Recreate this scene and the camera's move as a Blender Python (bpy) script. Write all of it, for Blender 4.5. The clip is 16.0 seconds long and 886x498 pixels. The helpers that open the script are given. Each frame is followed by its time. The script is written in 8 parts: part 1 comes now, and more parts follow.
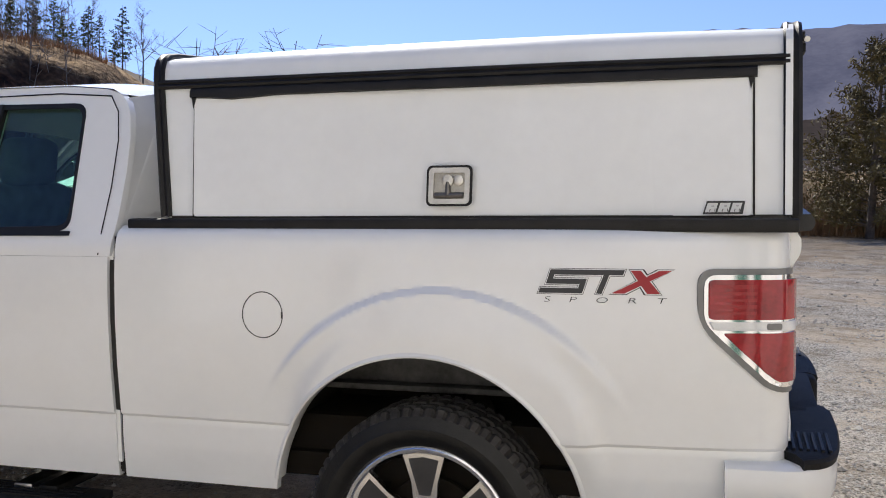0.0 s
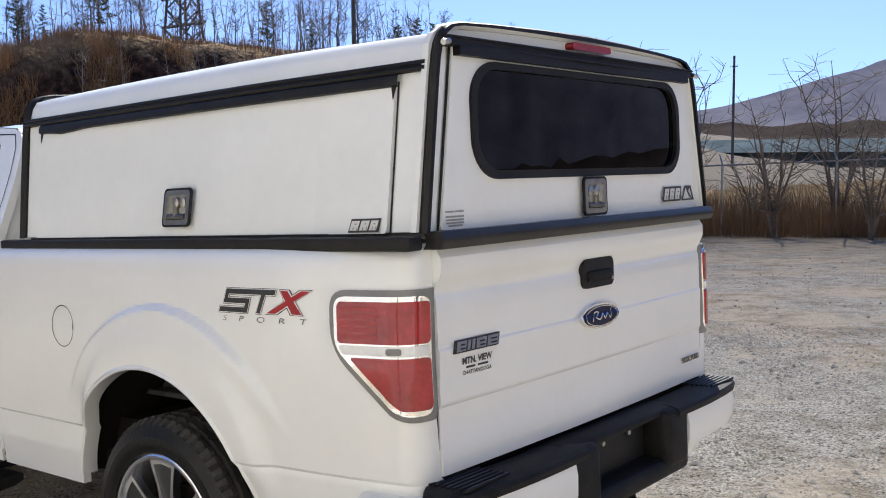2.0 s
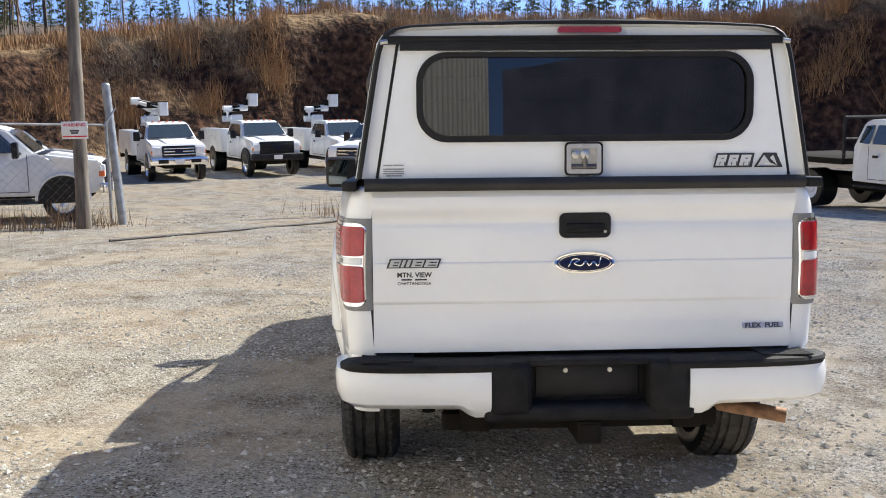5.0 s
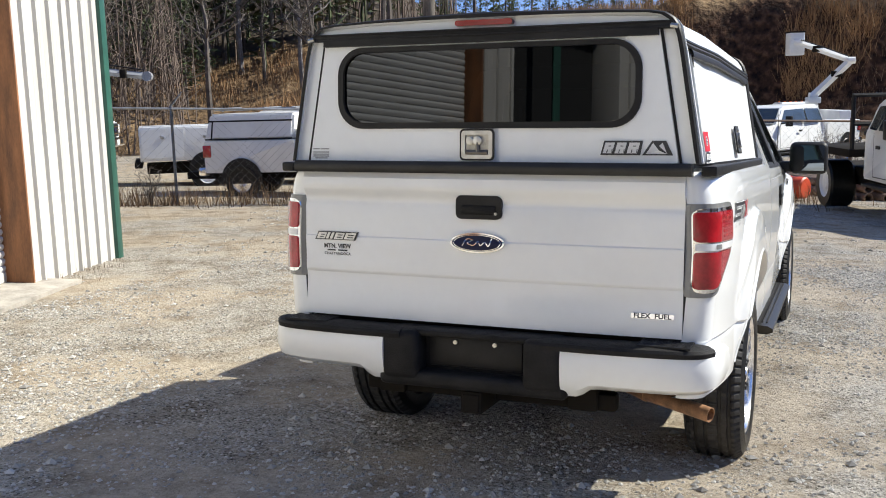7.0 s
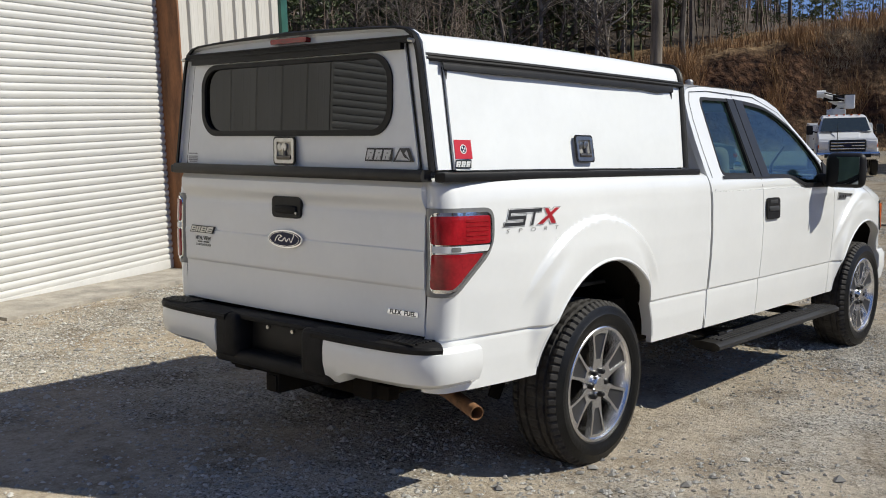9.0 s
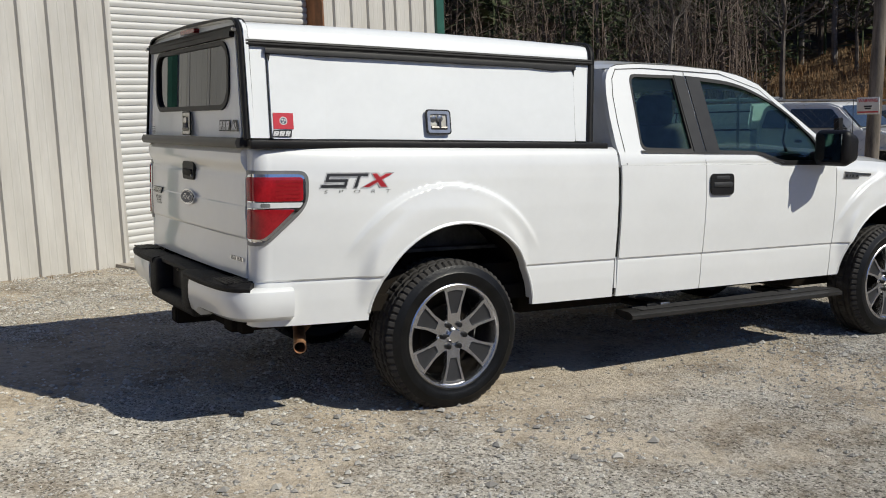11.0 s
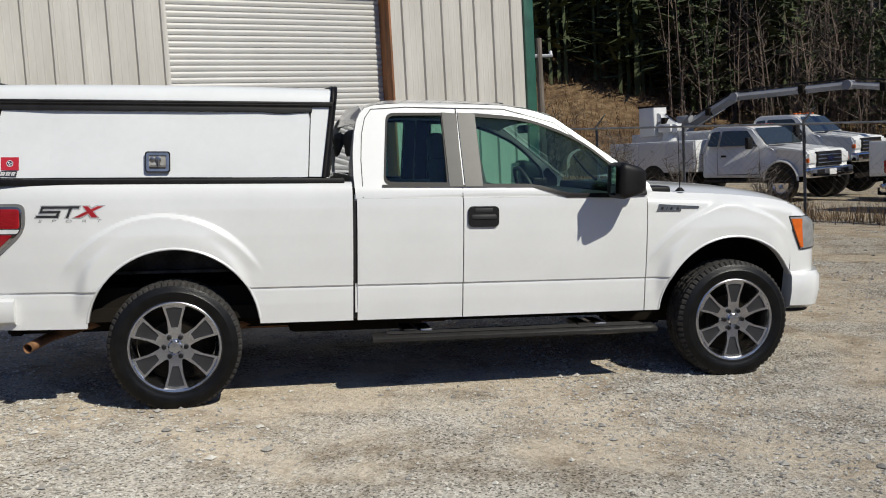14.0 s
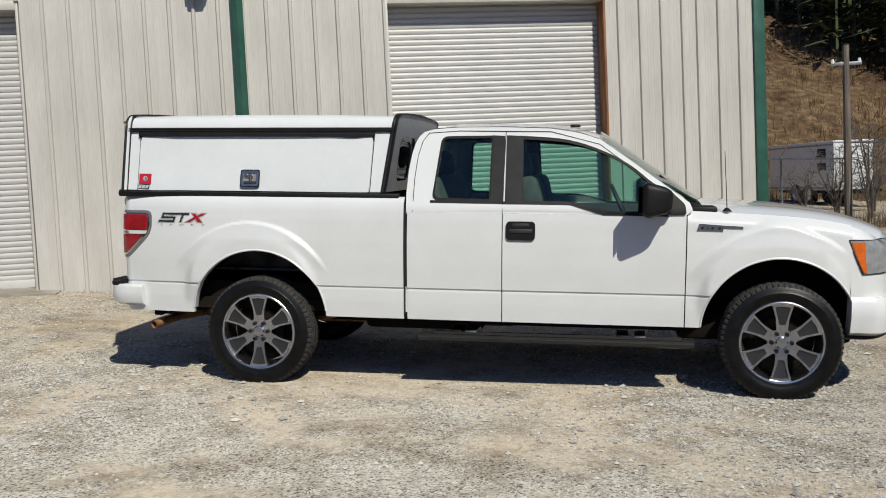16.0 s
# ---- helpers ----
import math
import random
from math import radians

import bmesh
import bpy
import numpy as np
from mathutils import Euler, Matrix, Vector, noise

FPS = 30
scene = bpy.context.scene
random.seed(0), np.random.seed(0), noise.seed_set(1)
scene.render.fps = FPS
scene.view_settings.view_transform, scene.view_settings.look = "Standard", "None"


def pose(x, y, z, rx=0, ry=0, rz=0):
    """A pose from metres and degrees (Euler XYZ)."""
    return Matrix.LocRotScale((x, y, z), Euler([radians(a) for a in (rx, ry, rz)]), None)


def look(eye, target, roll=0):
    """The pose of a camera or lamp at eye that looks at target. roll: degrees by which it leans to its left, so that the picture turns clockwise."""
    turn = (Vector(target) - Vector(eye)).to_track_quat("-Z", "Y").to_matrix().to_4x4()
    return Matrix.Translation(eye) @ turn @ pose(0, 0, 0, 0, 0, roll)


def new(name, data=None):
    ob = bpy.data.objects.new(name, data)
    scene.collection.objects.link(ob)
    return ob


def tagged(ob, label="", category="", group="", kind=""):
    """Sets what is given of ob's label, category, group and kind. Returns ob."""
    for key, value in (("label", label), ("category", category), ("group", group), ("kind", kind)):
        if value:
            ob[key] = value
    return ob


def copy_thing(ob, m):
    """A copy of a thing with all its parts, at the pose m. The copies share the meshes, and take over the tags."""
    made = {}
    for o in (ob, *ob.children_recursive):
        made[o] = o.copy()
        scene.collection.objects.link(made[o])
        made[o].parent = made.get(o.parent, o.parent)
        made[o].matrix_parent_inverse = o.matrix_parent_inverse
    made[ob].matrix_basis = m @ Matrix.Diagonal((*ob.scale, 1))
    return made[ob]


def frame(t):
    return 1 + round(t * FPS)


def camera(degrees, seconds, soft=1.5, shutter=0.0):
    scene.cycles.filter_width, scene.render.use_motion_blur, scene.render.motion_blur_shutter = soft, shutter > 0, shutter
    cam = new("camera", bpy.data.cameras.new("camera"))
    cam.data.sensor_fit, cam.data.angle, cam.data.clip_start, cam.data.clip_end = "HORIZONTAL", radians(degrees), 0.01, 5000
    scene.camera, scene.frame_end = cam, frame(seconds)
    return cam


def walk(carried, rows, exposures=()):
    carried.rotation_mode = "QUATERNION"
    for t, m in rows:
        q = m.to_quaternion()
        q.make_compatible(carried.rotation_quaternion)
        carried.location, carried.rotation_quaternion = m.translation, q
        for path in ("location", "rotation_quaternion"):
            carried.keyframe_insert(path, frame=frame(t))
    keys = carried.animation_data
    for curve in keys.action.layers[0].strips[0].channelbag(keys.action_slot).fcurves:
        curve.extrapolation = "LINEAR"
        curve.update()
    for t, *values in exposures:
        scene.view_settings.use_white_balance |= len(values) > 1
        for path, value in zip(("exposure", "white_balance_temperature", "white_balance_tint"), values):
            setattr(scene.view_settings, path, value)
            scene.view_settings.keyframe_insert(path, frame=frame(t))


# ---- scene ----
cam = camera(48.3, 16.0, soft=1.0)
PATH = [
    (0.0, look((-0.853, 3.821, 1.615), (-0.288, 1.913, 1.412), 2.05)),
    (0.5, look((-1.227, 3.560, 1.616), (-0.495, 1.711, 1.407), 1.40)),
    (1.0, look((-1.677, 3.331, 1.611), (-0.738, 1.581, 1.375), 0.19)),
    (1.5, look((-2.165, 3.090, 1.629), (-1.063, 1.436, 1.400), -0.20)),
    (2.0, look((-2.700, 2.822, 1.678), (-1.440, 1.282, 1.479), -0.52)),
    (2.5, look((-3.235, 2.600, 1.705), (-1.712, 1.323, 1.485), -1.06)),
    (3.0, look((-3.672, 2.301, 1.733), (-1.959, 1.302, 1.472), -1.38)),
    (3.5, look((-4.113, 2.005, 1.754), (-2.291, 1.226, 1.483), -1.40)),
    (4.0, look((-4.408, 1.609, 1.737), (-2.508, 1.046, 1.465), -1.40)),
    (4.5, look((-4.650, 1.177, 1.732), (-2.697, 0.853, 1.447), -1.31)),
    (4.7, look((-4.713, 0.995, 1.743), (-2.747, 0.765, 1.455), -1.13)),
    (6.8, look((-4.802, -1.154, 1.729), (-2.939, -0.494, 1.418), -1.38)),
    (7.0, look((-4.768, -1.373, 1.721), (-2.939, -0.624, 1.415), -1.57)),
    (7.5, look((-4.566, -1.902, 1.701), (-2.838, -0.945, 1.389), -1.98)),
    (8.0, look((-4.430, -2.459, 1.700), (-2.783, -1.362, 1.404), -1.71)),
    (8.5, look((-4.213, -2.969, 1.688), (-2.638, -1.771, 1.398), -1.50)),
    (8.7, look((-4.087, -3.159, 1.678), (-2.543, -1.920, 1.398), -1.64)),
    (10.8, look((-2.809, -5.142, 1.547), (-1.754, -3.465, 1.269), -2.15)),
    (11.0, look((-2.636, -5.307, 1.537), (-1.617, -3.608, 1.261), -2.16)),
    (11.5, look((-2.163, -5.701, 1.514), (-1.258, -3.940, 1.235), -2.48)),
    (12.0, look((-1.660, -6.065, 1.494), (-0.934, -4.219, 1.232), -3.20)),
    (12.5, look((-1.115, -6.356, 1.476), (-0.506, -4.465, 1.242), -3.89)),
    (13.0, look((-0.585, -6.583, 1.463), (0.011, -4.687, 1.235), -3.19)),
    (13.5, look((-0.038, -6.786, 1.452), (0.551, -4.885, 1.251), -2.88)),
    (14.0, look((0.490, -7.076, 1.449), (0.878, -5.124, 1.254), -3.15)),
    (14.5, look((1.054, -7.217, 1.435), (1.191, -5.231, 1.243), -3.68)),
    (15.0, look((1.593, -7.433, 1.424), (1.582, -5.441, 1.246), -3.61)),
    (15.5, look((2.108, -7.551, 1.408), (2.013, -5.560, 1.245), -2.07)),
    (16.0, look((2.650, -7.789, 1.393), (2.296, -5.825, 1.257), -2.71)),
]
walk(cam, PATH, exposures=[(0.0, 1.34, 6500, 10), (1.0, 1.34, 6500, 9), (2.5, 1.66, 6550, 7), (4.7, 1.76, 6500, 6), (7.0, 1.46, 6500, 5), (7.6, 1.12, 6550, 5), (8.5, 0.76, 6600, 5), (11.0, 0.36, 6600, 5), (13.0, 0.30, 6600, 6), (16.0, 0.24, 6600, 5)])

# ---- world and sun ----
SUN_TO = Vector((0.58, -0.86, 0.985)).normalized()
world = bpy.data.worlds.new("sky")
scene.world = world
world.use_nodes = True
_n = world.node_tree.nodes
_sky = _n.new("ShaderNodeTexSky")
_sky.sky_type = "NISHITA"
_sky.sun_disc = False
_sky.sun_elevation = math.asin(SUN_TO.z)
_sky.sun_rotation = math.atan2(SUN_TO.x, SUN_TO.y)
_sky.altitude = 900
_sky.air_density, _sky.dust_density, _sky.ozone_density = 1.0, 0.1, 5.0
_way, _lift, _unit = _n.new("ShaderNodeTexCoord"), _n.new("ShaderNodeVectorMath"), _n.new("ShaderNodeVectorMath")
_lift.operation, _unit.operation = "ADD", "NORMALIZE"
_lift.inputs[1].default_value = (0, 0, 0.14)
world.node_tree.links.new(_way.outputs["Generated"], _lift.inputs[0])
world.node_tree.links.new(_lift.outputs[0], _unit.inputs[0])
world.node_tree.links.new(_unit.outputs[0], _sky.inputs[0])
_tone = _n.new("ShaderNodeMix")
_tone.data_type, _tone.blend_type = "RGBA", "MULTIPLY"
_tone.inputs[0].default_value, _tone.inputs[7].default_value = 1.0, (1.0, 0.92, 1.04, 1)
world.node_tree.links.new(_sky.outputs[0], _tone.inputs[6])
world.node_tree.links.new(_tone.outputs[2], _n["Background"].inputs[0])
_n["Background"].inputs[1].default_value = 0.066
_sun = bpy.data.lights.new("sun", "SUN")
_sun.energy, _sun.angle, _sun.color = 3.2, radians(0.53), (1.0, 0.95, 0.87)
sun = new("sun", _sun)
sun.matrix_world = look((SUN_TO * 60)[:], (0, 0, 0))

# ---- the lot's slope: the truck stands on it ----
GX, GY = -0.042, 0.016


def clampf(v, a, b):
    return max(a, min(b, v))


def zg(x, y):
    """Height of the ground."""
    return GX * clampf(x, -16, 23) + GY * clampf(y, -26, 30)


UP = Vector((-0.042, 0.016, 1.0)).normalized()
EX = (Vector((1, 0, 0)) - UP * UP.x).normalized()
EY = UP.cross(EX)
LOT = Matrix((EX, EY, UP)).to_4x4()          # level truck frame -> world
RAKE = Matrix.Rotation(0.0125, 4, "Y")       # the body sits nose-down
BODY = LOT @ RAKE @ Matrix.Rotation(-0.0068, 4, "X")

# ---- helpers ----


def finish(name, bm, mat, smooth=35):
    bm.normal_update()
    me = bpy.data.meshes.new(name)
    bm.to_mesh(me)
    bm.free()
    for m in (mat if isinstance(mat, (list, tuple)) else [mat]):
        me.materials.append(m)
    if smooth:
        me.polygons.foreach_set("use_smooth", [True] * len(me.polygons))
        me.set_sharp_from_angle(angle=radians(smooth))
    return me


def part(name, bm, mat, parent, label="", smooth=35, m=None):
    ob = new(name, finish(name, bm, mat, smooth))
    ob.parent = parent
    if m is not None:
        ob.matrix_basis = m
    return tagged(ob, label)


def thing(name, label, category, m=None, group="", kind=""):
    ob = new(name)
    ob.empty_display_size = 0.1
    if m is not None:
        ob.matrix_basis = m
    return tagged(ob, label, category, group, kind)


def box(bm, lo, hi, bev=0.0, seg=2, m=None):
    r = bmesh.ops.create_cube(bm, size=1)
    vs = r["verts"]
    for v in vs:
        for i in range(3):
            v.co[i] = lo[i] + (v.co[i] + 0.5) * (hi[i] - lo[i])
    if bev:
        es = {e for v in vs for e in v.link_edges}
        r = bmesh.ops.bevel(bm, geom=list(es), offset=bev, segments=seg, profile=0.5, affect="EDGES")
        vs = list({v for f in r["faces"] for v in f.verts} | {v for v in vs if v.is_valid})
    if m is not None:
        bmesh.ops.transform(bm, matrix=m, verts=vs)
    return vs


def surface(bm, fn, nu, nv, flip=False, back=0.0, axis=None):
    """A grid of nu x nv quads through fn(u, v); back: the rim is turned in by that vector."""
    vv = [[bm.verts.new(fn(i / nu, j / nv)) for j in range(nv + 1)] for i in range(nu + 1)]
    for i in range(nu):
        for j in range(nv):
            q = (vv[i][j], vv[i + 1][j], vv[i + 1][j + 1], vv[i][j + 1])
            bm.faces.new(q[::-1] if flip else q)
    if axis is not None:
        rim(bm, Vector(axis))
    return vv


def rim(bm, way):
    """Turn the open edges of a sheet back by the vector."""
    es = [e for e in bm.edges if e.is_boundary]
    r = bmesh.ops.extrude_edge_only(bm, edges=es)
    for g in r["geom"]:
        if isinstance(g, bmesh.types.BMVert):
            g.co += way


def tube(bm, pts, r, seg=8, cap=True):
    pts = [Vector(p) for p in pts]
    rs = r if isinstance(r, (list, tuple)) else [r] * len(pts)
    rings = []
    ref = None
    for i, p in enumerate(pts):
        d = (pts[min(i + 1, len(pts) - 1)] - pts[max(i - 1, 0)]).normalized()
        if ref is None:
            ref = Vector((0, 0, 1)) if abs(d.z) < 0.9 else Vector((1, 0, 0))
        a = d.cross(ref).normalized()
        b = d.cross(a).normalized()
        ref = a.cross(d).normalized()
        rings.append([bm.verts.new(p + (a * math.cos(k * math.tau / seg) + b * math.sin(k * math.tau / seg)) * rs[i]) for k in range(seg)])
    for q, w in zip(rings, rings[1:]):
        for k in range(seg):
            bm.faces.new((q[k], q[(k + 1) % seg], w[(k + 1) % seg], w[k]))
    if cap:
        bm.faces.new(rings[0][::-1])
        bm.faces.new(rings[-1])


def lathe(bm, prof, seg=48, closed=False):
    """Turn a profile of (radius, y) about the y axis."""
    rings = [[bm.verts.new((r * math.cos(k * math.tau / seg), y, r * math.sin(k * math.tau / seg))) for k in range(seg)] for r, y in prof]
    pairs = list(zip(rings, rings[1:])) + ([(rings[-1], rings[0])] if closed else [])
    for q, w in pairs:
        for k in range(seg):
            bm.faces.new((q[k], w[k], w[(k + 1) % seg], q[(k + 1) % seg]))
    return rings


def rounded(x0, z0, x1, z1, r, n=6):
    """A rounded rectangle, counter-clockwise."""
    out = []
    for cx, cz, a in ((x1 - r, z0 + r, -90), (x1 - r, z1 - r, 0), (x0 + r, z1 - r, 90), (x0 + r, z0 + r, 180)):
        for k in range(n + 1):
            t = radians(a + 90 * k / n)
            out.append((cx + r * math.cos(t), cz + r * math.sin(t)))
    return out


def soften(poly, r, n=5):
    """Round the corners of a polygon: (x, z) or (x, z, radius)."""
    out = []
    k = len(poly)
    for i in range(k):
        a, b, c = (Vector(poly[j % k][:2]) for j in (i - 1, i, i + 1))
        rr = poly[i][2] if len(poly[i]) > 2 else r
        d1, d2 = (a - b), (c - b)
        rr = min(rr, d1.length * 0.45, d2.length * 0.45)
        p, q = b + d1.normalized() * rr, b + d2.normalized() * rr
        for s in range(n + 1):
            t = s / n
            out.append(tuple(p * (1 - t) ** 2 + b * 2 * t * (1 - t) + q * t * t))
    return out


def plate(bm, loops, fn, way, mat_index=0):
    """A flat plate with holes: loops of (u, w), the first the outer one; fn maps to 3D; way: its thickness."""
    from mathutils import geometry
    way = Vector(way)
    flat = [[Vector((u, w, 0)) for u, w in lp] for lp in loops]
    tris = geometry.tessellate_polygon(flat)
    pts = [p for lp in loops for p in lp]
    front = [bm.verts.new(fn(*p)) for p in pts]
    if way.length == 0:
        for t in tris:
            bm.faces.new([front[i] for i in t])
        return
    rear = [bm.verts.new(Vector(fn(*p)) + way) for p in pts]
    for t in tris:
        for vs in ([front[i] for i in t], [rear[i] for i in reversed(t)]):
            try:
                bm.faces.new(vs)
            except ValueError:
                pass
    at = 0
    for lp in loops:
        n = len(lp)
        for i in range(n):
            a, b = at + i, at + (i + 1) % n
            try:
                bm.faces.new((front[a], front[b], rear[b], rear[a]))
            except ValueError:
                pass
        at += n
    bmesh.ops.recalc_face_normals(bm, faces=bm.faces[:])


def islands(bm):
    """The loose pieces of a bmesh, each as a bmesh of its own."""
    left, out = set(bm.verts), []
    while left:
        seed = min(left, key=lambda v: v.co.x)
        held, front = {seed}, [seed]
        while front:
            v = front.pop()
            for e in v.link_edges:
                w = e.other_vert(v)
                if w not in held:
                    held.add(w)
                    front.append(w)
        left -= held
        one = bmesh.new()
        made = {v: one.verts.new(v.co) for v in sorted(held, key=lambda v: tuple(v.co))}
        for f in bm.faces:
            if f.verts[0] in held:
                one.faces.new([made[v] for v in f.verts])
        out.append(one)
    bm.free()
    return out


def strokes(bm, lines, width, fn):
    """Thick straight strokes, each ((u0, w0), (u1, w1)), on the surface fn(u, w)."""
    for (a, b) in lines:
        a, b = Vector(a), Vector(b)
        d = (b - a)
        L = d.length
        d.normalize()
        nrm = Vector((-d.y, d.x)) * width / 2
        a2, b2 = a - d * width / 2, b + d * width / 2
        k = max(1, int(L / 0.06))
        prev = None
        for i in range(k + 1):
            c = a2 + (b2 - a2) * i / k
            cur = (bm.verts.new(fn(*(c + nrm))), bm.verts.new(fn(*(c - nrm))))
            if prev:
                bm.faces.new((prev[0], prev[1], cur[1], cur[0]))
            prev = cur


def text_mesh(bm, words, size, fn, depth=0.0, squeeze=1.0):
    """Words in the built-in font, centred, laid onto fn(u, w)."""
    cu = bpy.data.curves.new("words", "FONT")
    cu.body, cu.size, cu.align_x, cu.align_y = words, size, "CENTER", "CENTER"
    cu.resolution_u = 3
    cu.offset = depth
    ob = new("words", cu)
    me = bpy.data.meshes.new_from_object(ob.evaluated_get(bpy.context.evaluated_depsgraph_get()))
    vs = [bm.verts.new(fn(v.co.x * squeeze, v.co.y)) for v in me.vertices]
    for p in me.polygons:
        try:
            bm.faces.new([vs[i] for i in p.vertices])
        except ValueError:
            pass
    bpy.data.objects.remove(ob)
    bpy.data.curves.remove(cu)
    bpy.data.meshes.remove(me)

# ---- materials ----


def material(name, base, rough=0.5, metal=0.0, coat=0.0, var=0.12, scale=8.0, bump=0.0, bump_scale=60.0, tint=None, spec=0.5, stretch=None):
    """A principled material with variation at two scales and a fine relief."""
    m = bpy.data.materials.new(name)
    m.use_nodes = True
    t = m.node_tree
    N, L = t.nodes, t.links
    b = N["Principled BSDF"]
    b.inputs["Roughness"].default_value = rough
    b.inputs["Metallic"].default_value = metal
    b.inputs["Coat Weight"].default_value = coat
    b.inputs["Coat Roughness"].default_value = 0.04
    b.inputs["Specular IOR Level"].default_value = spec
    co = N.new("ShaderNodeTexCoord")
    src = co.outputs["Object"]
    if stretch:
        mp = N.new("ShaderNodeMapping")
        mp.inputs["Scale"].default_value = stretch
        L.new(src, mp.inputs[0])
        src = mp.outputs[0]
    n1 = N.new("ShaderNodeTexNoise")
    n1.inputs["Scale"].default_value, n1.inputs["Detail"].default_value = scale, 6
    n2 = N.new("ShaderNodeTexNoise")
    n2.inputs["Scale"].default_value, n2.inputs["Detail"].default_value = scale * 9, 3
    L.new(src, n1.inputs["Vector"])
    L.new(src, n2.inputs["Vector"])
    add = N.new("ShaderNodeMath")
    add.operation = "MULTIPLY_ADD"
    add.inputs[1].default_value = 0.35
    L.new(n2.outputs["Fac"], add.inputs[0])
    L.new(n1.outputs["Fac"], add.inputs[2])
    rp = N.new("ShaderNodeValToRGB")
    c = Vector(base)
    d = Vector(tint) if tint else c * (1 - 2.2 * var)
    rp.color_ramp.elements[0].position, rp.color_ramp.elements[1].position = 0.45, 0.9
    rp.color_ramp.elements[0].color = (*d, 1)
    rp.color_ramp.elements[1].color = (*[min(1, v * (1 + var * 0.5)) for v in c], 1)
    L.new(add.outputs[0], rp.inputs[0])
    L.new(rp.outputs[0], b.inputs["Base Color"])
    if bump:
        n3 = N.new("ShaderNodeTexNoise")
        n3.inputs["Scale"].default_value, n3.inputs["Detail"].default_value = bump_scale, 4
        L.new(src, n3.inputs["Vector"])
        bp = N.new("ShaderNodeBump")
        bp.inputs["Strength"].default_value, bp.inputs["Distance"].default_value = bump, 0.01
        L.new(n3.outputs["Fac"], bp.inputs["Height"])
        L.new(bp.outputs[0], b.inputs["Normal"])
    return m


def glass(name, tint, ior=1.5, rough=0.0):
    """A tinted pane: see-through, with a mirror image that follows Fresnel."""
    m = bpy.data.materials.new(name)
    m.use_nodes = True
    t = m.node_tree
    N, L = t.nodes, t.links
    N.remove(N["Principled BSDF"])
    tr, gl, fr, mx = N.new("ShaderNodeBsdfTransparent"), N.new("ShaderNodeBsdfGlossy"), N.new("ShaderNodeLayerWeight"), N.new("ShaderNodeMixShader")
    tr.inputs[0].default_value = (*tint, 1)
    gl.inputs["Roughness"].default_value = rough
    gl.inputs["Color"].default_value = (0.95, 0.97, 1, 1)
    fr.inputs[0].default_value = 0.5
    f0 = ((ior - 1) / (ior + 1)) ** 2
    pw, ma = N.new("ShaderNodeMath"), N.new("ShaderNodeMath")
    pw.operation, ma.operation = "POWER", "MULTIPLY_ADD"
    pw.inputs[1].default_value = 5.0
    ma.inputs[1].default_value, ma.inputs[2].default_value = 1 - f0, f0
    L.new(fr.outputs["Facing"], pw.inputs[0])
    L.new(pw.outputs[0], ma.inputs[0])
    L.new(ma.outputs[0], mx.inputs[0])
    L.new(tr.outputs[0], mx.inputs[1])
    L.new(gl.outputs[0], mx.inputs[2])
    L.new(mx.outputs[0], N["Material Output"].inputs[0])
    return m


M_PAINT = material("white_paint", (0.80, 0.805, 0.795), 0.30, coat=0.9, var=0.02, scale=3, tint=(0.765, 0.77, 0.76))
M_CAP = material("white_gelcoat", (0.80, 0.815, 0.815), 0.38, coat=0.35, var=0.03, scale=2.5, bump=0.02, bump_scale=90)
M_BLACK = material("black_trim", (0.012, 0.011, 0.011), 0.5, var=0.25, scale=12, bump=0.1, bump_scale=220, spec=0.3)
M_STEP = material("black_step_pad", (0.014, 0.013, 0.013), 0.65, var=0.3, scale=14, bump=0.25, bump_scale=160, spec=0.25)
M_PILLAR = material("satin_pillar", (0.030, 0.029, 0.028), 0.36, var=0.15, scale=10, spec=0.3)
M_RUBBER = material("rubber", (0.008, 0.008, 0.008), 0.36, spec=0.32, var=0.3, scale=18, bump=0.15, bump_scale=90)
M_TREAD = material("dusty_tread", (0.050, 0.047, 0.044), 0.75, var=0.3, scale=20, tint=(0.020, 0.018, 0.017), spec=0.3)
M_ALLOY = material("machined_alloy", (0.90, 0.90, 0.91), 0.25, metal=1.0, var=0.05, scale=20)
M_POCKET = material("grey_pocket", (0.055, 0.055, 0.058), 0.4, metal=0.4, var=0.1)
M_CHROME = material("chrome", (0.82, 0.82, 0.83), 0.07, metal=1.0, var=0.03)
M_STAIN = material("stainless", (0.55, 0.54, 0.52), 0.3, metal=1.0, var=0.1, scale=30)
M_TRAY = material("brushed_tray", (0.46, 0.44, 0.39), 0.5, metal=0.7, var=0.15, scale=30)
M_PADDLE = material("dark_paddle", (0.17, 0.16, 0.15), 0.35, metal=0.8, var=0.15, scale=30)
M_DARK = material("underbody", (0.012, 0.011, 0.010), 0.9, var=0.4, scale=9, tint=(0.018, 0.014, 0.010), spec=0.1)
M_LINER = material("wheel_liner", (0.09, 0.088, 0.085), 0.75, var=0.35, scale=7)
M_RED = material("red_lens", (0.40, 0.014, 0.022), 0.10, coat=0.7, var=0.25, scale=9, spec=0.4)
M_RED2 = material("red_reflector", (0.34, 0.016, 0.02), 0.2, coat=0.25, var=0.1, scale=30)
M_CLEAR = material("clear_lens", (0.78, 0.78, 0.77), 0.12, coat=0.7, var=0.06, scale=25)
M_AMBER = material("amber_lens", (0.80, 0.16, 0.025), 0.15, coat=0.5, var=0.1, scale=30)
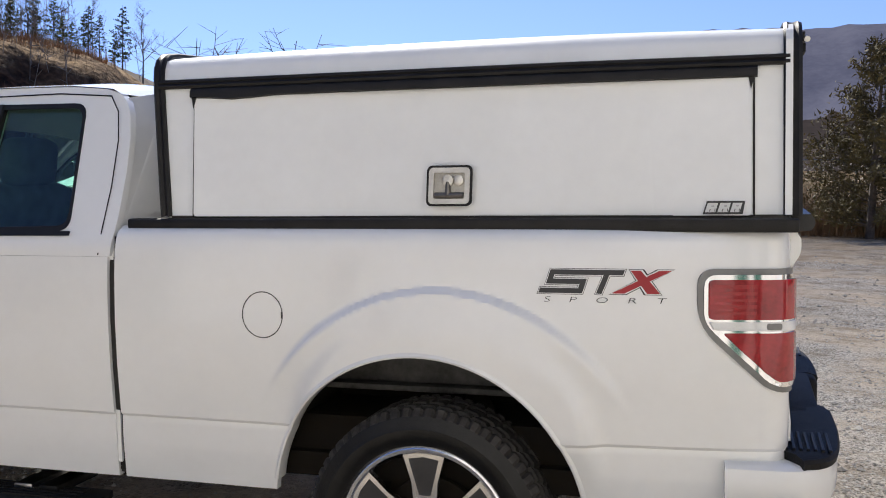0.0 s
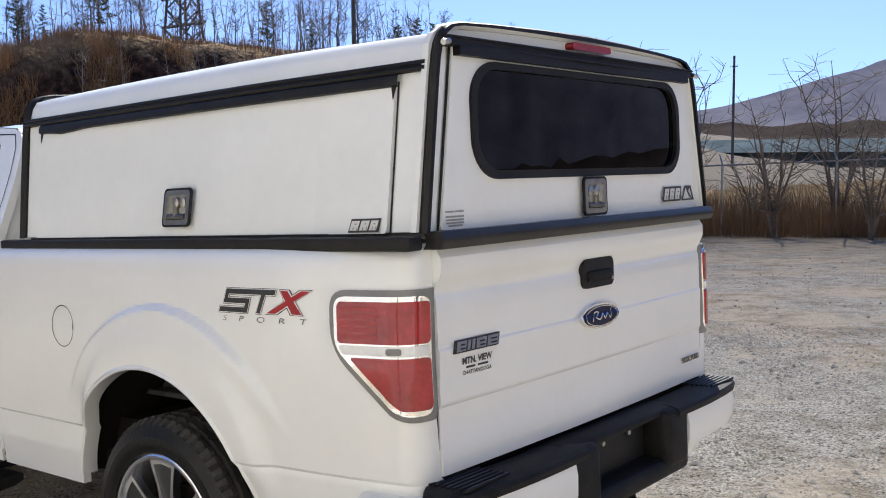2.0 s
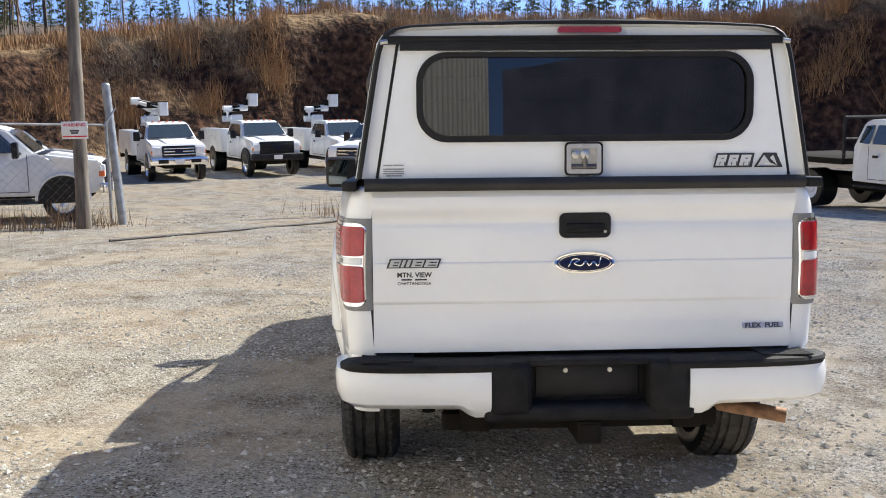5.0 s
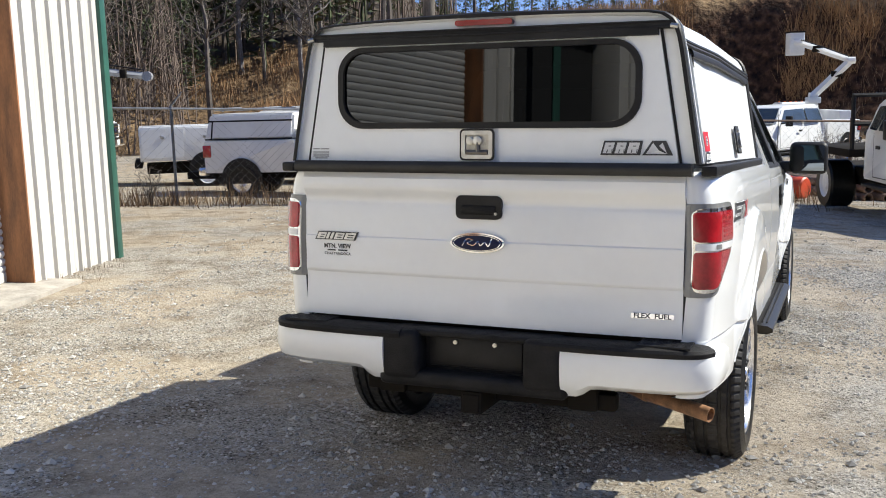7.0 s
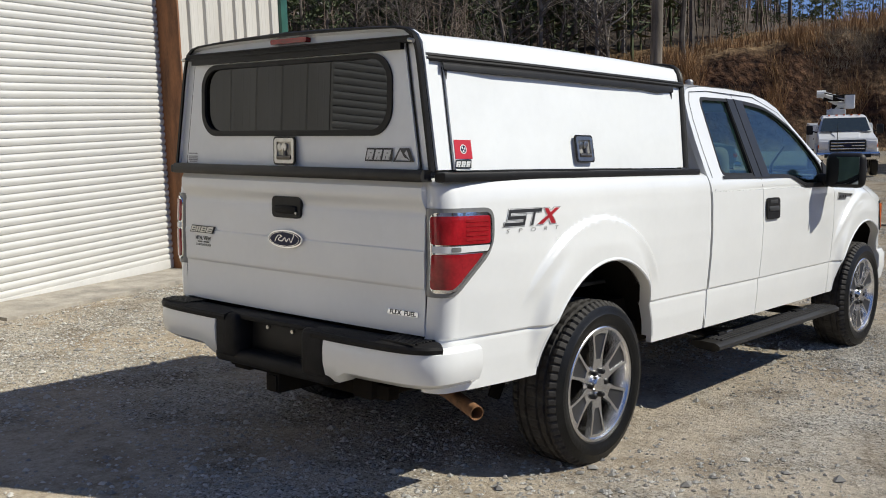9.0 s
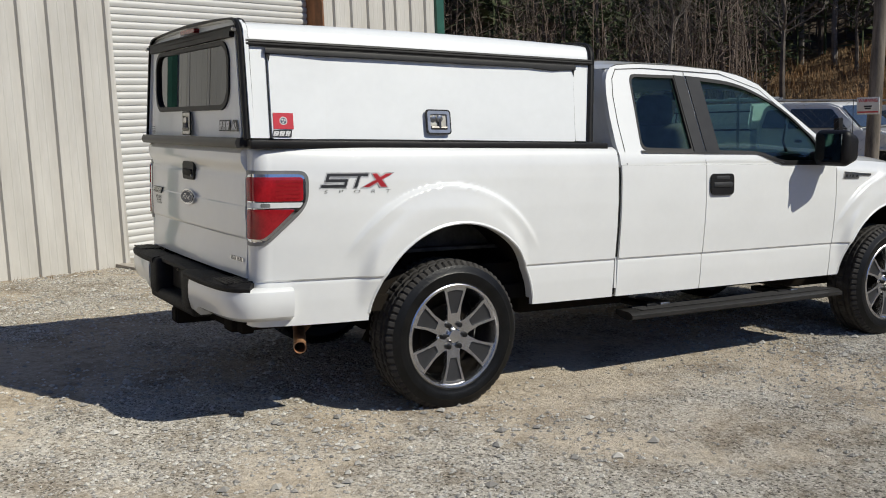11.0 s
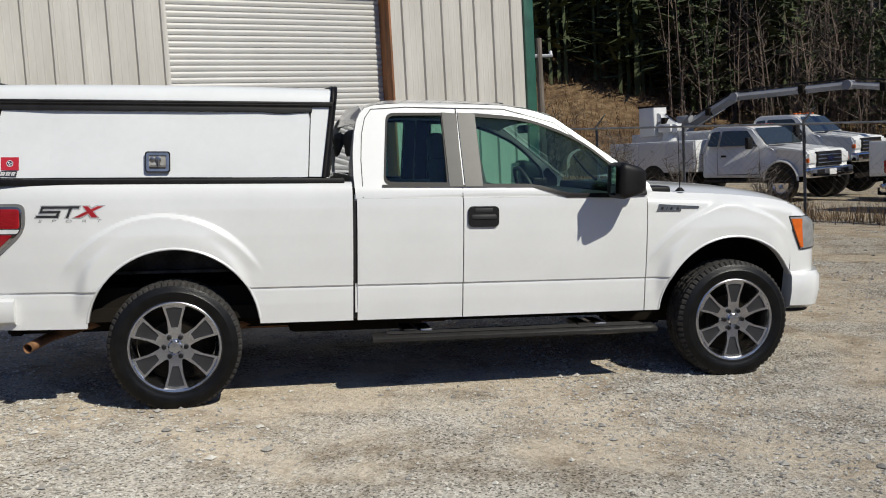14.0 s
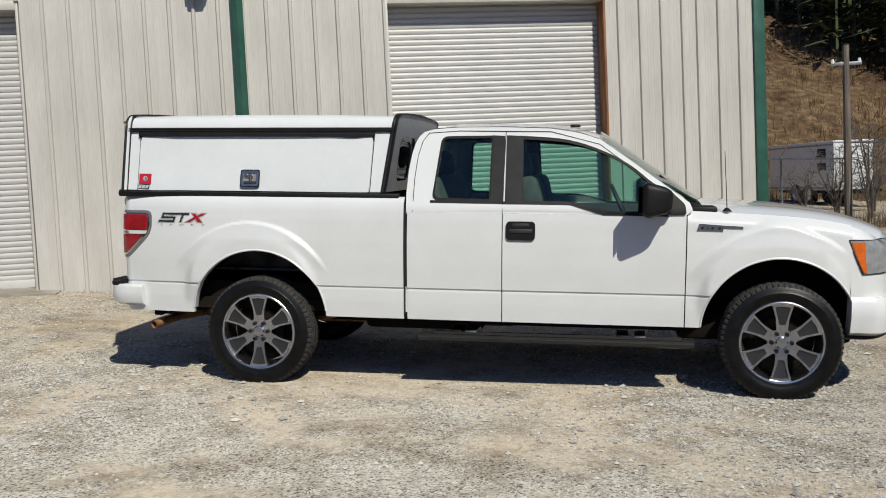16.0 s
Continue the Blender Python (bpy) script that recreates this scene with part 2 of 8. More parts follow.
M_BRAKE = material("dark_red_lens", (0.28, 0.012, 0.012), 0.2, coat=0.4, var=0.1)
M_BLUE = material("blue_enamel", (0.006, 0.010, 0.045), 0.35, spec=0.25, var=0.05)
M_DECAL = material("dark_decal", (0.03, 0.03, 0.032), 0.4, var=0.1)
M_DECALR = material("red_decal", (0.38, 0.012, 0.02), 0.4, var=0.1)
M_DECALW = material("white_decal", (0.8, 0.8, 0.8), 0.4, var=0.03)
M_DECALG = material("grey_decal", (0.3, 0.3, 0.31), 0.4, var=0.05)
M_FLAGR = material("red_sticker", (0.55, 0.02, 0.04), 0.45, var=0.05)
M_RUST = material("rusty_exhaust", (0.33, 0.17, 0.085), 0.6, metal=0.2, var=0.3, scale=18)
M_SEAT = material("grey_cloth", (0.13, 0.127, 0.122), 0.9, var=0.2, scale=15, bump=0.2, bump_scale=300)
M_DASH = material("dash_plastic", (0.035, 0.035, 0.036), 0.55, var=0.15)
M_HEADLINER = material("headliner", (0.38, 0.37, 0.35), 0.9, var=0.08)
G_SIDE = glass("side_glass", (0.70, 0.86, 0.80), 1.5)
G_TINT = glass("dark_glass", (0.20, 0.24, 0.26), 1.55)
G_CAP = glass("smoked_glass", (0.05, 0.05, 0.052), 1.62)
# canopy white turned grey: the front wall's shade is in the colour
M_CAPSHADE = material("shaded_front_wall", (0.30, 0.30, 0.31), 0.5, var=0.08)
G_WIND = glass("windscreen_glass", (0.5, 0.62, 0.58), 1.5)

M_MIRROR = material("mirror_glass", (0.20, 0.22, 0.23), 0.03, metal=1.0, var=0.03)
M_SILVER = material("silver_decal", (0.66, 0.66, 0.65), 0.4, var=0.05)
M_LAMPRIM = material("grey_lamp_rim", (0.20, 0.20, 0.195), 0.2, coat=0.3, var=0.1)
M_LENSG = material("grey_headlamp_lens", (0.34, 0.35, 0.35), 0.08, coat=0.8, var=0.15, scale=18)

# ---- the white pickup: body surface ----
REAR_ARCH = (0.005, 0.465, 0.508)
FRONT_ARCH = (3.655, 0.472, 0.515)
PROFILE = ((0.44, 0.925), (0.50, 0.948), (0.62, 0.957), (0.705, 0.958), (0.716, 0.955), (0.727, 0.966), (0.90, 0.977), (1.05, 0.980), (1.20, 0.974), (1.28, 0.966), (1.325, 0.955), (1.350, 0.940), (1.366, 0.905))


def smoothstep(a, b, v):
    t = clampf((v - a) / (b - a), 0, 1)
    return t * t * (3 - 2 * t)


def lerp_table(table, v):
    if v <= table[0][0]:
        return table[0][1]
    for (a, p), (b, q) in zip(table, table[1:]):
        if v <= b:
            return p + (q - p) * (v - a) / (b - a)
    return table[-1][1]


def half(x, z):
    """Half width of the body at x along it and height z."""
    y = lerp_table(PROFILE, z)
    if x < -0.45:
        y -= 0.052 * ((-0.45 - max(x, -1.0)) / 0.55) ** 2
    if x > 1.8:
        y -= 0.018 * (x - 1.8)
    if x > 3.9:
        y -= 0.28 * (x - 3.9) ** 2
    for cx, cz, r in (REAR_ARCH, FRONT_ARCH):
        d = math.hypot((x - cx + (0.06 if cx < 1 else 0.02)) * 1.05, z - cz)
        if d < r + 0.30:
            lift = 0.72 * smoothstep(r + 0.212, r + 0.188, d) * smoothstep(0.78, 1.06, z + 0.30 * smoothstep(r + 0.14, r + 0.02, d)) + 0.28 * smoothstep(r + 0.19, r + 0.06, d)
            y += 0.040 * lift * smoothstep(0.66, 0.90, z + 0.15 * smoothstep(r + 0.12, r, d)) * smoothstep(4.10, 3.92, x)
    return y


CORNER = 0.08


def flank(x, z):
    """A point of the left flank; behind x = -1 it bends round the rear corner, x there being the arc's length."""
    if x >= -1.0:
        return Vector((x, half(x, z), z))
    y = half(-1.0, z)
    s = -1.0 - x
    a = s / CORNER
    if a < math.pi / 2:
        return Vector((-1.0 - CORNER * math.sin(a), y - CORNER + CORNER * math.cos(a), z))
    return Vector((-1.0 - CORNER, y - CORNER - (s - CORNER * math.pi / 2), z))


def flank_normal(x, z):
    a, b, c = flank(x, z), flank(x + 0.004, z), flank(x, z + 0.004)
    return (c - a).cross(b - a).normalized()


def on_flank(side, off):
    """Places (x, z) on the flank of one side (1 left, -1 right), standing off by that much."""
    def f(x, z):
        p = flank(x, z) + flank_normal(x, z) * off
        return Vector((p.x, p.y * side, p.z))
    return f


def steps(a, b, d):
    n = max(1, round((b - a) / d))
    return [a + (b - a) * i / n for i in range(n + 1)]


ZROWS = steps(0.50, 0.69, 0.022) + [0.705, 0.716, 0.727, 0.74] + steps(0.76, 1.262, 0.022)
FINE_ROWS = steps(0.50, 0.695, 0.011) + [0.705, 0.716, 0.727, 0.74] + steps(0.75, 1.262, 0.011)


def sheet(bm, xs, zs, place, side, arch=None, deep=0.03, near=0.0135):
    """One panel of the flank: a grid, cut along a wheel arch, with its rim turned in."""
    cells = {}
    pos = {}
    for i, x in enumerate(xs):
        for j, z in enumerate(zs):
            px, pz = x, z
            if arch:
                d = math.hypot(x - arch[0], z - arch[1])
                if abs(d - arch[2]) < near:
                    k = arch[2] / d
                    px, pz = arch[0] + (x - arch[0]) * k, arch[1] + (z - arch[1]) * k
            pos[i, j] = (px, pz)
            p = place(px, pz)
            cells[i, j] = bm.verts.new((p.x, p.y * side, p.z))
    for i in range(len(xs) - 1):
        for j in range(len(zs) - 1):
            ks = ((i, j), (i + 1, j), (i + 1, j + 1), (i, j + 1))
            if arch:
                cx, cz = sum(pos[k][0] for k in ks) / 4, sum(pos[k][1] for k in ks) / 4
                if math.hypot(cx - arch[0], cz - arch[1]) < arch[2]:
                    continue
            vs = [cells[k] for k in ks]
            bm.faces.new(vs if side < 0 else vs[::-1])
    bmesh.ops.delete(bm, geom=[v for v in bm.verts if not v.link_faces], context="VERTS")
    rim(bm, Vector((0, -deep * side, 0)))


truck = thing("pickup_truck", "white extended-cab pickup truck with black trim, parked on a gravel lot", "pickup truck", BODY)
SIDES = (1, -1)


def hood_mid(x):
    t = (x - 3.1) / 1.3
    return 1.35 - 0.045 * t - 0.13 * t ** 4


def fender_place(x, z):
    top = hood_mid(min(x, 4.2)) - 0.062
    zz = z if z < 1.0 else 1.0 + (z - 1.0) * (top - 1.0) / 0.26
    p = flank(x, zz if zz < 1.14 else 1.14 + 0.06 * (1 - math.exp((1.14 - zz) / 0.06)))
    p.z = zz
    p.y -= 0.075 * smoothstep(top - 0.10, top + 0.02, zz) ** 2
    return p


def arch_lip(side, arch, a0, a1):
    """The rolled edge of a wheel arch, turned in towards the wheel."""
    bm = bmesh.new()
    n = 56
    prof = ((0.012, 0.000), (0.002, 0.006), (-0.004, 0.002), (-0.006, -0.02), (-0.004, -0.055))

    def f(u, v):
        a = radians(a0 + (a1 - a0) * u)
        k = v * (len(prof) - 1)
        i = min(int(k), len(prof) - 2)
        dr = prof[i][0] + (prof[i + 1][0] - prof[i][0]) * (k - i)
        dy = prof[i][1] + (prof[i + 1][1] - prof[i][1]) * (k - i)
        r = arch[2] + dr
        x, z = arch[0] + r * math.cos(a), arch[1] + r * math.sin(a)
        xe, ze = arch[0] + (arch[2] + 0.012) * math.cos(a), arch[1] + (arch[2] + 0.012) * math.sin(a)
        return Vector((x, (half(xe, ze) + dy) * side, z))
    surface(bm, f, n, len(prof) - 1, flip=side > 0)
    return bm


for side in SIDES:
    # bed side
    bm = bmesh.new()
    xs = [-1.0 - s for s in steps(0, 0.148, 0.0125)][::-1] + steps(-0.99, 1.084, 0.01)
    zs = FINE_ROWS + [1.28, 1.30, 1.32, 1.335, 1.348, 1.358, 1.366]
    sheet(bm, xs, zs, flank, side, REAR_ARCH, near=0.0068)
    for v in bm.verts:
        if v.co.x < -1.075 and abs(v.co.y) < flank(-1.148, v.co.z).y - 0.02:
            v.co.x += 0.04
            v.co.y += 0.030 * side
    bed = part("bed_side", bm, M_PAINT, truck)
    part("arch_lip", arch_lip(side, REAR_ARCH, 8, 172), M_PAINT, bed)
    # rear door skin, front door skin, wing
    bm = bmesh.new()
    sheet(bm, steps(1.112, 1.783, 0.028), ZROWS, flank, side)
    part("rear_door", bm, M_PAINT, truck)
    bm = bmesh.new()
    sheet(bm, steps(1.790, 3.030, 0.028), ZROWS, flank, side)
    door = part("front_door", bm, M_PAINT, truck)
    bm = bmesh.new()
    sheet(bm, steps(3.038, 4.10, 0.01), FINE_ROWS, fender_place, side, FRONT_ARCH, near=0.0068)
    fender = part("fender", bm, M_PAINT, truck)
    part("arch_lip", arch_lip(side, FRONT_ARCH, 4, 176), M_PAINT, fender)
    # door handle in its black bezel
    f = on_flank(side, 0.004)
    bm = bmesh.new()
    plate(bm, [rounded(1.815, 1.078, 2.015, 1.208, 0.028)], f, (0, 0.010 * side, 0))
    h = part("door_handle", bm, M_BLACK, door, "black plastic pull handle")
    bm = bmesh.new()
    box(bm, (1.833, 0.984 * side - 0.012, 1.125), (1.998, 0.984 * side + 0.022, 1.158), 0.010)
    box(bm, (1.858, 0.984 * side - 0.006, 1.172), (1.973, 0.984 * side + 0.012, 1.196), 0.005)
    part("grip", bm, M_DASH, truck)
    # running board on its brackets
    bm = bmesh.new()
    sy = side
    pr = [(0.80, 0.392), (0.80, 0.418), (0.90, 0.432), (0.975, 0.428), (1.005, 0.412), (1.005, 0.392), (0.97, 0.378), (0.84, 0.376)]
    xa, xb = 1.20, 3.10
    ringa = [bm.verts.new((xa + (0.05 if y < 0.9 else 0.0), y * sy, z - 0.028)) for y, z in pr]
    ringb = [bm.verts.new((xb - (0.05 if y < 0.9 else 0.0), y * sy, z - 0.020)) for y, z in pr]
    for i in range(len(pr)):
        j = (i + 1) % len(pr)
        bm.faces.new((ringa[i], ringa[j], ringb[j], ringb[i]))
    bm.faces.new(ringa)
    bm.faces.new(ringb[::-1])
    bmesh.ops.recalc_face_normals(bm, faces=bm.faces[:])
    board = part("running_board", bm, M_PILLAR, truck, "dark grey running board")
    bm = bmesh.new()
    for i in range(5):
        y = 0.86 + 0.026 * i
        tube(bm, [(1.30, y * sy, 0.405), (3.02, y * sy, 0.412)], 0.005, 5)
    part("tread_rib", bm, M_STEP, board)
    for x in (1.45, 1.56, 2.62, 2.74):
        bm = bmesh.new()
        box(bm, (x - 0.04, min(0.66 * sy, 0.90 * sy), 0.39), (x + 0.04, max(0.66 * sy, 0.90 * sy), 0.422), 0.006)
        part("bracket", bm, M_STAIN if x in (1.56, 2.74) else M_BLACK, board)

# ---- cab ----


SHOULDER = ((1.255, 0.9685), (1.28, 0.9655), (1.30, 0.9615), (1.318, 0.9555), (1.334, 0.9475), (1.352, 0.9385), (1.90, 0.7085))


def y_up(z):
    return lerp_table(SHOULDER, z)


def fine_plate(bm, loops, fn, way, cuts):
    """A plate with holes, cut at several heights before fn bends it; way: its turned-in rim."""
    from mathutils import geometry
    tris = geometry.tessellate_polygon([[Vector((u, w, 0)) for u, w in lp] for lp in loops])
    vs = [bm.verts.new((u, 0, w)) for lp in loops for u, w in lp]
    for t in tris:
        bm.faces.new([vs[i] for i in t])
    for z in cuts:
        bmesh.ops.bisect_plane(bm, geom=bm.verts[:] + bm.edges[:] + bm.faces[:], dist=1e-5, plane_co=(0, 0, z), plane_no=(0, 0, 1))
    for v in bm.verts:
        v.co = fn(v.co.x, v.co.z)
    bmesh.ops.recalc_face_normals(bm, faces=bm.faces[:])
    if sum(f.normal.y for f in bm.faces) * way[1] > 0:
        bmesh.ops.reverse_faces(bm, faces=bm.faces[:])
    rim(bm, Vector(way))


def cab_side(side, off=0.0):
    def f(x, z):
        return Vector((x, (y_up(z) - 0.018 * max(0, x - 1.8) + off) * side, z))
    return f


def roof_edge(x):
    return lerp_table(((1.17, 1.815), (1.23, 1.846), (1.4, 1.862), (1.75, 1.866), (2.1, 1.855), (2.3, 1.825), (2.45, 1.775), (3.07, 1.335)), x)


OUTLINE = [(1.104, 1.2625), (1.096, 1.40), (1.100, 1.55), (1.114, 1.67), (1.134, 1.75), (1.156, 1.795), (1.19, 1.829)] + [(x, roof_edge(x)) for x in steps(1.25, 3.05, 0.06)] + [(3.072, 1.30), (3.03, 1.2625)]
QUARTER = soften([(1.283, 1.352, 0.05), (1.695, 1.345, 0.01), (1.690, 1.800, 0.01), (1.325, 1.795, 0.05)], 0.03)
FRONTWIN = soften([(1.90, 1.342, 0.01), (2.27, 1.340, 0.10), (2.49, 1.275, 0.08), (2.90, 1.272, 0.03), (2.885, 1.405, 0.10), (2.62, 1.632, 0.30), (2.26, 1.775, 0.25), (1.885, 1.798, 0.01)], 0.03)
for side in SIDES:
    bm = bmesh.new()
    fine_plate(bm, [OUTLINE, QUARTER, FRONTWIN], cab_side(side), (0, -0.035 * side, 0), [z for z, _ in SHOULDER[1:-1]] + [1.5, 1.65])
    up = part("cab_side", bm, M_PAINT, truck, smooth=40)
    for nm, loop, gm in (("quarter_window", QUARTER, G_SIDE), ("door_window", FRONTWIN, G_SIDE)):
        bm = bmesh.new()
        plate(bm, [loop], cab_side(side, -0.014), (0, -0.004 * side, 0))
        w = part(nm, bm, gm, truck, "tinted side glass", smooth=0)
        w.visible_shadow = False
        bm = bmesh.new()
        cx, cz = sum(p[0] for p in loop) / len(loop), sum(p[1] for p in loop) / len(loop)
        inner = [(p[0] + (cx - p[0]) * 0.045, p[1] + (cz - p[1]) * 0.06) for p in loop]
        outer = [(p[0] + (p[0] - cx) * 0.012, p[1] + (p[1] - cz) * 0.02) for p in loop]
        plate(bm, [outer, inner], cab_side(side, 0.003), (0, -0.02 * side, 0))
        part("seal", bm, M_BLACK, up, "black window seal")
    for x0, x1 in ((1.688, 1.778), (1.790, 1.905)):
        bm = bmesh.new()
        plate(bm, [[(x0 + 0.012, 1.335), (x1 + 0.012, 1.335), (x1, 1.802), (x0, 1.806)]], cab_side(side, 0.007), (0, -0.012 * side, 0))
        part("pillar_trim", bm, M_PILLAR, up, "satin black pillar trim")
    # shut lines of the doors
    bm = bmesh.new()
    ln = [((1.150, 1.27), (1.148, 1.50)), ((1.148, 1.50), (1.160, 1.66)), ((1.160, 1.66), (1.186, 1.765)), ((1.186, 1.765), (1.228, 1.822)), ((1.228, 1.822), (1.45, 1.838)), ((1.45, 1.838), (2.10, 1.832)), ((2.10, 1.832), (2.44, 1.744)), ((2.44, 1.744), (3.0, 1.338)), ((1.784, 1.27), (1.782, 1.832))]
    strokes(bm, ln, 0.005, cab_side(side, 0.0015))
    part("shut_line", bm, M_BLACK, up)
    # belt moulding under the glass
    bm = bmesh.new()
    strokes(bm, [((1.28, 1.340), (2.25, 1.334)), ((2.25, 1.334), (2.48, 1.267)), ((2.48, 1.267), (2.9, 1.262))], 0.016, cab_side(side, 0.006))
    part("belt_trim", bm, M_BLACK, up)
    # mirror: sail, arm and housing with its glass
    bm = bmesh.new()
    plate(bm, [soften([(2.80, 1.262), (3.03, 1.268), (3.02, 1.34), (2.92, 1.43)], 0.02)], cab_side(side, 0.012), (0, -0.02 * side, 0))
    mir = part("mirror", bm, M_BLACK, truck, "black door mirror")
    bm = bmesh.new()
    y0, y1 = 0.985, 1.245
    box(bm, (2.725, min(y0 * side, y1 * side), 1.255), (2.925, max(y0 * side, y1 * side), 1.487), 0.045, 4)
    for v in bm.verts:
        k = smoothstep(2.79, 2.925, v.co.x)
        v.co.z = 1.365 + (v.co.z - 1.365) * (1 - 0.34 * k)
        v.co.y = side * (1.105 + (v.co.y * side - 1.105) * (1 - 0.30 * k))
    box(bm, (2.80, min(0.90 * side, 1.03 * side), 1.268), (2.93, max(0.90 * side, 1.03 * side), 1.345), 0.02, 3)
    hs = part("housing", bm, M_BLACK, mir)
    bm = bmesh.new()
    box(bm, (-0.0025, -0.105, -0.090), (0.0025, 0.105, 0.090), 0.0, m=Matrix.Translation((2.722, 1.1175 * side, 1.371)) @ Matrix.Rotation(radians(9) * side, 4, "Z"))
    part("mirror_glass", bm, M_MIRROR, truck, "mirror glass", smooth=0)

bm = bmesh.new()


def roof_fn(u, v):
    x = 1.185 + (2.46 - 1.185) * u
    e = roof_edge(x)
    w = 2 * v - 1
    return Vector((x, w * (y_up(e) - 0.018 * max(0, x - 1.8)), e + 0.004 + 0.042 * (1 - abs(w) ** 2.6) * smoothstep(1.15, 1.40, x)))


surface(bm, roof_fn, 30, 24)
part("roof", bm, M_PAINT, truck)
bm = bmesh.new()
surface(bm, lambda u, v: roof_fn(u, v) + Vector((0, 0, -0.05)), 10, 8, flip=True)
part("headliner", bm, M_HEADLINER, truck)
bm = bmesh.new()
box(bm, (2.20, -0.09, 1.886), (2.28, -0.03, 1.908), 0.010)
part("roof_antenna", bm, M_BLACK, truck, "small black roof antenna")
# back panel of the cab with its window
bm = bmesh.new()


def cab_back(y, z):
    return Vector((1.098 + 0.45 * max(0, z - 1.5) ** 1.6, y, z))


plate(bm, [[(-0.95, 0.55), (0.95, 0.55), (0.955, 1.26), (0.72, 1.815), (0.4, 1.862), (-0.4, 1.862), (-0.72, 1.815), (-0.955, 1.26)], rounded(-0.62, 1.40, 0.62, 1.74, 0.06)], cab_back, (0.03, 0, 0))
part("cab_back", bm, M_PAINT, truck, smooth=20)
bm = bmesh.new()
plate(bm, [rounded(-0.62, 1.40, 0.62, 1.74, 0.06)], lambda y, z: cab_back(y, z) + Vector((0.012, 0, 0)), (0.004, 0, 0))
w = part("rear_window", bm, G_TINT, truck, "tinted rear cab glass", smooth=0)
w.visible_shadow = False
# windscreen, cowl, hood
bm = bmesh.new()


def screen_fn(u, v):
    x = 2.44 + (3.06 - 2.44) * u
    e = roof_edge(x)
    w = 2 * v - 1
    return Vector((x + 0.10 * (1 - w * w) * u, w * (y_up(e) - 0.018 * max(0, x - 1.8) - 0.005), e + 0.006 + (0.05 * (1 - u) + 0.02) * (1 - abs(w) ** 2.2)))


surface(bm, screen_fn, 12, 16, flip=False)
w = part("windscreen", bm, G_WIND, truck, "greenish windscreen")
w.visible_shadow = False
bm = bmesh.new()
box(bm, (3.02, -0.86, 1.26), (3.24, 0.86, 1.325), 0.02)
cowl = part("cowl", bm, M_BLACK, truck, "black plastic cowl")
for y in (-0.45, 0.25):
    bm = bmesh.new()
    tube(bm, [(3.12, y, 1.34), (3.02, y - 0.05, 1.405), (2.86, y - 0.20, 1.53)], [0.012, 0.009, 0.006], 6)
    part("wiper", bm, M_BLACK, cowl)
bm = bmesh.new()


def hood_fn(u, v):
    x = 3.14 + 1.27 * u
    w = 2 * v - 1
    hw = 0.878 - 0.05 * u - 0.06 * u ** 5
    z = hood_mid(x) - 0.070 * abs(w) ** 3 + 0.012 * smoothstep(0.55, 0.72, abs(w)) * (1 - smoothstep(0.8, 1.0, abs(w)))
    return Vector((x - 0.11 * u ** 3 * abs(w) ** 2.5 + 0.01 * (1 - w * w), w * hw, z))


surface(bm, hood_fn, 28, 36)
rim(bm, Vector((0, 0, -0.03)))
part("hood", bm, M_PAINT, truck)
bm = bmesh.new()
tube(bm, [(3.30, -0.865, 1.29), (3.30, -0.865, 1.315)], [0.035, 0.012], 10)
tube(bm, [(3.30, -0.865, 1.31), (3.275, -0.868, 1.70)], [0.0035, 0.002], 5)
part("radio_antenna", bm, M_BLACK, truck, "thin black whip antenna")

# ---- nose: fascia, grille, lamps, bumper ----


def nose_line():
    """Plan of the nose from the wing's end to the middle, with lengths along it."""
    pts = [Vector(p) for p in curve([(4.10, 0.921), (4.20, 0.904), (4.31, 0.838), (4.40, 0.69), (4.455, 0.46), (4.475, 0.2), (4.48, 0.0)], 8)]
    at = [0.0]
    for p, q in zip(pts, pts[1:]):
        at.append(at[-1] + (q - p).length)
    return pts, at


def nose_at(d, z, off=0.0, side=1):
    """A point of the nose: d along its plan, height z, standing off by that much."""
    pts, at = NOSE
    k = max(i for i in range(len(at) - 1) if at[i] <= max(d, 0.0))
    t = (d - at[k]) / (at[k + 1] - at[k])
    p = pts[k].lerp(pts[k + 1], t)
    e = (pts[min(k + 2, len(pts) - 1)] - pts[max(k - 1, 0)]).normalized()
    n = Vector((-e.y, e.x))
    n = n if n.dot(Vector((1, 1))) > 0 else -n
    top = nose_top(p)
    inn = (0.064 + 0.05 * d / at[-1]) * smoothstep(top - 0.11, top + 0.02, z) ** 2 / 0.85
    p = p + n * (off - inn)
    return Vector((p.x, p.y * side, z))


def nose_top(p):
    return hood_mid(min(p.x + 0.03, 4.40)) - 0.062 * min(1.0, abs(p.y) / 0.8) ** 3


def curve(ctrl, n=8):
    """A smooth line through control points (Catmull-Rom)."""
    out = []
    c = [Vector(p) for p in ctrl]
    c = [c[0] * 2 - c[1]] + c + [c[-1] * 2 - c[-2]]
    for i in range(1, len(c) - 2):
        for k in range(n):
            t = k / n
            a, b, d, e = c[i - 1], c[i], c[i + 1], c[i + 2]
            out.append(tuple(0.5 * ((2 * b) + (d - a) * t + (2 * a - 5 * b + 4 * d - e) * t * t + (3 * b - a - 3 * d + e) * t ** 3)))
    out.append(tuple(c[-2]))
    return out


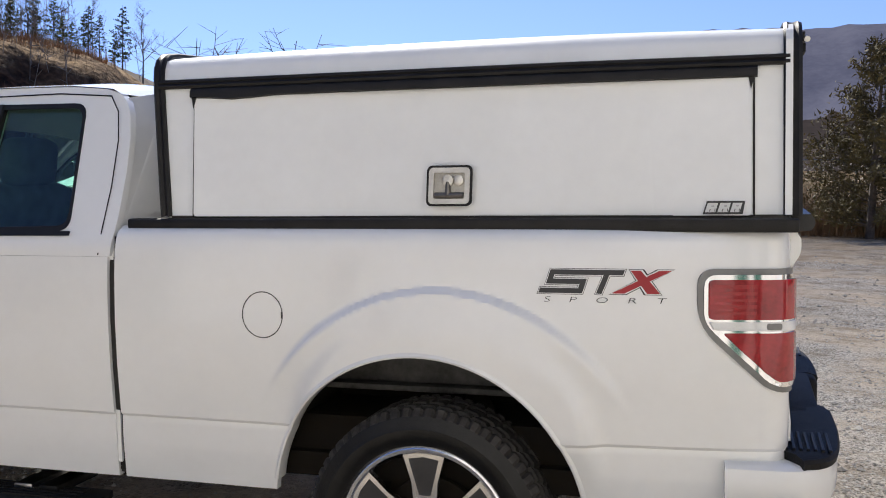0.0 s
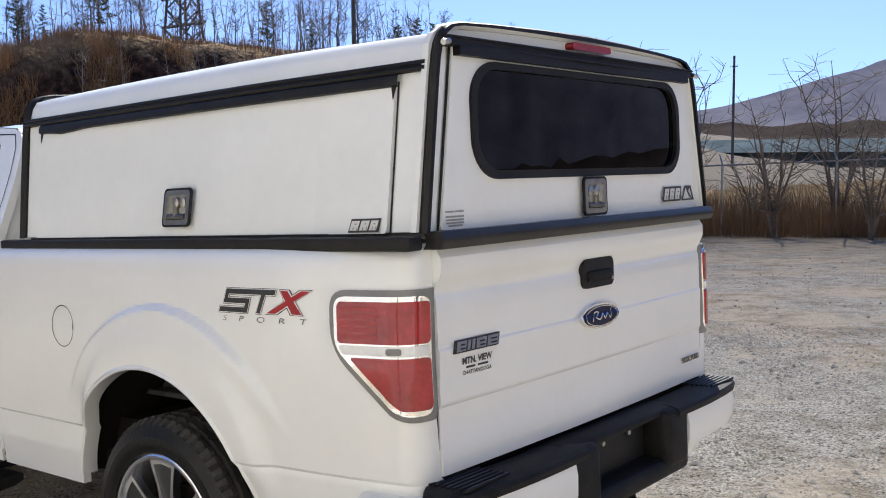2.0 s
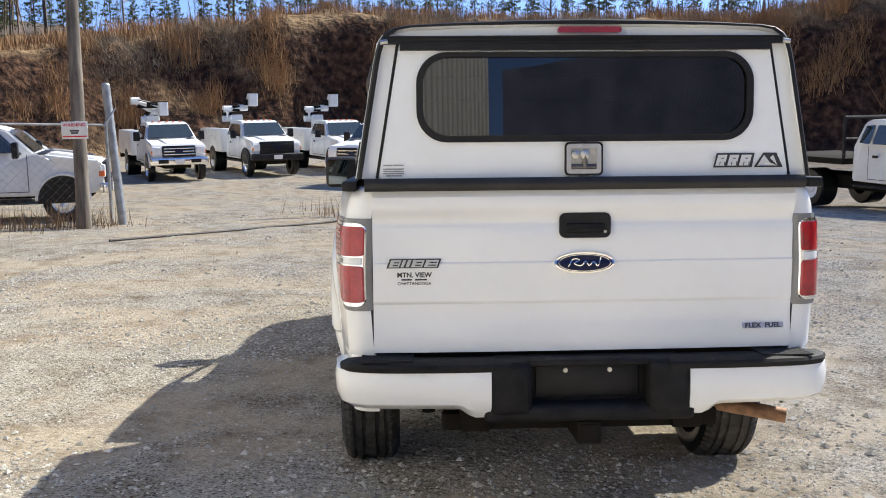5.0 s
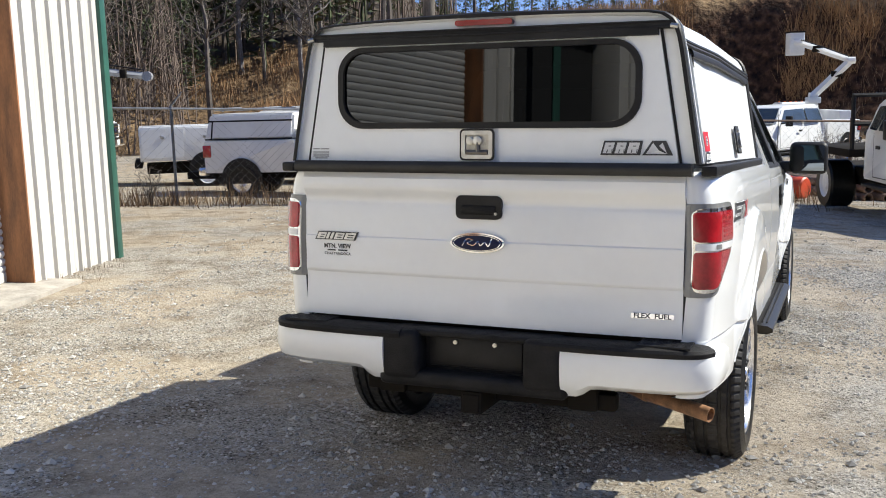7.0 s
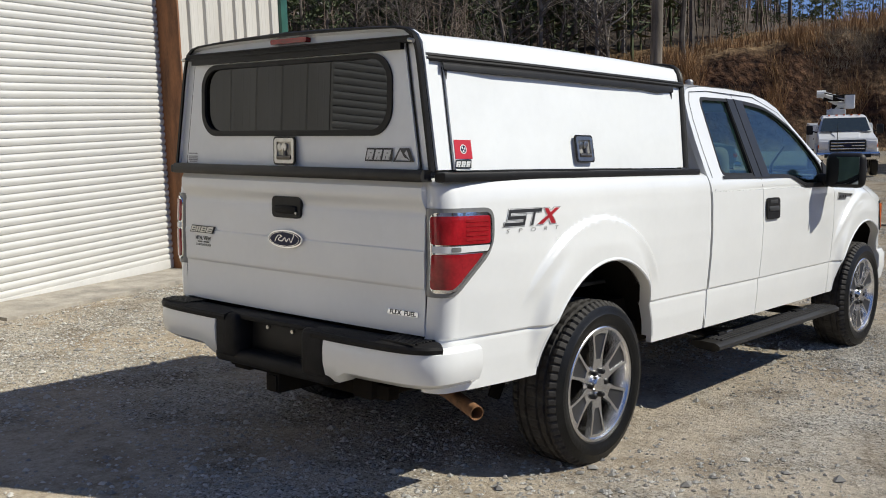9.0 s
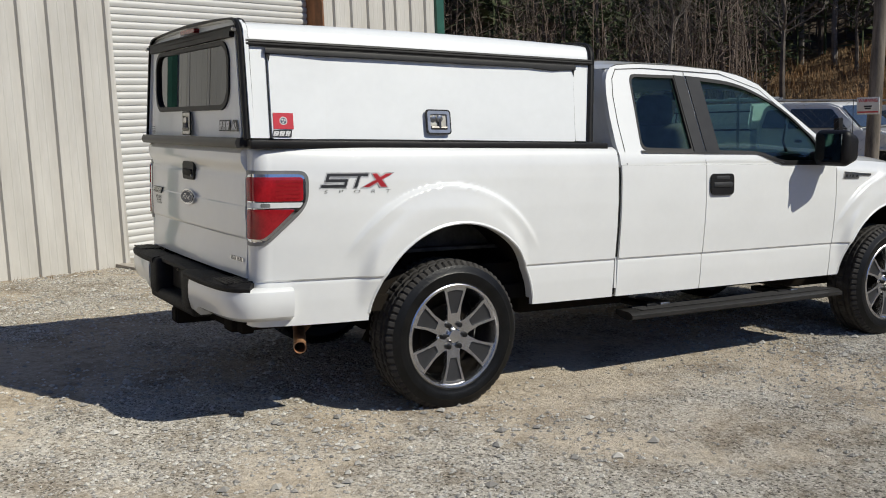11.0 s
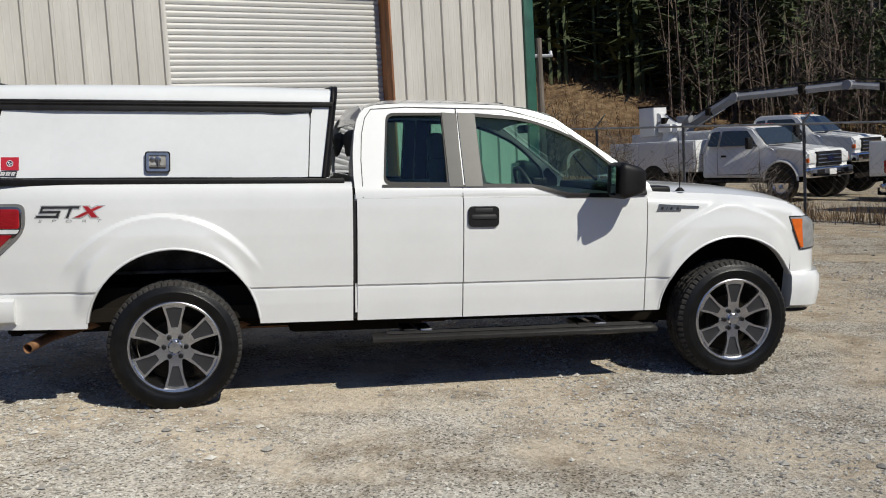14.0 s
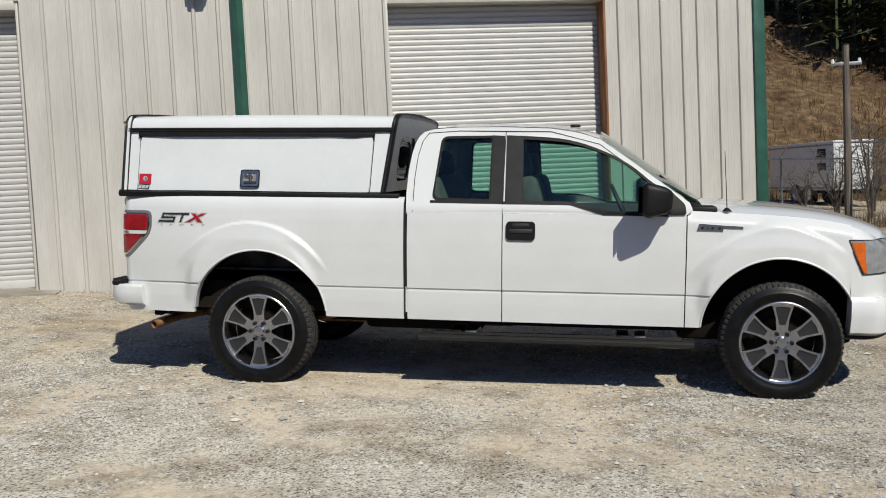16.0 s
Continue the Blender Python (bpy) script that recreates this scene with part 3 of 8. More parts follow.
NOSE = nose_line()
NOSE_LONG = NOSE[1][-1]
bm = bmesh.new()
box(bm, (4.38, -0.50, 0.79), (4.486, 0.50, 1.05), 0.04)
part("grille", bm, M_BLACK, truck, "black grille")
for side in SIDES:
    bm = bmesh.new()

    def skin(u, v):
        d = NOSE_LONG * u
        k = min(range(len(NOSE[1])), key=lambda i: abs(NOSE[1][i] - d))
        return nose_at(d, 0.715 + (nose_top(NOSE[0][k]) - 0.715) * v, 0.0, side)
    surface(bm, skin, 30, 18, flip=side < 0)
    part("front_fascia", bm, M_PAINT, truck)

    def lamp(u, v, off=0.008):
        z = 0.888 + 0.226 * v
        d0 = -0.022 + 0.095 * (1 - v) ** 1.1
        return nose_at(d0 + (0.44 - d0) * u, z + 0.02 * u * (1 - v), off, side)
    bm = bmesh.new()
    surface(bm, lamp, 18, 8, flip=side < 0)
    rim(bm, Vector((-0.02, -0.02 * side, 0)))
    hl = part("headlamp", bm, M_LENSG, truck, "clear headlamp with amber side marker")
    bm = bmesh.new()
    surface(bm, lambda u, v: lamp(0.02 + (0.06 + 0.13 * v) * u, 0.05 + 0.88 * v, 0.013), 8, 6, flip=side < 0)
    rim(bm, Vector((-0.006, -0.006 * side, 0)))
    part("amber_marker", bm, M_AMBER, hl, "orange side marker lens")
    bm = bmesh.new()
    edge = [lamp(k / 12, 1.0, 0.006) for k in range(13)][::-1] + [lamp(0, 1 - k / 8, 0.006) for k in range(9)] + [lamp(k / 12, 0.0, 0.006) for k in range(13)]
    tube(bm, edge, 0.004, 5)
    part("lamp_gap", bm, M_BLACK, hl)


def band(bm, plan, prof, side=1):
    """Sweep a profile of (outward, z) along a plan line of (x, y)."""
    pts = [Vector(p) for p in plan]
    rows = []
    for i, p in enumerate(pts):
        d = (pts[min(i + 1, len(pts) - 1)] - pts[max(i - 1, 0)]).normalized()
        n = Vector((d.y, -d.x))
        rows.append([bm.verts.new(((p + n * o).x, (p + n * o).y * side, z)) for o, z in prof])
    for a, b in zip(rows, rows[1:]):
        for k in range(len(prof) - 1):
            bm.faces.new((a[k], b[k], b[k + 1], a[k + 1]))
    bm.faces.new(rows[0])
    bm.faces.new(rows[-1][::-1])
    bmesh.ops.recalc_face_normals(bm, faces=bm.faces[:])


bm = bmesh.new()
plan = curve([(4.105, -0.932), (4.30, -0.91), (4.43, -0.72), (4.55, -0.40), (4.58, 0), (4.55, 0.40), (4.43, 0.72), (4.30, 0.91), (4.105, 0.932)])
band(bm, plan, [(-0.09, 0.735), (-0.01, 0.735), (0.012, 0.70), (0.015, 0.60), (-0.005, 0.50), (-0.05, 0.475), (-0.12, 0.475)])
part("front_bumper", bm, M_PAINT, truck, "white front bumper")
bm = bmesh.new()
band(bm, [(x - 0.03, y * 0.96) for x, y in plan], [(-0.08, 0.48), (-0.02, 0.475), (-0.02, 0.452), (-0.06, 0.44), (-0.1, 0.445)])
part("air_dam", bm, M_BLACK, truck)

# ---- rear: tail lamps, tailgate, bumper ----
LAMP = [(-1.138, 0.893, 0.012), (-1.030, 0.893, 0.050), (-0.826, 1.085, 0.070), (-0.826, 1.247, 0.050), (-1.138, 1.247, 0.012)]


def lamp_loop(d, rear, round_by, zlo=None, zhi=None):
    """The lamp's outline moved in by d (by rear at the tailgate), cut off below zlo or above zhi."""
    k = len(LAMP)
    lines = []
    for i in range(k):
        a, b = Vector(LAMP[i][:2]), Vector(LAMP[(i + 1) % k][:2])
        n = Vector((-(b - a).y, (b - a).x)).normalized()
        lines.append((a + n * (rear if i == k - 1 else d), (b - a).normalized()))
    if zlo is not None:
        lines = [(Vector((0, zlo)), Vector((1, 0)))] + lines[2:]
    if zhi is not None:
        lines = lines[:2] + [(Vector((0, zhi)), Vector((-1, 0)))] + lines[4:]
    out = []
    for (p, u), (q, v) in zip([lines[-1]] + lines[:-1], lines):
        t = ((q - p).x * v.y - (q - p).y * v.x) / (u.x * v.y - u.y * v.x)
        out.append((*(p + u * t), 0.045 * round_by if zlo is None and zhi is None else 0.016))
    return soften(out, 0.01)


def bend_plate(bm, loop, fn, way):
    """A plate in (x, z), cut finely before fn bends it round the body; way: its turned-in rim."""
    from mathutils import geometry
    vs = [bm.verts.new((u, 0, w)) for u, w in loop]
    for t in geometry.tessellate_polygon([[Vector((u, w, 0)) for u, w in loop]]):
        bm.faces.new([vs[i] for i in t])
    for x in steps(-1.13, -0.83, 0.02):
        bmesh.ops.bisect_plane(bm, geom=bm.verts[:] + bm.edges[:] + bm.faces[:], dist=1e-5, plane_co=(x, 0, 0), plane_no=(1, 0, 0))
    for z in steps(0.92, 1.22, 0.05):
        bmesh.ops.bisect_plane(bm, geom=bm.verts[:] + bm.edges[:] + bm.faces[:], dist=1e-5, plane_co=(0, 0, z), plane_no=(0, 0, 1))
    for v in bm.verts:
        v.co = fn(v.co.x, v.co.z)
    bmesh.ops.recalc_face_normals(bm, faces=bm.faces[:])
    if sum(f.normal.y for f in bm.faces) * way[1] > 0:
        bmesh.ops.reverse_faces(bm, faces=bm.faces[:])
    rim(bm, Vector(way))


for side in SIDES:
    def patch(loop, off, back, lab, mat, nm, parent):
        """A lens or bezel bent round the rear corner."""
        bm = bmesh.new()
        bend_plate(bm, loop, on_flank(side, off), (0.008, -back * side, 0))
        return part(nm, bm, mat, parent, lab)
    tl = patch(soften(LAMP, 0.02), 0.008, 0.02, "red and chrome tail lamp", M_LAMPRIM, "tail_lamp", truck)
    patch(lamp_loop(0.017, 0.010, 0.8), 0.012, 0.010, "chrome bezel", M_CHROME, "bezel", tl)
    patch(lamp_loop(0.031, 0.016, 0.45, zlo=1.104), 0.017, 0.010, "red lens", M_RED, "lens", tl)
    patch(lamp_loop(0.033, 0.016, 0.45, zhi=1.066), 0.017, 0.010, "red lens", M_RED, "lens", tl)
    patch(soften([(-1.118, 1.071), (-0.872, 1.074), (-0.858, 1.098), (-1.118, 1.098)], 0.006), 0.0165, 0.008, "clear reversing lens", M_CLEAR, "lens", tl)
    patch(soften([(-1.05, 1.076), (-1.015, 1.076), (-1.015, 1.094), (-1.05, 1.094)], 0.006), 0.0175, 0.002, "", M_LAMPRIM, "bulb_holder", tl)
    for k in range(5):
        z0 = 1.118 + 0.0185 * k
        bm = bmesh.new()
        f = on_flank(side, 0.0185)
        surface(bm, lambda u, v: f(-0.985 + 0.115 * u, z0 + 0.010 * v), 8, 1, flip=side > 0)
        part("reflector_strip", bm, M_RED2, tl)

bm = bmesh.new()


def gate_x(y, z):
    x = -1.097 + 0.016 * (abs(y) / 0.82) ** 2
    x -= 0.022 * smoothstep(1.235, 1.31, z) - 0.014 * smoothstep(1.335, 1.362, z)
    x -= 0.007 * smoothstep(0.925, 0.94, z) - 0.006 * smoothstep(1.215, 1.240, z) * (1 - smoothstep(1.25, 1.30, z))
    x -= 0.004 * smoothstep(1.09, 1.084, z) * smoothstep(0.99, 1.08, z)
    x -= 0.006 * smoothstep(0.86, 0.80, z)
    return x


zrow = steps(0.742, 0.92, 0.03) + [0.928, 0.936, 0.944] + steps(0.97, 1.075, 0.03) + [1.084, 1.09, 1.10] + steps(1.12, 1.22, 0.03) + [1.228, 1.234, 1.242] + steps(1.26, 1.364, 0.0125)
cells = [[bm.verts.new((gate_x(y, z), y, z - 0.012)) for z in zrow] for y in steps(-0.812, 0.812, 0.06)]
for a, b in zip(cells, cells[1:]):
    for k in range(len(zrow) - 1):
        bm.faces.new((a[k], a[k + 1], b[k + 1], b[k]))
bmesh.ops.recalc_face_normals(bm, faces=bm.faces[:])
if sum(f.normal.x for f in bm.faces) > 0:
    bmesh.ops.reverse_faces(bm, faces=bm.faces[:])
rim(bm, Vector((0.035, 0, 0)))
gate = part("tailgate", bm, M_PAINT, truck, "white creased tailgate", smooth=25)


def on_gate(off, cy=0.0, cz=0.0, shear=0.0):
    """Words and shapes on the tailgate, read from behind: u to the right."""
    def f(u, w):
        y, z = cy - u - shear * w, cz + w
        return Vector((gate_x(y, z) - off, y, z - 0.012))
    return f


bm = bmesh.new()
plate(bm, [rounded(-0.098, -0.048, 0.098, 0.048, 0.024)], lambda u, w: Vector((-1.116, 0.003 - u, 1.214 + w)), (0.03, 0, 0))
part("handle_bezel", bm, M_BLACK, gate, "black tailgate handle")
bm = bmesh.new()
box(bm, (-1.126, -0.072, 1.186), (-1.107, 0.078, 1.222), 0.009)
part("pull_handle", bm, M_STEP, truck)
bm = bmesh.new()
tube(bm, [(-1.114, -0.072, 1.190), (-1.125, -0.072, 1.190)], 0.006, 12)
part("key_lock", bm, M_STAIN, truck)
ell = [(0.116 * math.cos(k * math.tau / 40), 0.041 * math.sin(k * math.tau / 40)) for k in range(40)]
bm = bmesh.new()
plate(bm, [ell], on_gate(0.003, 0.006, 1.083), (-0.012, 0, 0))
em = part("oval_emblem", bm, M_CHROME, gate, "dark blue oval emblem with chrome rim")
bm = bmesh.new()
plate(bm, [[(u * 0.93, w * 0.84) for u, w in ell]], on_gate(0.0155, 0.006, 1.083), (-0.002, 0, 0))
part("enamel", bm, M_BLUE, em)
bm = bmesh.new()
ring = [(0.100 * math.cos(k * math.tau / 40), 0.0315 * math.sin(k * math.tau / 40)) for k in range(41)]
strokes(bm, list(zip(ring, ring[1:])), 0.0022, on_gate(0.0185, 0.006, 1.083))
squig = curve([(-0.062, -0.012), (-0.045, 0.014), (-0.020, 0.012), (-0.04, -0.002), (-0.014, -0.010), (0.004, 0.006), (0.016, -0.010), (0.034, 0.004), (0.050, -0.012), (0.062, 0.018)], 4)
strokes(bm, list(zip(squig, squig[1:])), 0.0036, on_gate(0.0185, 0.006, 1.083))
part("scroll", bm, M_CHROME, em)


def slant_blocks(blocks, h, k):
    """Slanted blocks (u0, u1): the bold strokes of a badge."""
    return [[(a - k * h, -h), (b - k * h, -h), (b + k * h, h), (a + k * h, h)] for a, b in blocks]


bm = bmesh.new()
plate(bm, slant_blocks([(-0.098, 0.098)], 0.0175, 0.4), on_gate(0.002, 0.656, 1.087), (-0.005, 0, 0))
bd = part("model_badge", bm, M_DECAL, gate, "chrome and black slanted model badge")
for a, b in ((-0.091, -0.052), (-0.046, -0.034), (-0.027, -0.014), (-0.007, 0.036), (0.043, 0.091)):
    bm = bmesh.new()
    plate(bm, slant_blocks([(a, b)], 0.0135, 0.4), on_gate(0.0075, 0.656, 1.087), (-0.002, 0, 0))
    part("badge_bar", bm, M_STAIN, bd)
    if b - a > 0.03:
        for z in (0.004, -0.006):
            bm = bmesh.new()
            plate(bm, [[(a + 0.014 + 0.4 * z, z - 0.0022), (b - 0.006 + 0.4 * z, z - 0.0022), (b - 0.006 + 0.4 * z, z + 0.0022), (a + 0.014 + 0.4 * z, z + 0.0022)]], on_gate(0.0100, 0.656, 1.087), (-0.001, 0, 0))
            part("badge_stroke", bm, M_DECAL, bd)
bm = bmesh.new()
text_mesh(bm, "MTN. VIEW", 0.026, on_gate(0.002, 0.655, 1.042), 0.0009)
part("lettering", bm, M_DECAL, gate, "dark dealer lettering", smooth=0)
bm = bmesh.new()
text_mesh(bm, "CHATTANOOGA", 0.0165, on_gate(0.002, 0.655, 1.009), 0.0003)
part("lettering", bm, M_DECAL, gate, "dark dealer lettering", smooth=0)
bm = bmesh.new()
strokes(bm, [((-0.046, 0), (-0.012, 0)), ((0.006, 0), (0.046, 0))], 0.006, on_gate(0.002, 0.655, 1.0245))
part("lettering_bar", bm, M_DECAL, gate)
bm = bmesh.new()
plate(bm, [rounded(-0.082, -0.010, 0.082, 0.010, 0.004)], on_gate(0.002, -0.700, 0.826), (-0.004, 0, 0))
fb = part("fuel_badge", bm, M_CHROME, gate, "small chrome lettered badge")
bm = bmesh.new()
text_mesh(bm, "FLEX  FUEL", 0.026, on_gate(0.0065, -0.700, 0.826), 0.0008, 1.12)
part("lettering", bm, M_DECAL, fb, smooth=0)
bm = bmesh.new()
plate(bm, [rounded(-0.11, -0.02, 0.11, 0.02, 0.004)], lambda y, z: Vector((-1.06, y, 0.735 + z)), (0.06, 0, 0))
part("gate_sill", bm, M_DARK, truck)

# flank decals and fuel door
S_LINES = [((0.150, 0.027), (0.022, 0.027)), ((0.022, 0.027), (0.022, 0.0)), ((0.022, 0.0), (0.112, 0.0)), ((0.112, 0.0), (0.112, -0.027)), ((0.112, -0.027), (0.010, -0.027))]
T_LINES = [((0.150, 0.027), (0.203, 0.027)), ((0.168, 0.027), (0.164, -0.027))]
CROSS = ((0.219, 0.259, 0.281, 0.328), (0.292, 0.338, 0.189, 0.236))


def cross_bars(bm, inset, place, off):
    """The two crossing bars, cut level at top and foot, drawn in by an inset."""
    for k, (a, b, c, d) in enumerate(CROSS):
        i = inset * 1.7
        f = place(off + 0.0002 * k)
        surface(bm, lambda u, v: f((c + i) * (1 - v) + (a + i) * v + u * ((d - c - 2 * i) * (1 - v) + (b - a - 2 * i) * v), (2 * v - 1) * (0.037 - inset)), 3, 4)


for side in SIDES:
    def decal(off):
        f = on_flank(side, off)

        def g(u, w):
            u2 = 1.10 * (u + 0.30 * w) - 0.012
            return f((-0.392 - u2) if side > 0 else (-0.747 + u2), (1.208 if side > 0 else 1.199) + w)
        return g
    bm = bmesh.new()
    strokes(bm, S_LINES + T_LINES, 0.0225, decal(0.0022))
    cross_bars(bm, 0.0, decal, 0.0023)
    dc = part("trim_decal", bm, M_DECAL, truck, "black and red lettered side decal", smooth=0)
    bm = bmesh.new()
    strokes(bm, S_LINES + T_LINES, 0.0195, decal(0.0028))
    cross_bars(bm, 0.0018, decal, 0.0029)
    part("decal_edge", bm, M_DECALW, dc, smooth=0)
    bm = bmesh.new()
    strokes(bm, S_LINES + T_LINES, 0.0150, decal(0.0034))
    part("decal_letters", bm, M_DECAL, dc, smooth=0)
    bm = bmesh.new()
    cross_bars(bm, 0.0040, decal, 0.0036)
    part("decal_cross", bm, M_DECALR, dc, smooth=0)
    bm = bmesh.new()
    g = decal(0.0025)
    text_mesh(bm, "S    P    O    R    T", 0.024, lambda u, w: g(0.183 + u * 1.80, w - 0.054 - 0.0), -0.0004)
    for piece in islands(bm):
        part("letter", piece, M_DECAL, dc, smooth=0)
bm = bmesh.new()
f = on_flank(1, 0.0012)
ring = [(0.532 + 0.071 * math.cos(k * math.tau / 44), 1.082 + 0.074 * math.sin(k * math.tau / 44)) for k in range(45)]
strokes(bm, list(zip(ring, ring[1:])), 0.0032, f)
strokes(bm, [((0.463, 1.075), (0.463, 1.09))], 0.006, on_flank(1, 0.0016))
part("fuel_door_gap", bm, M_DECAL, truck, "round fuel door outline", smooth=0)
# badges on the wings
for side in SIDES:
    f = on_flank(side, 0.004)
    bm = bmesh.new()
    plate(bm, [[(3.10, 1.148), (3.27, 1.148), (3.27, 1.168), (3.40, 1.168), (3.40, 1.182), (3.27, 1.185), (3.115, 1.190)]], lambda x, z: fender_place(x, z) * 1.0 if side > 0 else Vector((fender_place(x, z).x, -fender_place(x, z).y, fender_place(x, z).z)), (0, 0.007 * side, 0))
    wb = part("wing_badge", bm, M_STAIN, truck, "chrome slanted wing badge")
    for a, b in ((3.122, 3.140), (3.163, 3.169), (3.190, 3.205), (3.234, 3.252)):
        bm = bmesh.new()
        plate(bm, [[(a, 1.157), (b, 1.157), (b + 0.006, 1.172), (a + 0.006, 1.172)]], lambda x, z: Vector((x, (fender_place(x, z).y + 0.0065) * side, fender_place(x, z).z)), (0, 0.002 * side, 0))
        part("badge_stroke", bm, M_DECAL, wb)

# rear bumper: white ends, black pads and step
for side in SIDES:
    bm = bmesh.new()
    inner = 0.375
    plan = curve([(-1.236, inner), (-1.234, 0.55), (-1.215, 0.78), (-1.175, 0.895), (-1.09, 0.953), (-0.905, 0.968)], 6)
    prof = [(-0.10, 0.690), (-0.02, 0.690), (-0.002, 0.678), (0.004, 0.645), (0.002, 0.595), (-0.012, 0.555), (-0.045, 0.533), (-0.10, 0.533)]
    band(bm, plan[::-1], prof, side)
    for v in bm.verts:
        if v.co.z < 0.62:
            v.co.z -= 0.036 * smoothstep(0.50, 0.435, abs(v.co.y)) * (0.62 - v.co.z) / 0.087
    rb = part("bumper_end", bm, M_PAINT, truck, "white painted bumper end")
    bm = bmesh.new()
    plan2 = curve([(-1.234, 0.30), (-1.234, 0.55), (-1.216, 0.78), (-1.180, 0.888), (-1.115, 0.936)], 6)
    band(bm, plan2[::-1], [(-0.14, 0.678), (-0.14, 0.712), (-0.03, 0.717), (0.002, 0.708), (0.008, 0.697), (0.004, 0.679), (-0.03, 0.674)], side)
    bp = part("bumper_pad", bm, M_STEP, truck, "black ribbed bumper step pad")
    bm = bmesh.new()
    for i in range(7):
        x = -1.200 + 0.020 * i
        box(bm, (x, min(0.66 * side, 0.86 * side), 0.713), (x + 0.010, max(0.66 * side, 0.86 * side), 0.722), 0.002, 1)
    part("pad_rib", bm, M_BLACK, bp)
bm = bmesh.new()
box(bm, (-1.14, -0.40, 0.50), (-1.06, 0.40, 0.708), 0.02)
for s in SIDES:
    box(bm, (-1.236, min(0.22 * s, 0.385 * s), 0.505), (-1.10, max(0.22 * s, 0.385 * s), 0.713), 0.03, 3)
box(bm, (-1.226, -0.40, 0.478), (-1.10, 0.40, 0.545), 0.025, 3)
box(bm, (-1.205, -0.36, 0.688), (-1.08, 0.36, 0.715), 0.012, 2)
mid = part("bumper_centre", bm, M_STEP, truck, "black bumper centre with number plate recess")
bm = bmesh.new()
box(bm, (-1.152, -0.20, 0.560), (-1.138, 0.20, 0.685), 0.006)
part("plate_panel", bm, M_BLACK, mid)
for y in (-0.085, 0.085):
    bm = bmesh.new()
    tube(bm, [(-1.150, y, 0.664), (-1.160, y, 0.664)], 0.009, 10)
    part("bolt", bm, M_STAIN, mid)
bm = bmesh.new()
box(bm, (-1.20, -0.045, 0.385), (-0.9, 0.045, 0.475), 0.006)
box(bm, (-1.208, -0.033, 0.397), (-1.15, 0.033, 0.463), 0.0)
box(bm, (-1.02, -0.55, 0.40), (-0.95, 0.55, 0.47), 0.01)
part("tow_hitch", bm, M_DARK, truck, "black square tow hitch")
bm = bmesh.new()
lathe(bm, [(0.028, 0.0), (0.031, 0.0), (0.031, 0.30), (0.028, 0.30)], 20, True)
part("exhaust_pipe", bm, M_RUST, truck, "rusty side-exit exhaust pipe", m=Matrix.Translation((-0.85, -0.90, 0.385)) @ Matrix.Rotation(radians(-22), 4, "Z") @ Matrix.Rotation(radians(7), 4, "X"))
bm = bmesh.new()
tube(bm, [(-0.74, -0.63, 0.420), (-0.60, -0.46, 0.44), (-0.30, -0.42, 0.44), (0.4, -0.45, 0.42), (1.8, -0.30, 0.40)], 0.036, 10)
part("exhaust_pipe", bm, M_RUST, truck)
# underbody
bm = bmesh.new()
box(bm, (-1.02, -0.84, 0.52), (1.09, 0.84, 0.60))
for s in SIDES:
    box(bm, (-1.05, 0.42 * s - 0.06, 0.40), (4.2, 0.42 * s + 0.06, 0.56), 0.01)
box(bm, (1.11, -0.88, 0.48), (3.1, 0.88, 0.53))
box(bm, (1.11, -0.895, 0.50), (3.1, 0.895, 0.60))
tube(bm, [(0, -0.72, 0.40), (0, 0.72, 0.40)], 0.05, 10)
lathe(bm, [(0.0, -0.16), (0.12, -0.10), (0.17, 0.0), (0.12, 0.10), (0.0, 0.16)], 16)
for v in bm.verts[-80:]:
    v.co = Vector((v.co.x, v.co.y, v.co.z + 0.40))
box(bm, (0.7, -0.55, 0.36), (1.6, -0.05, 0.52), 0.04)
box(bm, (3.0, -0.6, 0.36), (4.2, 0.6, 0.55), 0.05)
part("chassis", bm, M_DARK, truck)
for s in SIDES:
    for e in SIDES:
        bm = bmesh.new()
        tube(bm, [(-0.25 * e - 0.08, 0.58 * s, 0.30), (0.04 * e - 0.08, 0.60 * s, 0.85)], 0.03, 8)
        part("shock_absorber", bm, M_DARK, truck)
for side in SIDES:
    for (cx, cz, r), deep in ((REAR_ARCH, 0.42), (FRONT_ARCH, 0.42)):
        bm = bmesh.new()
        surface(bm, lambda u, v: Vector((cx + (r + 0.03) * math.cos(radians(7 + 166 * u)), side * (0.915 - deep * v), cz + (r + 0.03) * math.sin(radians(7 + 166 * u)))), 26, 2)
        surface(bm, lambda u, v: Vector((cx + (r + 0.03) * v * math.cos(radians(7 + 166 * u)), side * (0.915 - deep), cz + (r + 0.03) * v * math.sin(radians(7 + 166 * u)))), 26, 1)
        part("wheel_housing", bm, M_DARK, truck)
    # bed inner wall that shows above the tyre
    bm = bmesh.new()
    box(bm, (-0.60, min(0.62 * side, 0.66 * side), 0.80), (0.62, max(0.62 * side, 0.66 * side), 1.0), 0.01)
    box(bm, (-0.60, min(0.62 * side, 0.72 * side), 0.795), (0.62, max(0.62 * side, 0.72 * side), 0.815), 0.004)
    part("inner_bed_panel", bm, M_LINER, truck)
bm = bmesh.new()
box(bm, (-1.03, -0.80, 0.60), (1.08, 0.80, 0.72))
part("bed_floor", bm, M_DARK, truck)
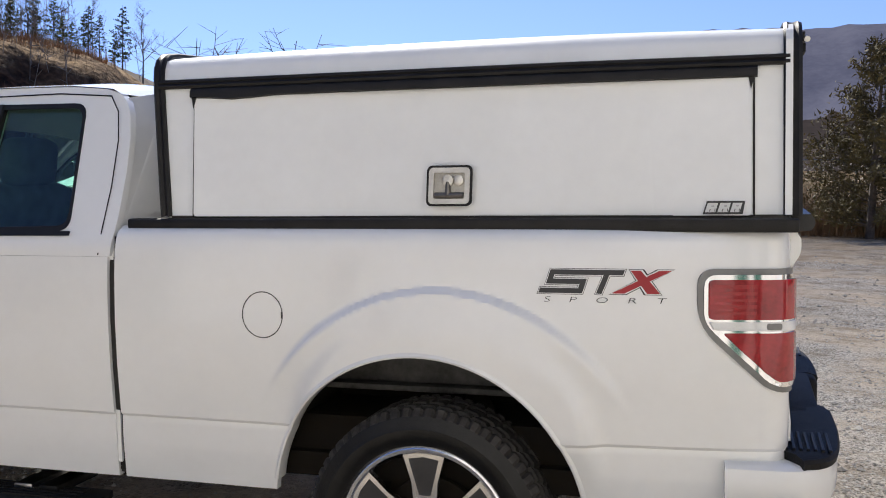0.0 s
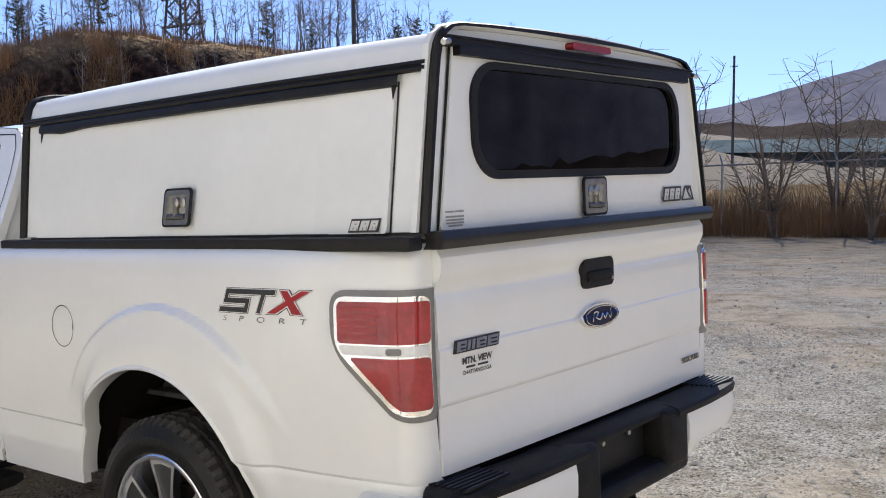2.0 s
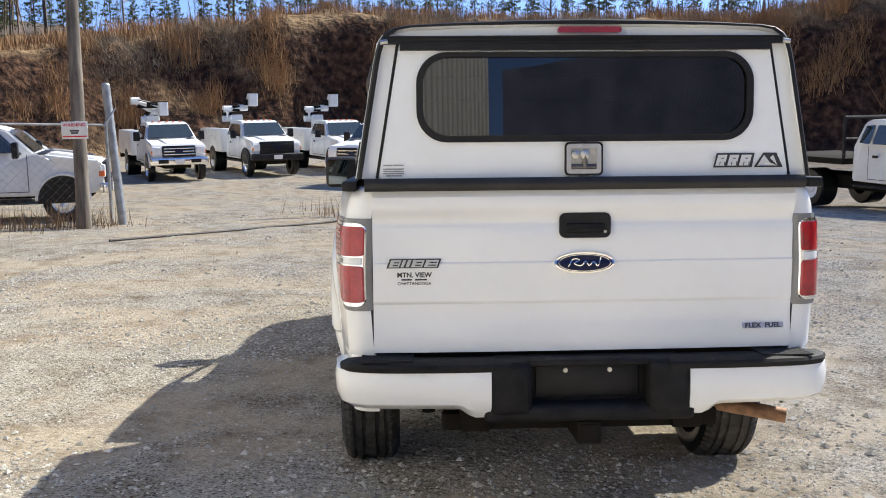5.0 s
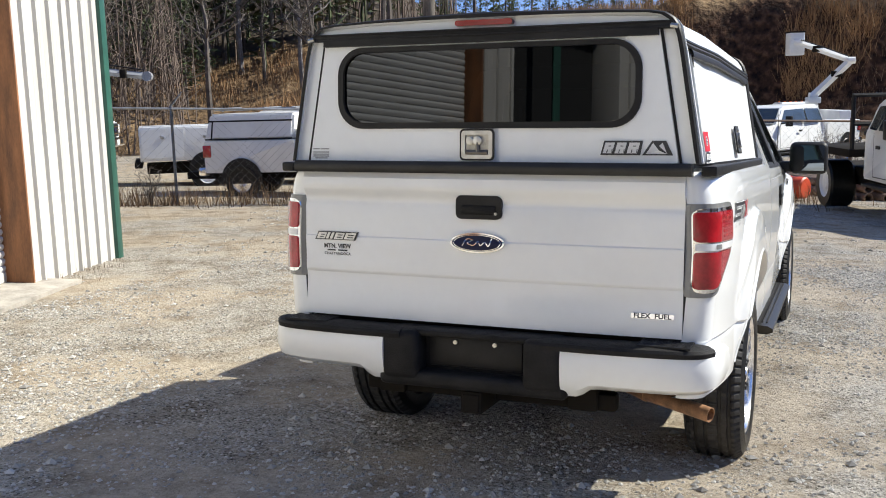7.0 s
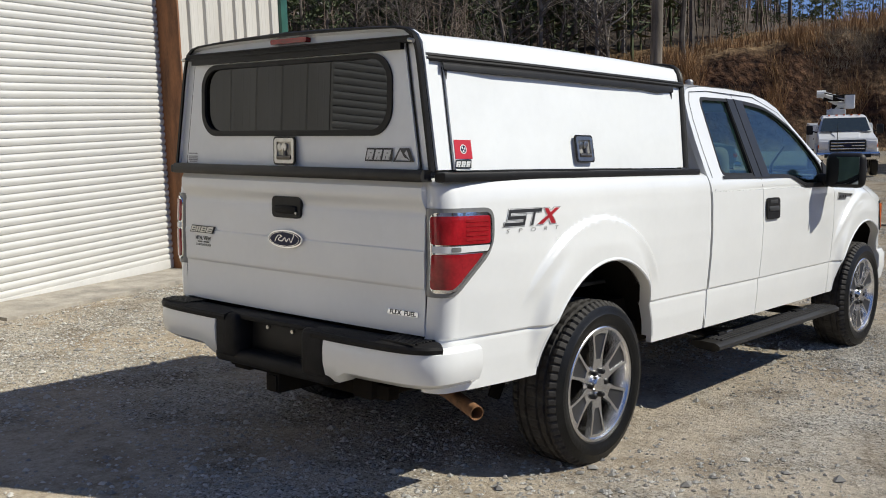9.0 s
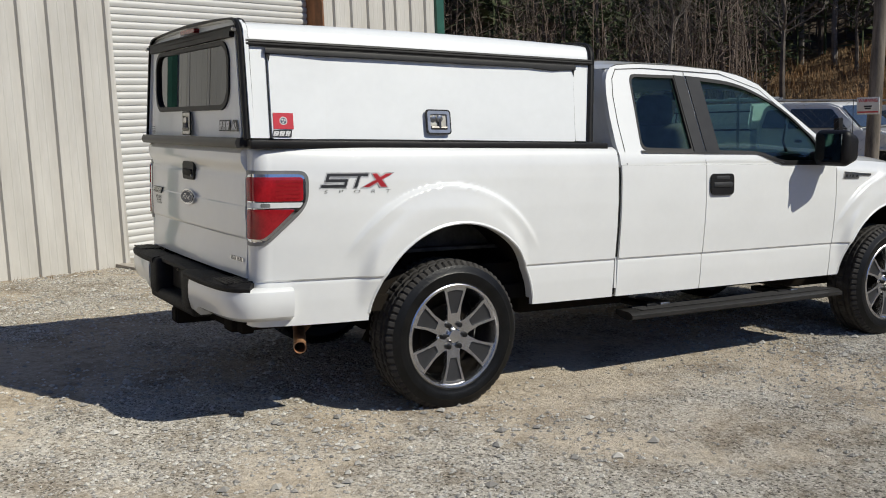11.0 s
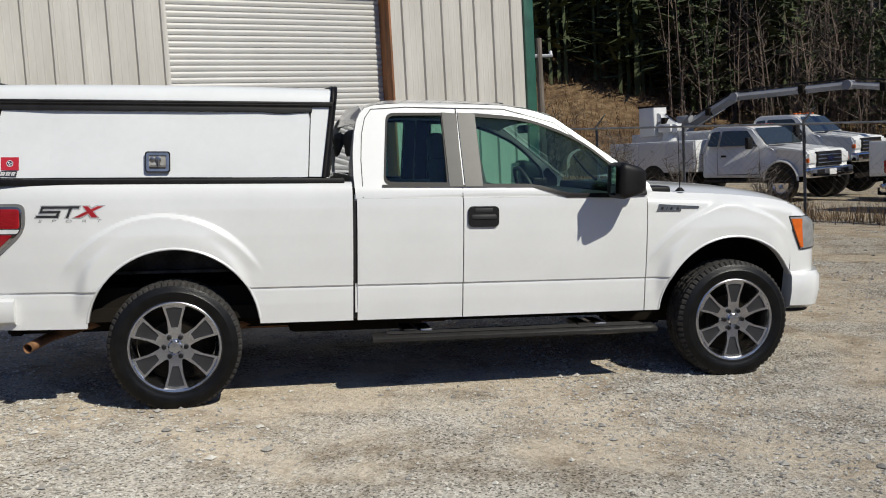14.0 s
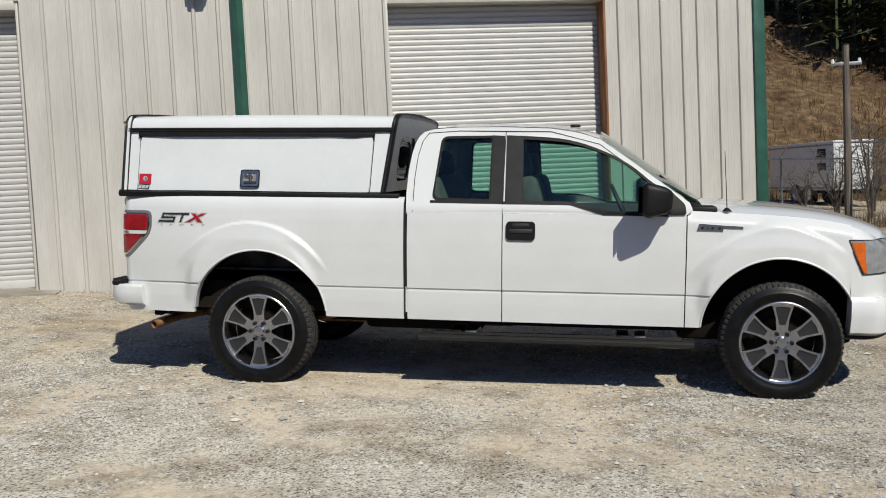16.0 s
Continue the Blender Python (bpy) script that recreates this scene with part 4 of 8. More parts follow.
# dark filler in the gaps between the panels, put in for their shade
for s in SIDES:
    for x0, x1, y1, z1 in ((1.075, 1.118, 0.940, 1.33), (1.776, 1.797, 0.940, 1.25), (3.02, 3.05, 0.919, 1.25)):
        bm = bmesh.new()
        box(bm, (x0, min(0.80 * s, y1 * s), 0.52), (x1, max(0.80 * s, y1 * s), z1))
        part("seam", bm, M_BLACK, truck)
    bm = bmesh.new()
    surface(bm, lambda u, v: Vector((1.076 + 0.042 * u, (half(1.097, 0.51 + 0.75 * v) - 0.014) * s, 0.51 + 0.75 * v)), 2, 30, flip=s > 0)
    part("seam", bm, M_PILLAR, truck)
    # black block and strip paint the shade of the tailgate gap
    bm = bmesh.new()
    box(bm, (-1.06, min(0.79 * s, 0.845 * s), 0.72), (-0.95, max(0.79 * s, 0.845 * s), 1.34))
    part("gate_post", bm, M_BLACK, truck)
    bm = bmesh.new()
    box(bm, (-1.0765, min(0.812 * s, 0.8245 * s), 0.735), (-1.03, max(0.812 * s, 0.8245 * s), 1.345))
    part("gate_gap_fill", bm, M_BLACK, truck)

# cab interior
bm = bmesh.new()
box(bm, (1.12, -0.88, 0.60), (3.05, 0.88, 0.66))
for s in SIDES:
    box(bm, (1.12, min(0.86 * s, 0.90 * s), 0.62), (3.05, max(0.86 * s, 0.90 * s), 1.27), 0.01)
part("cabin_lining", bm, M_DASH, truck)


def seat_parts(cx, cy, wide):
    bm = bmesh.new()
    box(bm, (cx - 0.05, cy - wide / 2, 0.78), (cx + 0.48, cy + wide / 2, 0.98), 0.06, 3)
    st = part("seat", bm, M_SEAT, truck, "grey cloth seat")
    bm = bmesh.new()
    box(bm, (-0.08, -wide / 2, 0.0), (0.08, wide / 2, 0.60), 0.06, 3, m=Matrix.Translation((cx - 0.05, cy, 0.93)) @ Matrix.Rotation(radians(-14), 4, "Y"))
    part("backrest", bm, M_SEAT, st)
    for hy in ((0,) if wide < 0.8 else (-0.4, 0.4)):
        bm = bmesh.new()
        box(bm, (-0.055, -0.14, 0.0), (0.055, 0.14, 0.20), 0.05, 3, m=Matrix.Translation((cx - 0.21, cy + hy, 1.50)) @ Matrix.Rotation(radians(-8), 4, "Y"))
        tube(bm, [(cx - 0.19, cy + hy - 0.06, 1.44), (cx - 0.20, cy + hy - 0.06, 1.52)], 0.007, 6)
        tube(bm, [(cx - 0.19, cy + hy + 0.06, 1.44), (cx - 0.20, cy + hy + 0.06, 1.52)], 0.007, 6)
        part("headrest", bm, M_SEAT, st)


seat_parts(2.10, 0.40, 0.52)
seat_parts(2.10, -0.40, 0.52)
seat_parts(1.38, 0.0, 1.4)
bm = bmesh.new()
box(bm, (2.74, -0.84, 0.95), (3.10, 0.84, 1.27), 0.06, 3)
box(bm, (2.70, -0.15, 0.70), (2.95, 0.15, 1.2), 0.04, 2)
part("dashboard", bm, M_DASH, truck, "dark dashboard")
bm = bmesh.new()
lathe(bm, [(0.19 + 0.016 * math.cos(k * math.tau / 10), 0.016 * math.sin(k * math.tau / 10)) for k in range(10)], 32, True)
box(bm, (-0.06, -0.02, -0.05), (0.06, 0.02, 0.05), 0.015)
for a in (0, 180, 270):
    tube(bm, [(0.05 * math.cos(radians(a)), 0, 0.05 * math.sin(radians(a))), (0.185 * math.cos(radians(a)), 0, 0.185 * math.sin(radians(a)))], 0.014, 6)
part("steering_wheel", bm, M_DASH, truck, m=Matrix.Translation((2.60, 0.40, 1.26)) @ Matrix.Rotation(radians(90), 4, "Z") @ Matrix.Rotation(radians(-25), 4, "X"))
bm = bmesh.new()
box(bm, (2.44, -0.10, 1.69), (2.47, 0.12, 1.75), 0.012)
part("interior_mirror", bm, M_BLACK, truck)

# ---- wheels ----


def tyre_mesh(R=0.418, W=0.275, rim_r=0.286, blocks=64):
    """Tyre about the y axis, outer face at +y, with grooves and shoulder blocks."""
    bm = bmesh.new()
    h = W / 2
    prof = [(rim_r - 0.004, h - 0.045), (rim_r + 0.006, h - 0.014), (rim_r + 0.012, h - 0.006), (rim_r + 0.022, h - 0.005), (rim_r + 0.030, h - 0.001), (R - 0.080, h + 0.003), (R - 0.064, h + 0.0035), (R - 0.060, h + 0.001), (R - 0.045, h - 0.003), (R - 0.024, h - 0.012), (R - 0.018, h - 0.015), (R - 0.004, h - 0.034)]
    tread = []
    for a in (0.066, 0.022):
        tread += [(R, a + 0.020), (R - 0.013, a + 0.017), (R - 0.013, a + 0.004), (R + 0.001, a)]
    tread = [(R - 0.001, h - 0.036)] + tread
    full = prof + tread + [(r, -y) for r, y in reversed(tread)] + [(r, -y) for r, y in reversed(prof)]
    seg = blocks * 4
    rings = lathe(bm, full, seg)
    bm.faces.ensure_lookup_table()
    for ri, (r, y) in enumerate(full):
        if r < R - 0.021 or R - 0.014 < r < R - 0.012:
            continue
        for k in range(seg):
            # shoulder lugs, then the staggered blocks of the inner ribs
            deep = 0.0
            if abs(y) > 0.085 and k % 4 == 0:
                deep = 0.011
            elif abs(y) < 0.085 and (k + (2 if y > 0 else 0) + int(abs(y) * 60)) % 6 == 0:
                deep = 0.009
            v = rings[ri][k]
            v.co.x *= (r - deep) / r
            v.co.z *= (r - deep) / r
    for f in bm.faces:
        c = f.calc_center_median()
        f.material_index = 1 if math.hypot(c.x, c.z) > R - 0.03 else 0
    return bm


def wheel_at(m):
    bm = tyre_mesh()
    ty = part("wheel", bm, [M_RUBBER, M_TREAD], truck, "black tyre on a six-spoke alloy wheel", smooth=30, m=m)
    bm = bmesh.new()
    lathe(bm, [(0.291, 0.116), (0.294, 0.125), (0.287, 0.130), (0.276, 0.128), (0.270, 0.118), (0.258, 0.02), (0.245, -0.10), (0.27, -0.115)], 64)
    part("rim", bm, M_ALLOY, ty)
    bm = bmesh.new()
    lathe(bm, [(0.0, -0.02), (0.20, -0.02), (0.247, -0.06)], 32)
    lathe(bm, [(0.0, 0.03), (0.165, 0.03), (0.165, 0.0)], 32)
    part("brake_disc", bm, M_DARK, ty)
    for k in range(6):
        a = radians(90 + 60 * k)
        M = Matrix.Rotation(-a, 4, "Y")
        bm = bmesh.new()
        loop = [(0.05, -0.046), (0.10, -0.040), (0.17, -0.045), (0.271, -0.074), (0.277, 0.0), (0.271, 0.074), (0.17, 0.045), (0.10, 0.040), (0.05, 0.046)]
        hole = [(0.125, -0.020), (0.249, -0.052), (0.257, 0.0), (0.249, 0.052), (0.125, 0.020)]

        def f(u, w):
            return M @ Vector((u, 0.086 + 0.030 * (u / 0.25) + 0.012 * (1 - (u / 0.25)), w))
        plate(bm, [loop, hole], f, (0, -0.03, 0))
        part("spoke", bm, M_ALLOY, ty, smooth=20)
        bm = bmesh.new()
        plate(bm, [hole], lambda u, w: f(u, w) + Vector((0, -0.007, 0)), (0, -0.015, 0))
        part("spoke_pocket", bm, M_POCKET, ty)
        bm = bmesh.new()
        b = a + radians(30)
        c = Vector((0.068 * math.cos(b), 0.0, 0.068 * math.sin(b)))
        tube(bm, [c + Vector((0, 0.080, 0)), c + Vector((0, 0.118, 0)), c + Vector((0, 0.124, 0))], [0.0155, 0.0155, 0.010], 8)
        part("lug_nut", bm, M_BLACK, ty)
    bm = bmesh.new()
    lathe(bm, [(0.0, 0.124), (0.035, 0.122), (0.043, 0.112), (0.045, 0.09), (0.095, 0.098), (0.100, 0.088), (0.09, 0.07)], 36)
    part("centre_cap", bm, M_ALLOY, ty)
    return ty


for x, z in ((0.0, 0.389), (3.67, 0.437)):
    for side in SIDES:
        wheel_at(Matrix.Translation((x, 0.850 * side, z - 0.002 + 0.014 * side)) @ Matrix.Scale(0.955, 4) @ (Matrix.Identity(4) if side > 0 else Matrix.Rotation(math.pi, 4, "Z")))

# ---- the canopy on the bed ----
canopy = thing("truck_canopy", "white fibreglass canopy with black trim and smoked windows", "truck canopy", BODY)
Z0, Z1 = 1.398, 1.815


def cap_taper(x):
    return 1.0 - 0.045 * smoothstep(-0.3, -1.15, x)


def cap_side(side, off=0.0):
    def f(x, z):
        return Vector((x, ((0.893 - 0.174 * (z - Z0)) * cap_taper(x) + off) * side, z))
    return f


def cap_rear(z):
    return -1.096 + 0.004 * (z - Z0)


def cap_front(z):
    return 0.938 + 0.135 * (z - Z0)


SECTION = [(0.893, Z0), (0.858, 1.60), (0.8205, Z1), (0.810, 1.864), (0.798, 1.900), (0.777, 1.930), (0.744, 1.950), (0.69, 1.959), (0.52, 1.966), (0.27, 1.971), (0.0, 1.973)]
FULL = [(y, z) for y, z in SECTION] + [(-y, z) for y, z in reversed(SECTION[:-1])]


def cap_shell(u, k):
    y, z = FULL[k]
    x = cap_rear(z) + (cap_front(z) - cap_rear(z)) * u
    dip = 0.0 if z < 1.95 else -0.012 * (2 * u - 1) ** 2
    return Vector((x, y * cap_taper(x), z + dip))


bm = bmesh.new()
n = 36
vv = [[bm.verts.new(cap_shell(i / n, k)) for k in range(len(FULL))] for i in range(n + 1)]
for i in range(n):
    for k in range(len(FULL) - 1):
        bm.faces.new((vv[i][k], vv[i + 1][k], vv[i + 1][k + 1], vv[i][k + 1]))
part("shell", bm, M_CAP, canopy, smooth=50)
bm = bmesh.new()
vv = [[bm.verts.new(cap_shell(0.01 + 0.98 * i / 8, k) * 1.0 + Vector((0, -0.02 if FULL[k][0] > 0 else 0.02, -0.02))) for k in range(len(FULL))] for i in range(9)]
for i in range(8):
    for k in range(len(FULL) - 1):
        bm.faces.new((vv[i][k], vv[i][k + 1], vv[i + 1][k + 1], vv[i + 1][k]))
part("lining", bm, M_SEAT, canopy, "dark grey lining", smooth=50)

WIN = rounded(-0.642, 1.531, 0.640, 1.866, 0.115, 8)
GLASSR = rounded(-0.617, 1.556, 0.615, 1.845, 0.095, 8)


def rear_face(off):
    def f(y, z):
        return Vector((cap_rear(z) - off + 0.012 * (y / 0.8) ** 2, y, z))
    return f


ends = [(y * (0.978 if z < 1.9 else 0.985), z) for y, z in FULL]
bm = bmesh.new()
plate(bm, [ends, WIN], rear_face(0.0), (0.02, 0, 0))
part("rear_frame", bm, M_CAP, canopy, smooth=20)
bm = bmesh.new()
plate(bm, [soften([(-0.784, 1.398), (0.784, 1.398), (0.698, 1.915), (-0.698, 1.915)], 0.015), WIN], rear_face(0.010), (0.010, 0, 0))
hatch = part("rear_hatch", bm, M_CAP, canopy, "white rear hatch", smooth=20)
bm = bmesh.new()
plate(bm, [WIN, GLASSR], rear_face(0.020), (0.02, 0, 0))
part("window_frame", bm, M_BLACK, hatch, "black window frame")
bm = bmesh.new()
surface(bm, lambda u, v: Vector((rear_face(0.004)(-0.622 + 1.242 * u, 1.70).x, -0.622 + 1.242 * u, 1.550 + 0.300 * v)), 24, 6)
bmesh.ops.recalc_face_normals(bm, faces=bm.faces[:])
w = part("window_pane", bm, G_CAP, hatch, "smoked glass pane", smooth=60)
bm = bmesh.new()
plate(bm, [[(-0.757, 1.896), (0.757, 1.896), (0.752, 1.924), (-0.752, 1.924)]], rear_face(0.030), (0.03, 0, 0))
plate(bm, [[(-0.70, 1.872), (0.70, 1.872), (0.70, 1.898), (-0.70, 1.898)]], rear_face(0.036), (0.03, 0, 0))
part("hinge_bar", bm, M_BLACK, hatch)
bm = bmesh.new()
for z in (1.899, 1.921):
    tube(bm, [rear_face(0.030)(-0.75, z), rear_face(0.032)(0, z), rear_face(0.030)(0.75, z)], 0.004, 5)
part("hinge_rib", bm, M_BLACK, hatch)
bm = bmesh.new()
plate(bm, [rounded(-0.132, 1.936, 0.108, 1.958, 0.010)], rear_face(0.02), (0.03, 0, 0))
part("brake_light", bm, M_BRAKE, canopy, "slim red high brake light")
for s in SIDES:
    bm = bmesh.new()
    tube(bm, [rear_face(0.035)(0.745 * s, 1.905), rear_face(0.038)(0.772 * s, 1.90)], 0.009, 8)
    part("hinge_pin", bm, M_STAIN, canopy)
    bm = bmesh.new()
    strokes(bm, [((0.791 * s, 1.40), (0.709 * s, 1.890))], 0.011, rear_face(0.004))
    part("hatch_seal", bm, M_BLACK, canopy, smooth=0)


def edge_trim(at, off, wide):
    """Rubber trim that follows an end of the shell."""
    bm = bmesh.new()
    rows = []
    for y, z in FULL:
        x = at(z) + off
        c = Vector((0, 0.0, 1.62))
        o = Vector((0, y * cap_taper(x), z))
        d = (o - c).normalized()
        o = o + d * 0.006
        rows.append([bm.verts.new(Vector((x + a, 0, 0)) + o + d * b) for a, b in ((-wide / 2, -0.012), (-wide / 2, 0.003), (-wide * 0.30, 0.010), (-wide * 0.05, 0.003), (wide * 0.05, 0.003), (wide * 0.30, 0.010), (wide / 2, 0.003), (wide / 2, -0.012))])
    for a, b in zip(rows, rows[1:]):
        for k in range(len(a) - 1):
            bm.faces.new((a[k], b[k], b[k + 1], a[k + 1]))
    bmesh.ops.recalc_face_normals(bm, faces=bm.faces[:])
    return bm


part("edge_trim", edge_trim(cap_rear, 0.012, 0.052), M_BLACK, canopy, "black rubber edge trim")
part("edge_trim", edge_trim(cap_front, -0.016, 0.040), M_BLACK, canopy, "black rubber edge trim")
FW = rounded(-0.60, 1.47, 0.60, 1.80, 0.08)
bm = bmesh.new()
plate(bm, [[(y * 0.99, z) for y, z in FULL], FW], lambda y, z: Vector((cap_front(z) - 0.004, y, z)), (-0.02, 0, 0))
part("front_wall", bm, M_CAPSHADE, canopy, "front wall painted grey for its shade", smooth=20)
bm = bmesh.new()
plate(bm, [FW], lambda y, z: Vector((cap_front(z) - 0.012, y, z)), (-0.004, 0, 0))
part("front_pane", bm, G_CAP, canopy, "smoked glass pane", smooth=0)


def latch(parent, place, cx, cz, out):
    """A square folding latch: bezel, tray, knob and handle; out: its way out."""
    out = Vector(out)
    bm = bmesh.new()
    plate(bm, [rounded(cx - 0.066, cz - 0.056, cx + 0.066, cz + 0.056, 0.014), rounded(cx - 0.050, cz - 0.040, cx + 0.050, cz + 0.040, 0.006)], place, out * 0.010)
    lt = part("latch", bm, M_STAIN, parent, "stainless folding latch in a black gasket")
    bm = bmesh.new()
    plate(bm, [rounded(cx - 0.073, cz - 0.063, cx + 0.073, cz + 0.063, 0.017), rounded(cx - 0.063, cz - 0.053, cx + 0.063, cz + 0.053, 0.012)], lambda u, w: place(u, w) + out * 0.002, out * 0.007)
    part("gasket", bm, M_BLACK, parent)
    bm = bmesh.new()
    plate(bm, [rounded(cx - 0.055, cz - 0.043, cx + 0.055, cz + 0.043, 0.006)], lambda u, w: place(u, w) + out * 0.0005, out * 0.002)
    part("tray", bm, M_TRAY, parent)
    bm = bmesh.new()
    for du, dw, r, h in ((-0.030, 0.016, 0.016, 0.010), (0.004, 0.016, 0.018, 0.014)):
        a = place(cx + du, cz + dw)
        tube(bm, [a, a + out * h, a + out * (h + 0.002)], [r, r, r * 0.6], 16)
    part("lock", bm, M_STAIN, parent)
    bm = bmesh.new()
    a, b = place(cx + 0.004, cz + 0.012) + out * 0.009, place(cx + 0.004, cz - 0.030) + out * 0.006
    tube(bm, [a, b], [0.008, 0.011], 8)
    tube(bm, [place(cx - 0.046, cz - 0.030) + out * 0.006, place(cx + 0.046, cz - 0.030) + out * 0.006], 0.0095, 8)
    part("fold_handle", bm, M_PADDLE, parent)
    return lt


def maker_mark(parent, fn, width, with_tail):
    """The maker's mark as plain slanted blocks."""
    h = width * (0.085 if with_tail else 0.14)
    k = 0.35
    bm = bmesh.new()
    if with_tail:
        blocks = [(-0.5, -0.345), (-0.325, -0.17), (-0.15, 0.02)]
    else:
        blocks = [(-0.5, -0.19), (-0.15, 0.16), (0.20, 0.48)]
    frame_poly = [(blocks[0][0] * width - k * h - 0.004, -h - 0.005), (blocks[-1][1] * width + 0.004, -h - 0.005), (blocks[-1][1] * width + k * h + 0.006, h + 0.005), (blocks[0][0] * width + 0.002, h + 0.005)]
    plate(bm, [frame_poly], lambda u, w: fn(0.003)(u, w), (0, 0, 0.0))
    mk = part("maker_mark", bm, M_DECAL, parent, "silver slanted maker's mark outlined in black", smooth=0)
    o = 0.018 * width
    for a, b in blocks:
        a, b = a * width, b * width
        bm = bmesh.new()
        plate(bm, [[(a - k * h + o, -h + o * 0.4), (b - k * h, -h + o * 0.4), (b + k * h - o, h - o * 0.4), (a + k * h, h - o * 0.4)]], fn(0.0042), (0, 0, 0))
        part("mark_block", bm, M_SILVER, mk, smooth=0)
        bm = bmesh.new()
        m, q = (a + b) / 2, (b - a)
        strokes(bm, [((m - 0.12 * q - 0.3 * k * h, -h * 0.75), (m - 0.12 * q, -h * 0.35)), ((m + 0.02 * q, h * 0.32), (m + 0.20 * q, h * 0.32)), ((m + 0.30 * q, -h * 0.75), (m + 0.32 * q, -h * 0.30))], h * 0.15, fn(0.0050))
        part("mark_stroke", bm, M_DECAL, mk, smooth=0)
    if with_tail:
        bm = bmesh.new()
        t = [(0.06, -0.105), (0.20, 0.105), (0.40, 0.105), (0.50, -0.105)]
        plate(bm, [[(u * width, w * width) for u, w in t], [(u * width, w * width) for u, w in ((0.115, -0.085), (0.42, -0.085), (0.35, 0.075), (0.215, 0.075))]], fn(0.003), (0, 0, 0))
        part("mark_stroke", bm, M_DECAL, mk, smooth=0)
        bm = bmesh.new()
        plate(bm, [[(u * width, w * width) for u, w in ((0.215, 0.075), (0.30, -0.035), (0.42, -0.085), (0.46, -0.085), (0.36, 0.075))]], fn(0.0036), (0, 0, 0))
        part("mark_stroke", bm, M_DECAL, mk, smooth=0)
        bm = bmesh.new()
        plate(bm, [[(u * width, w * width) for u, w in ((0.115, -0.085), (0.30, -0.035), (0.215, 0.075))]], fn(0.0036), (0, 0, 0))
        plate(bm, [[(u * width, w * width) for u, w in ((0.30, 0.03), (0.42, -0.085), (0.35, 0.075))]], fn(0.0042), (0, 0, 0))
        part("mark_block", bm, M_SILVER, mk, smooth=0)


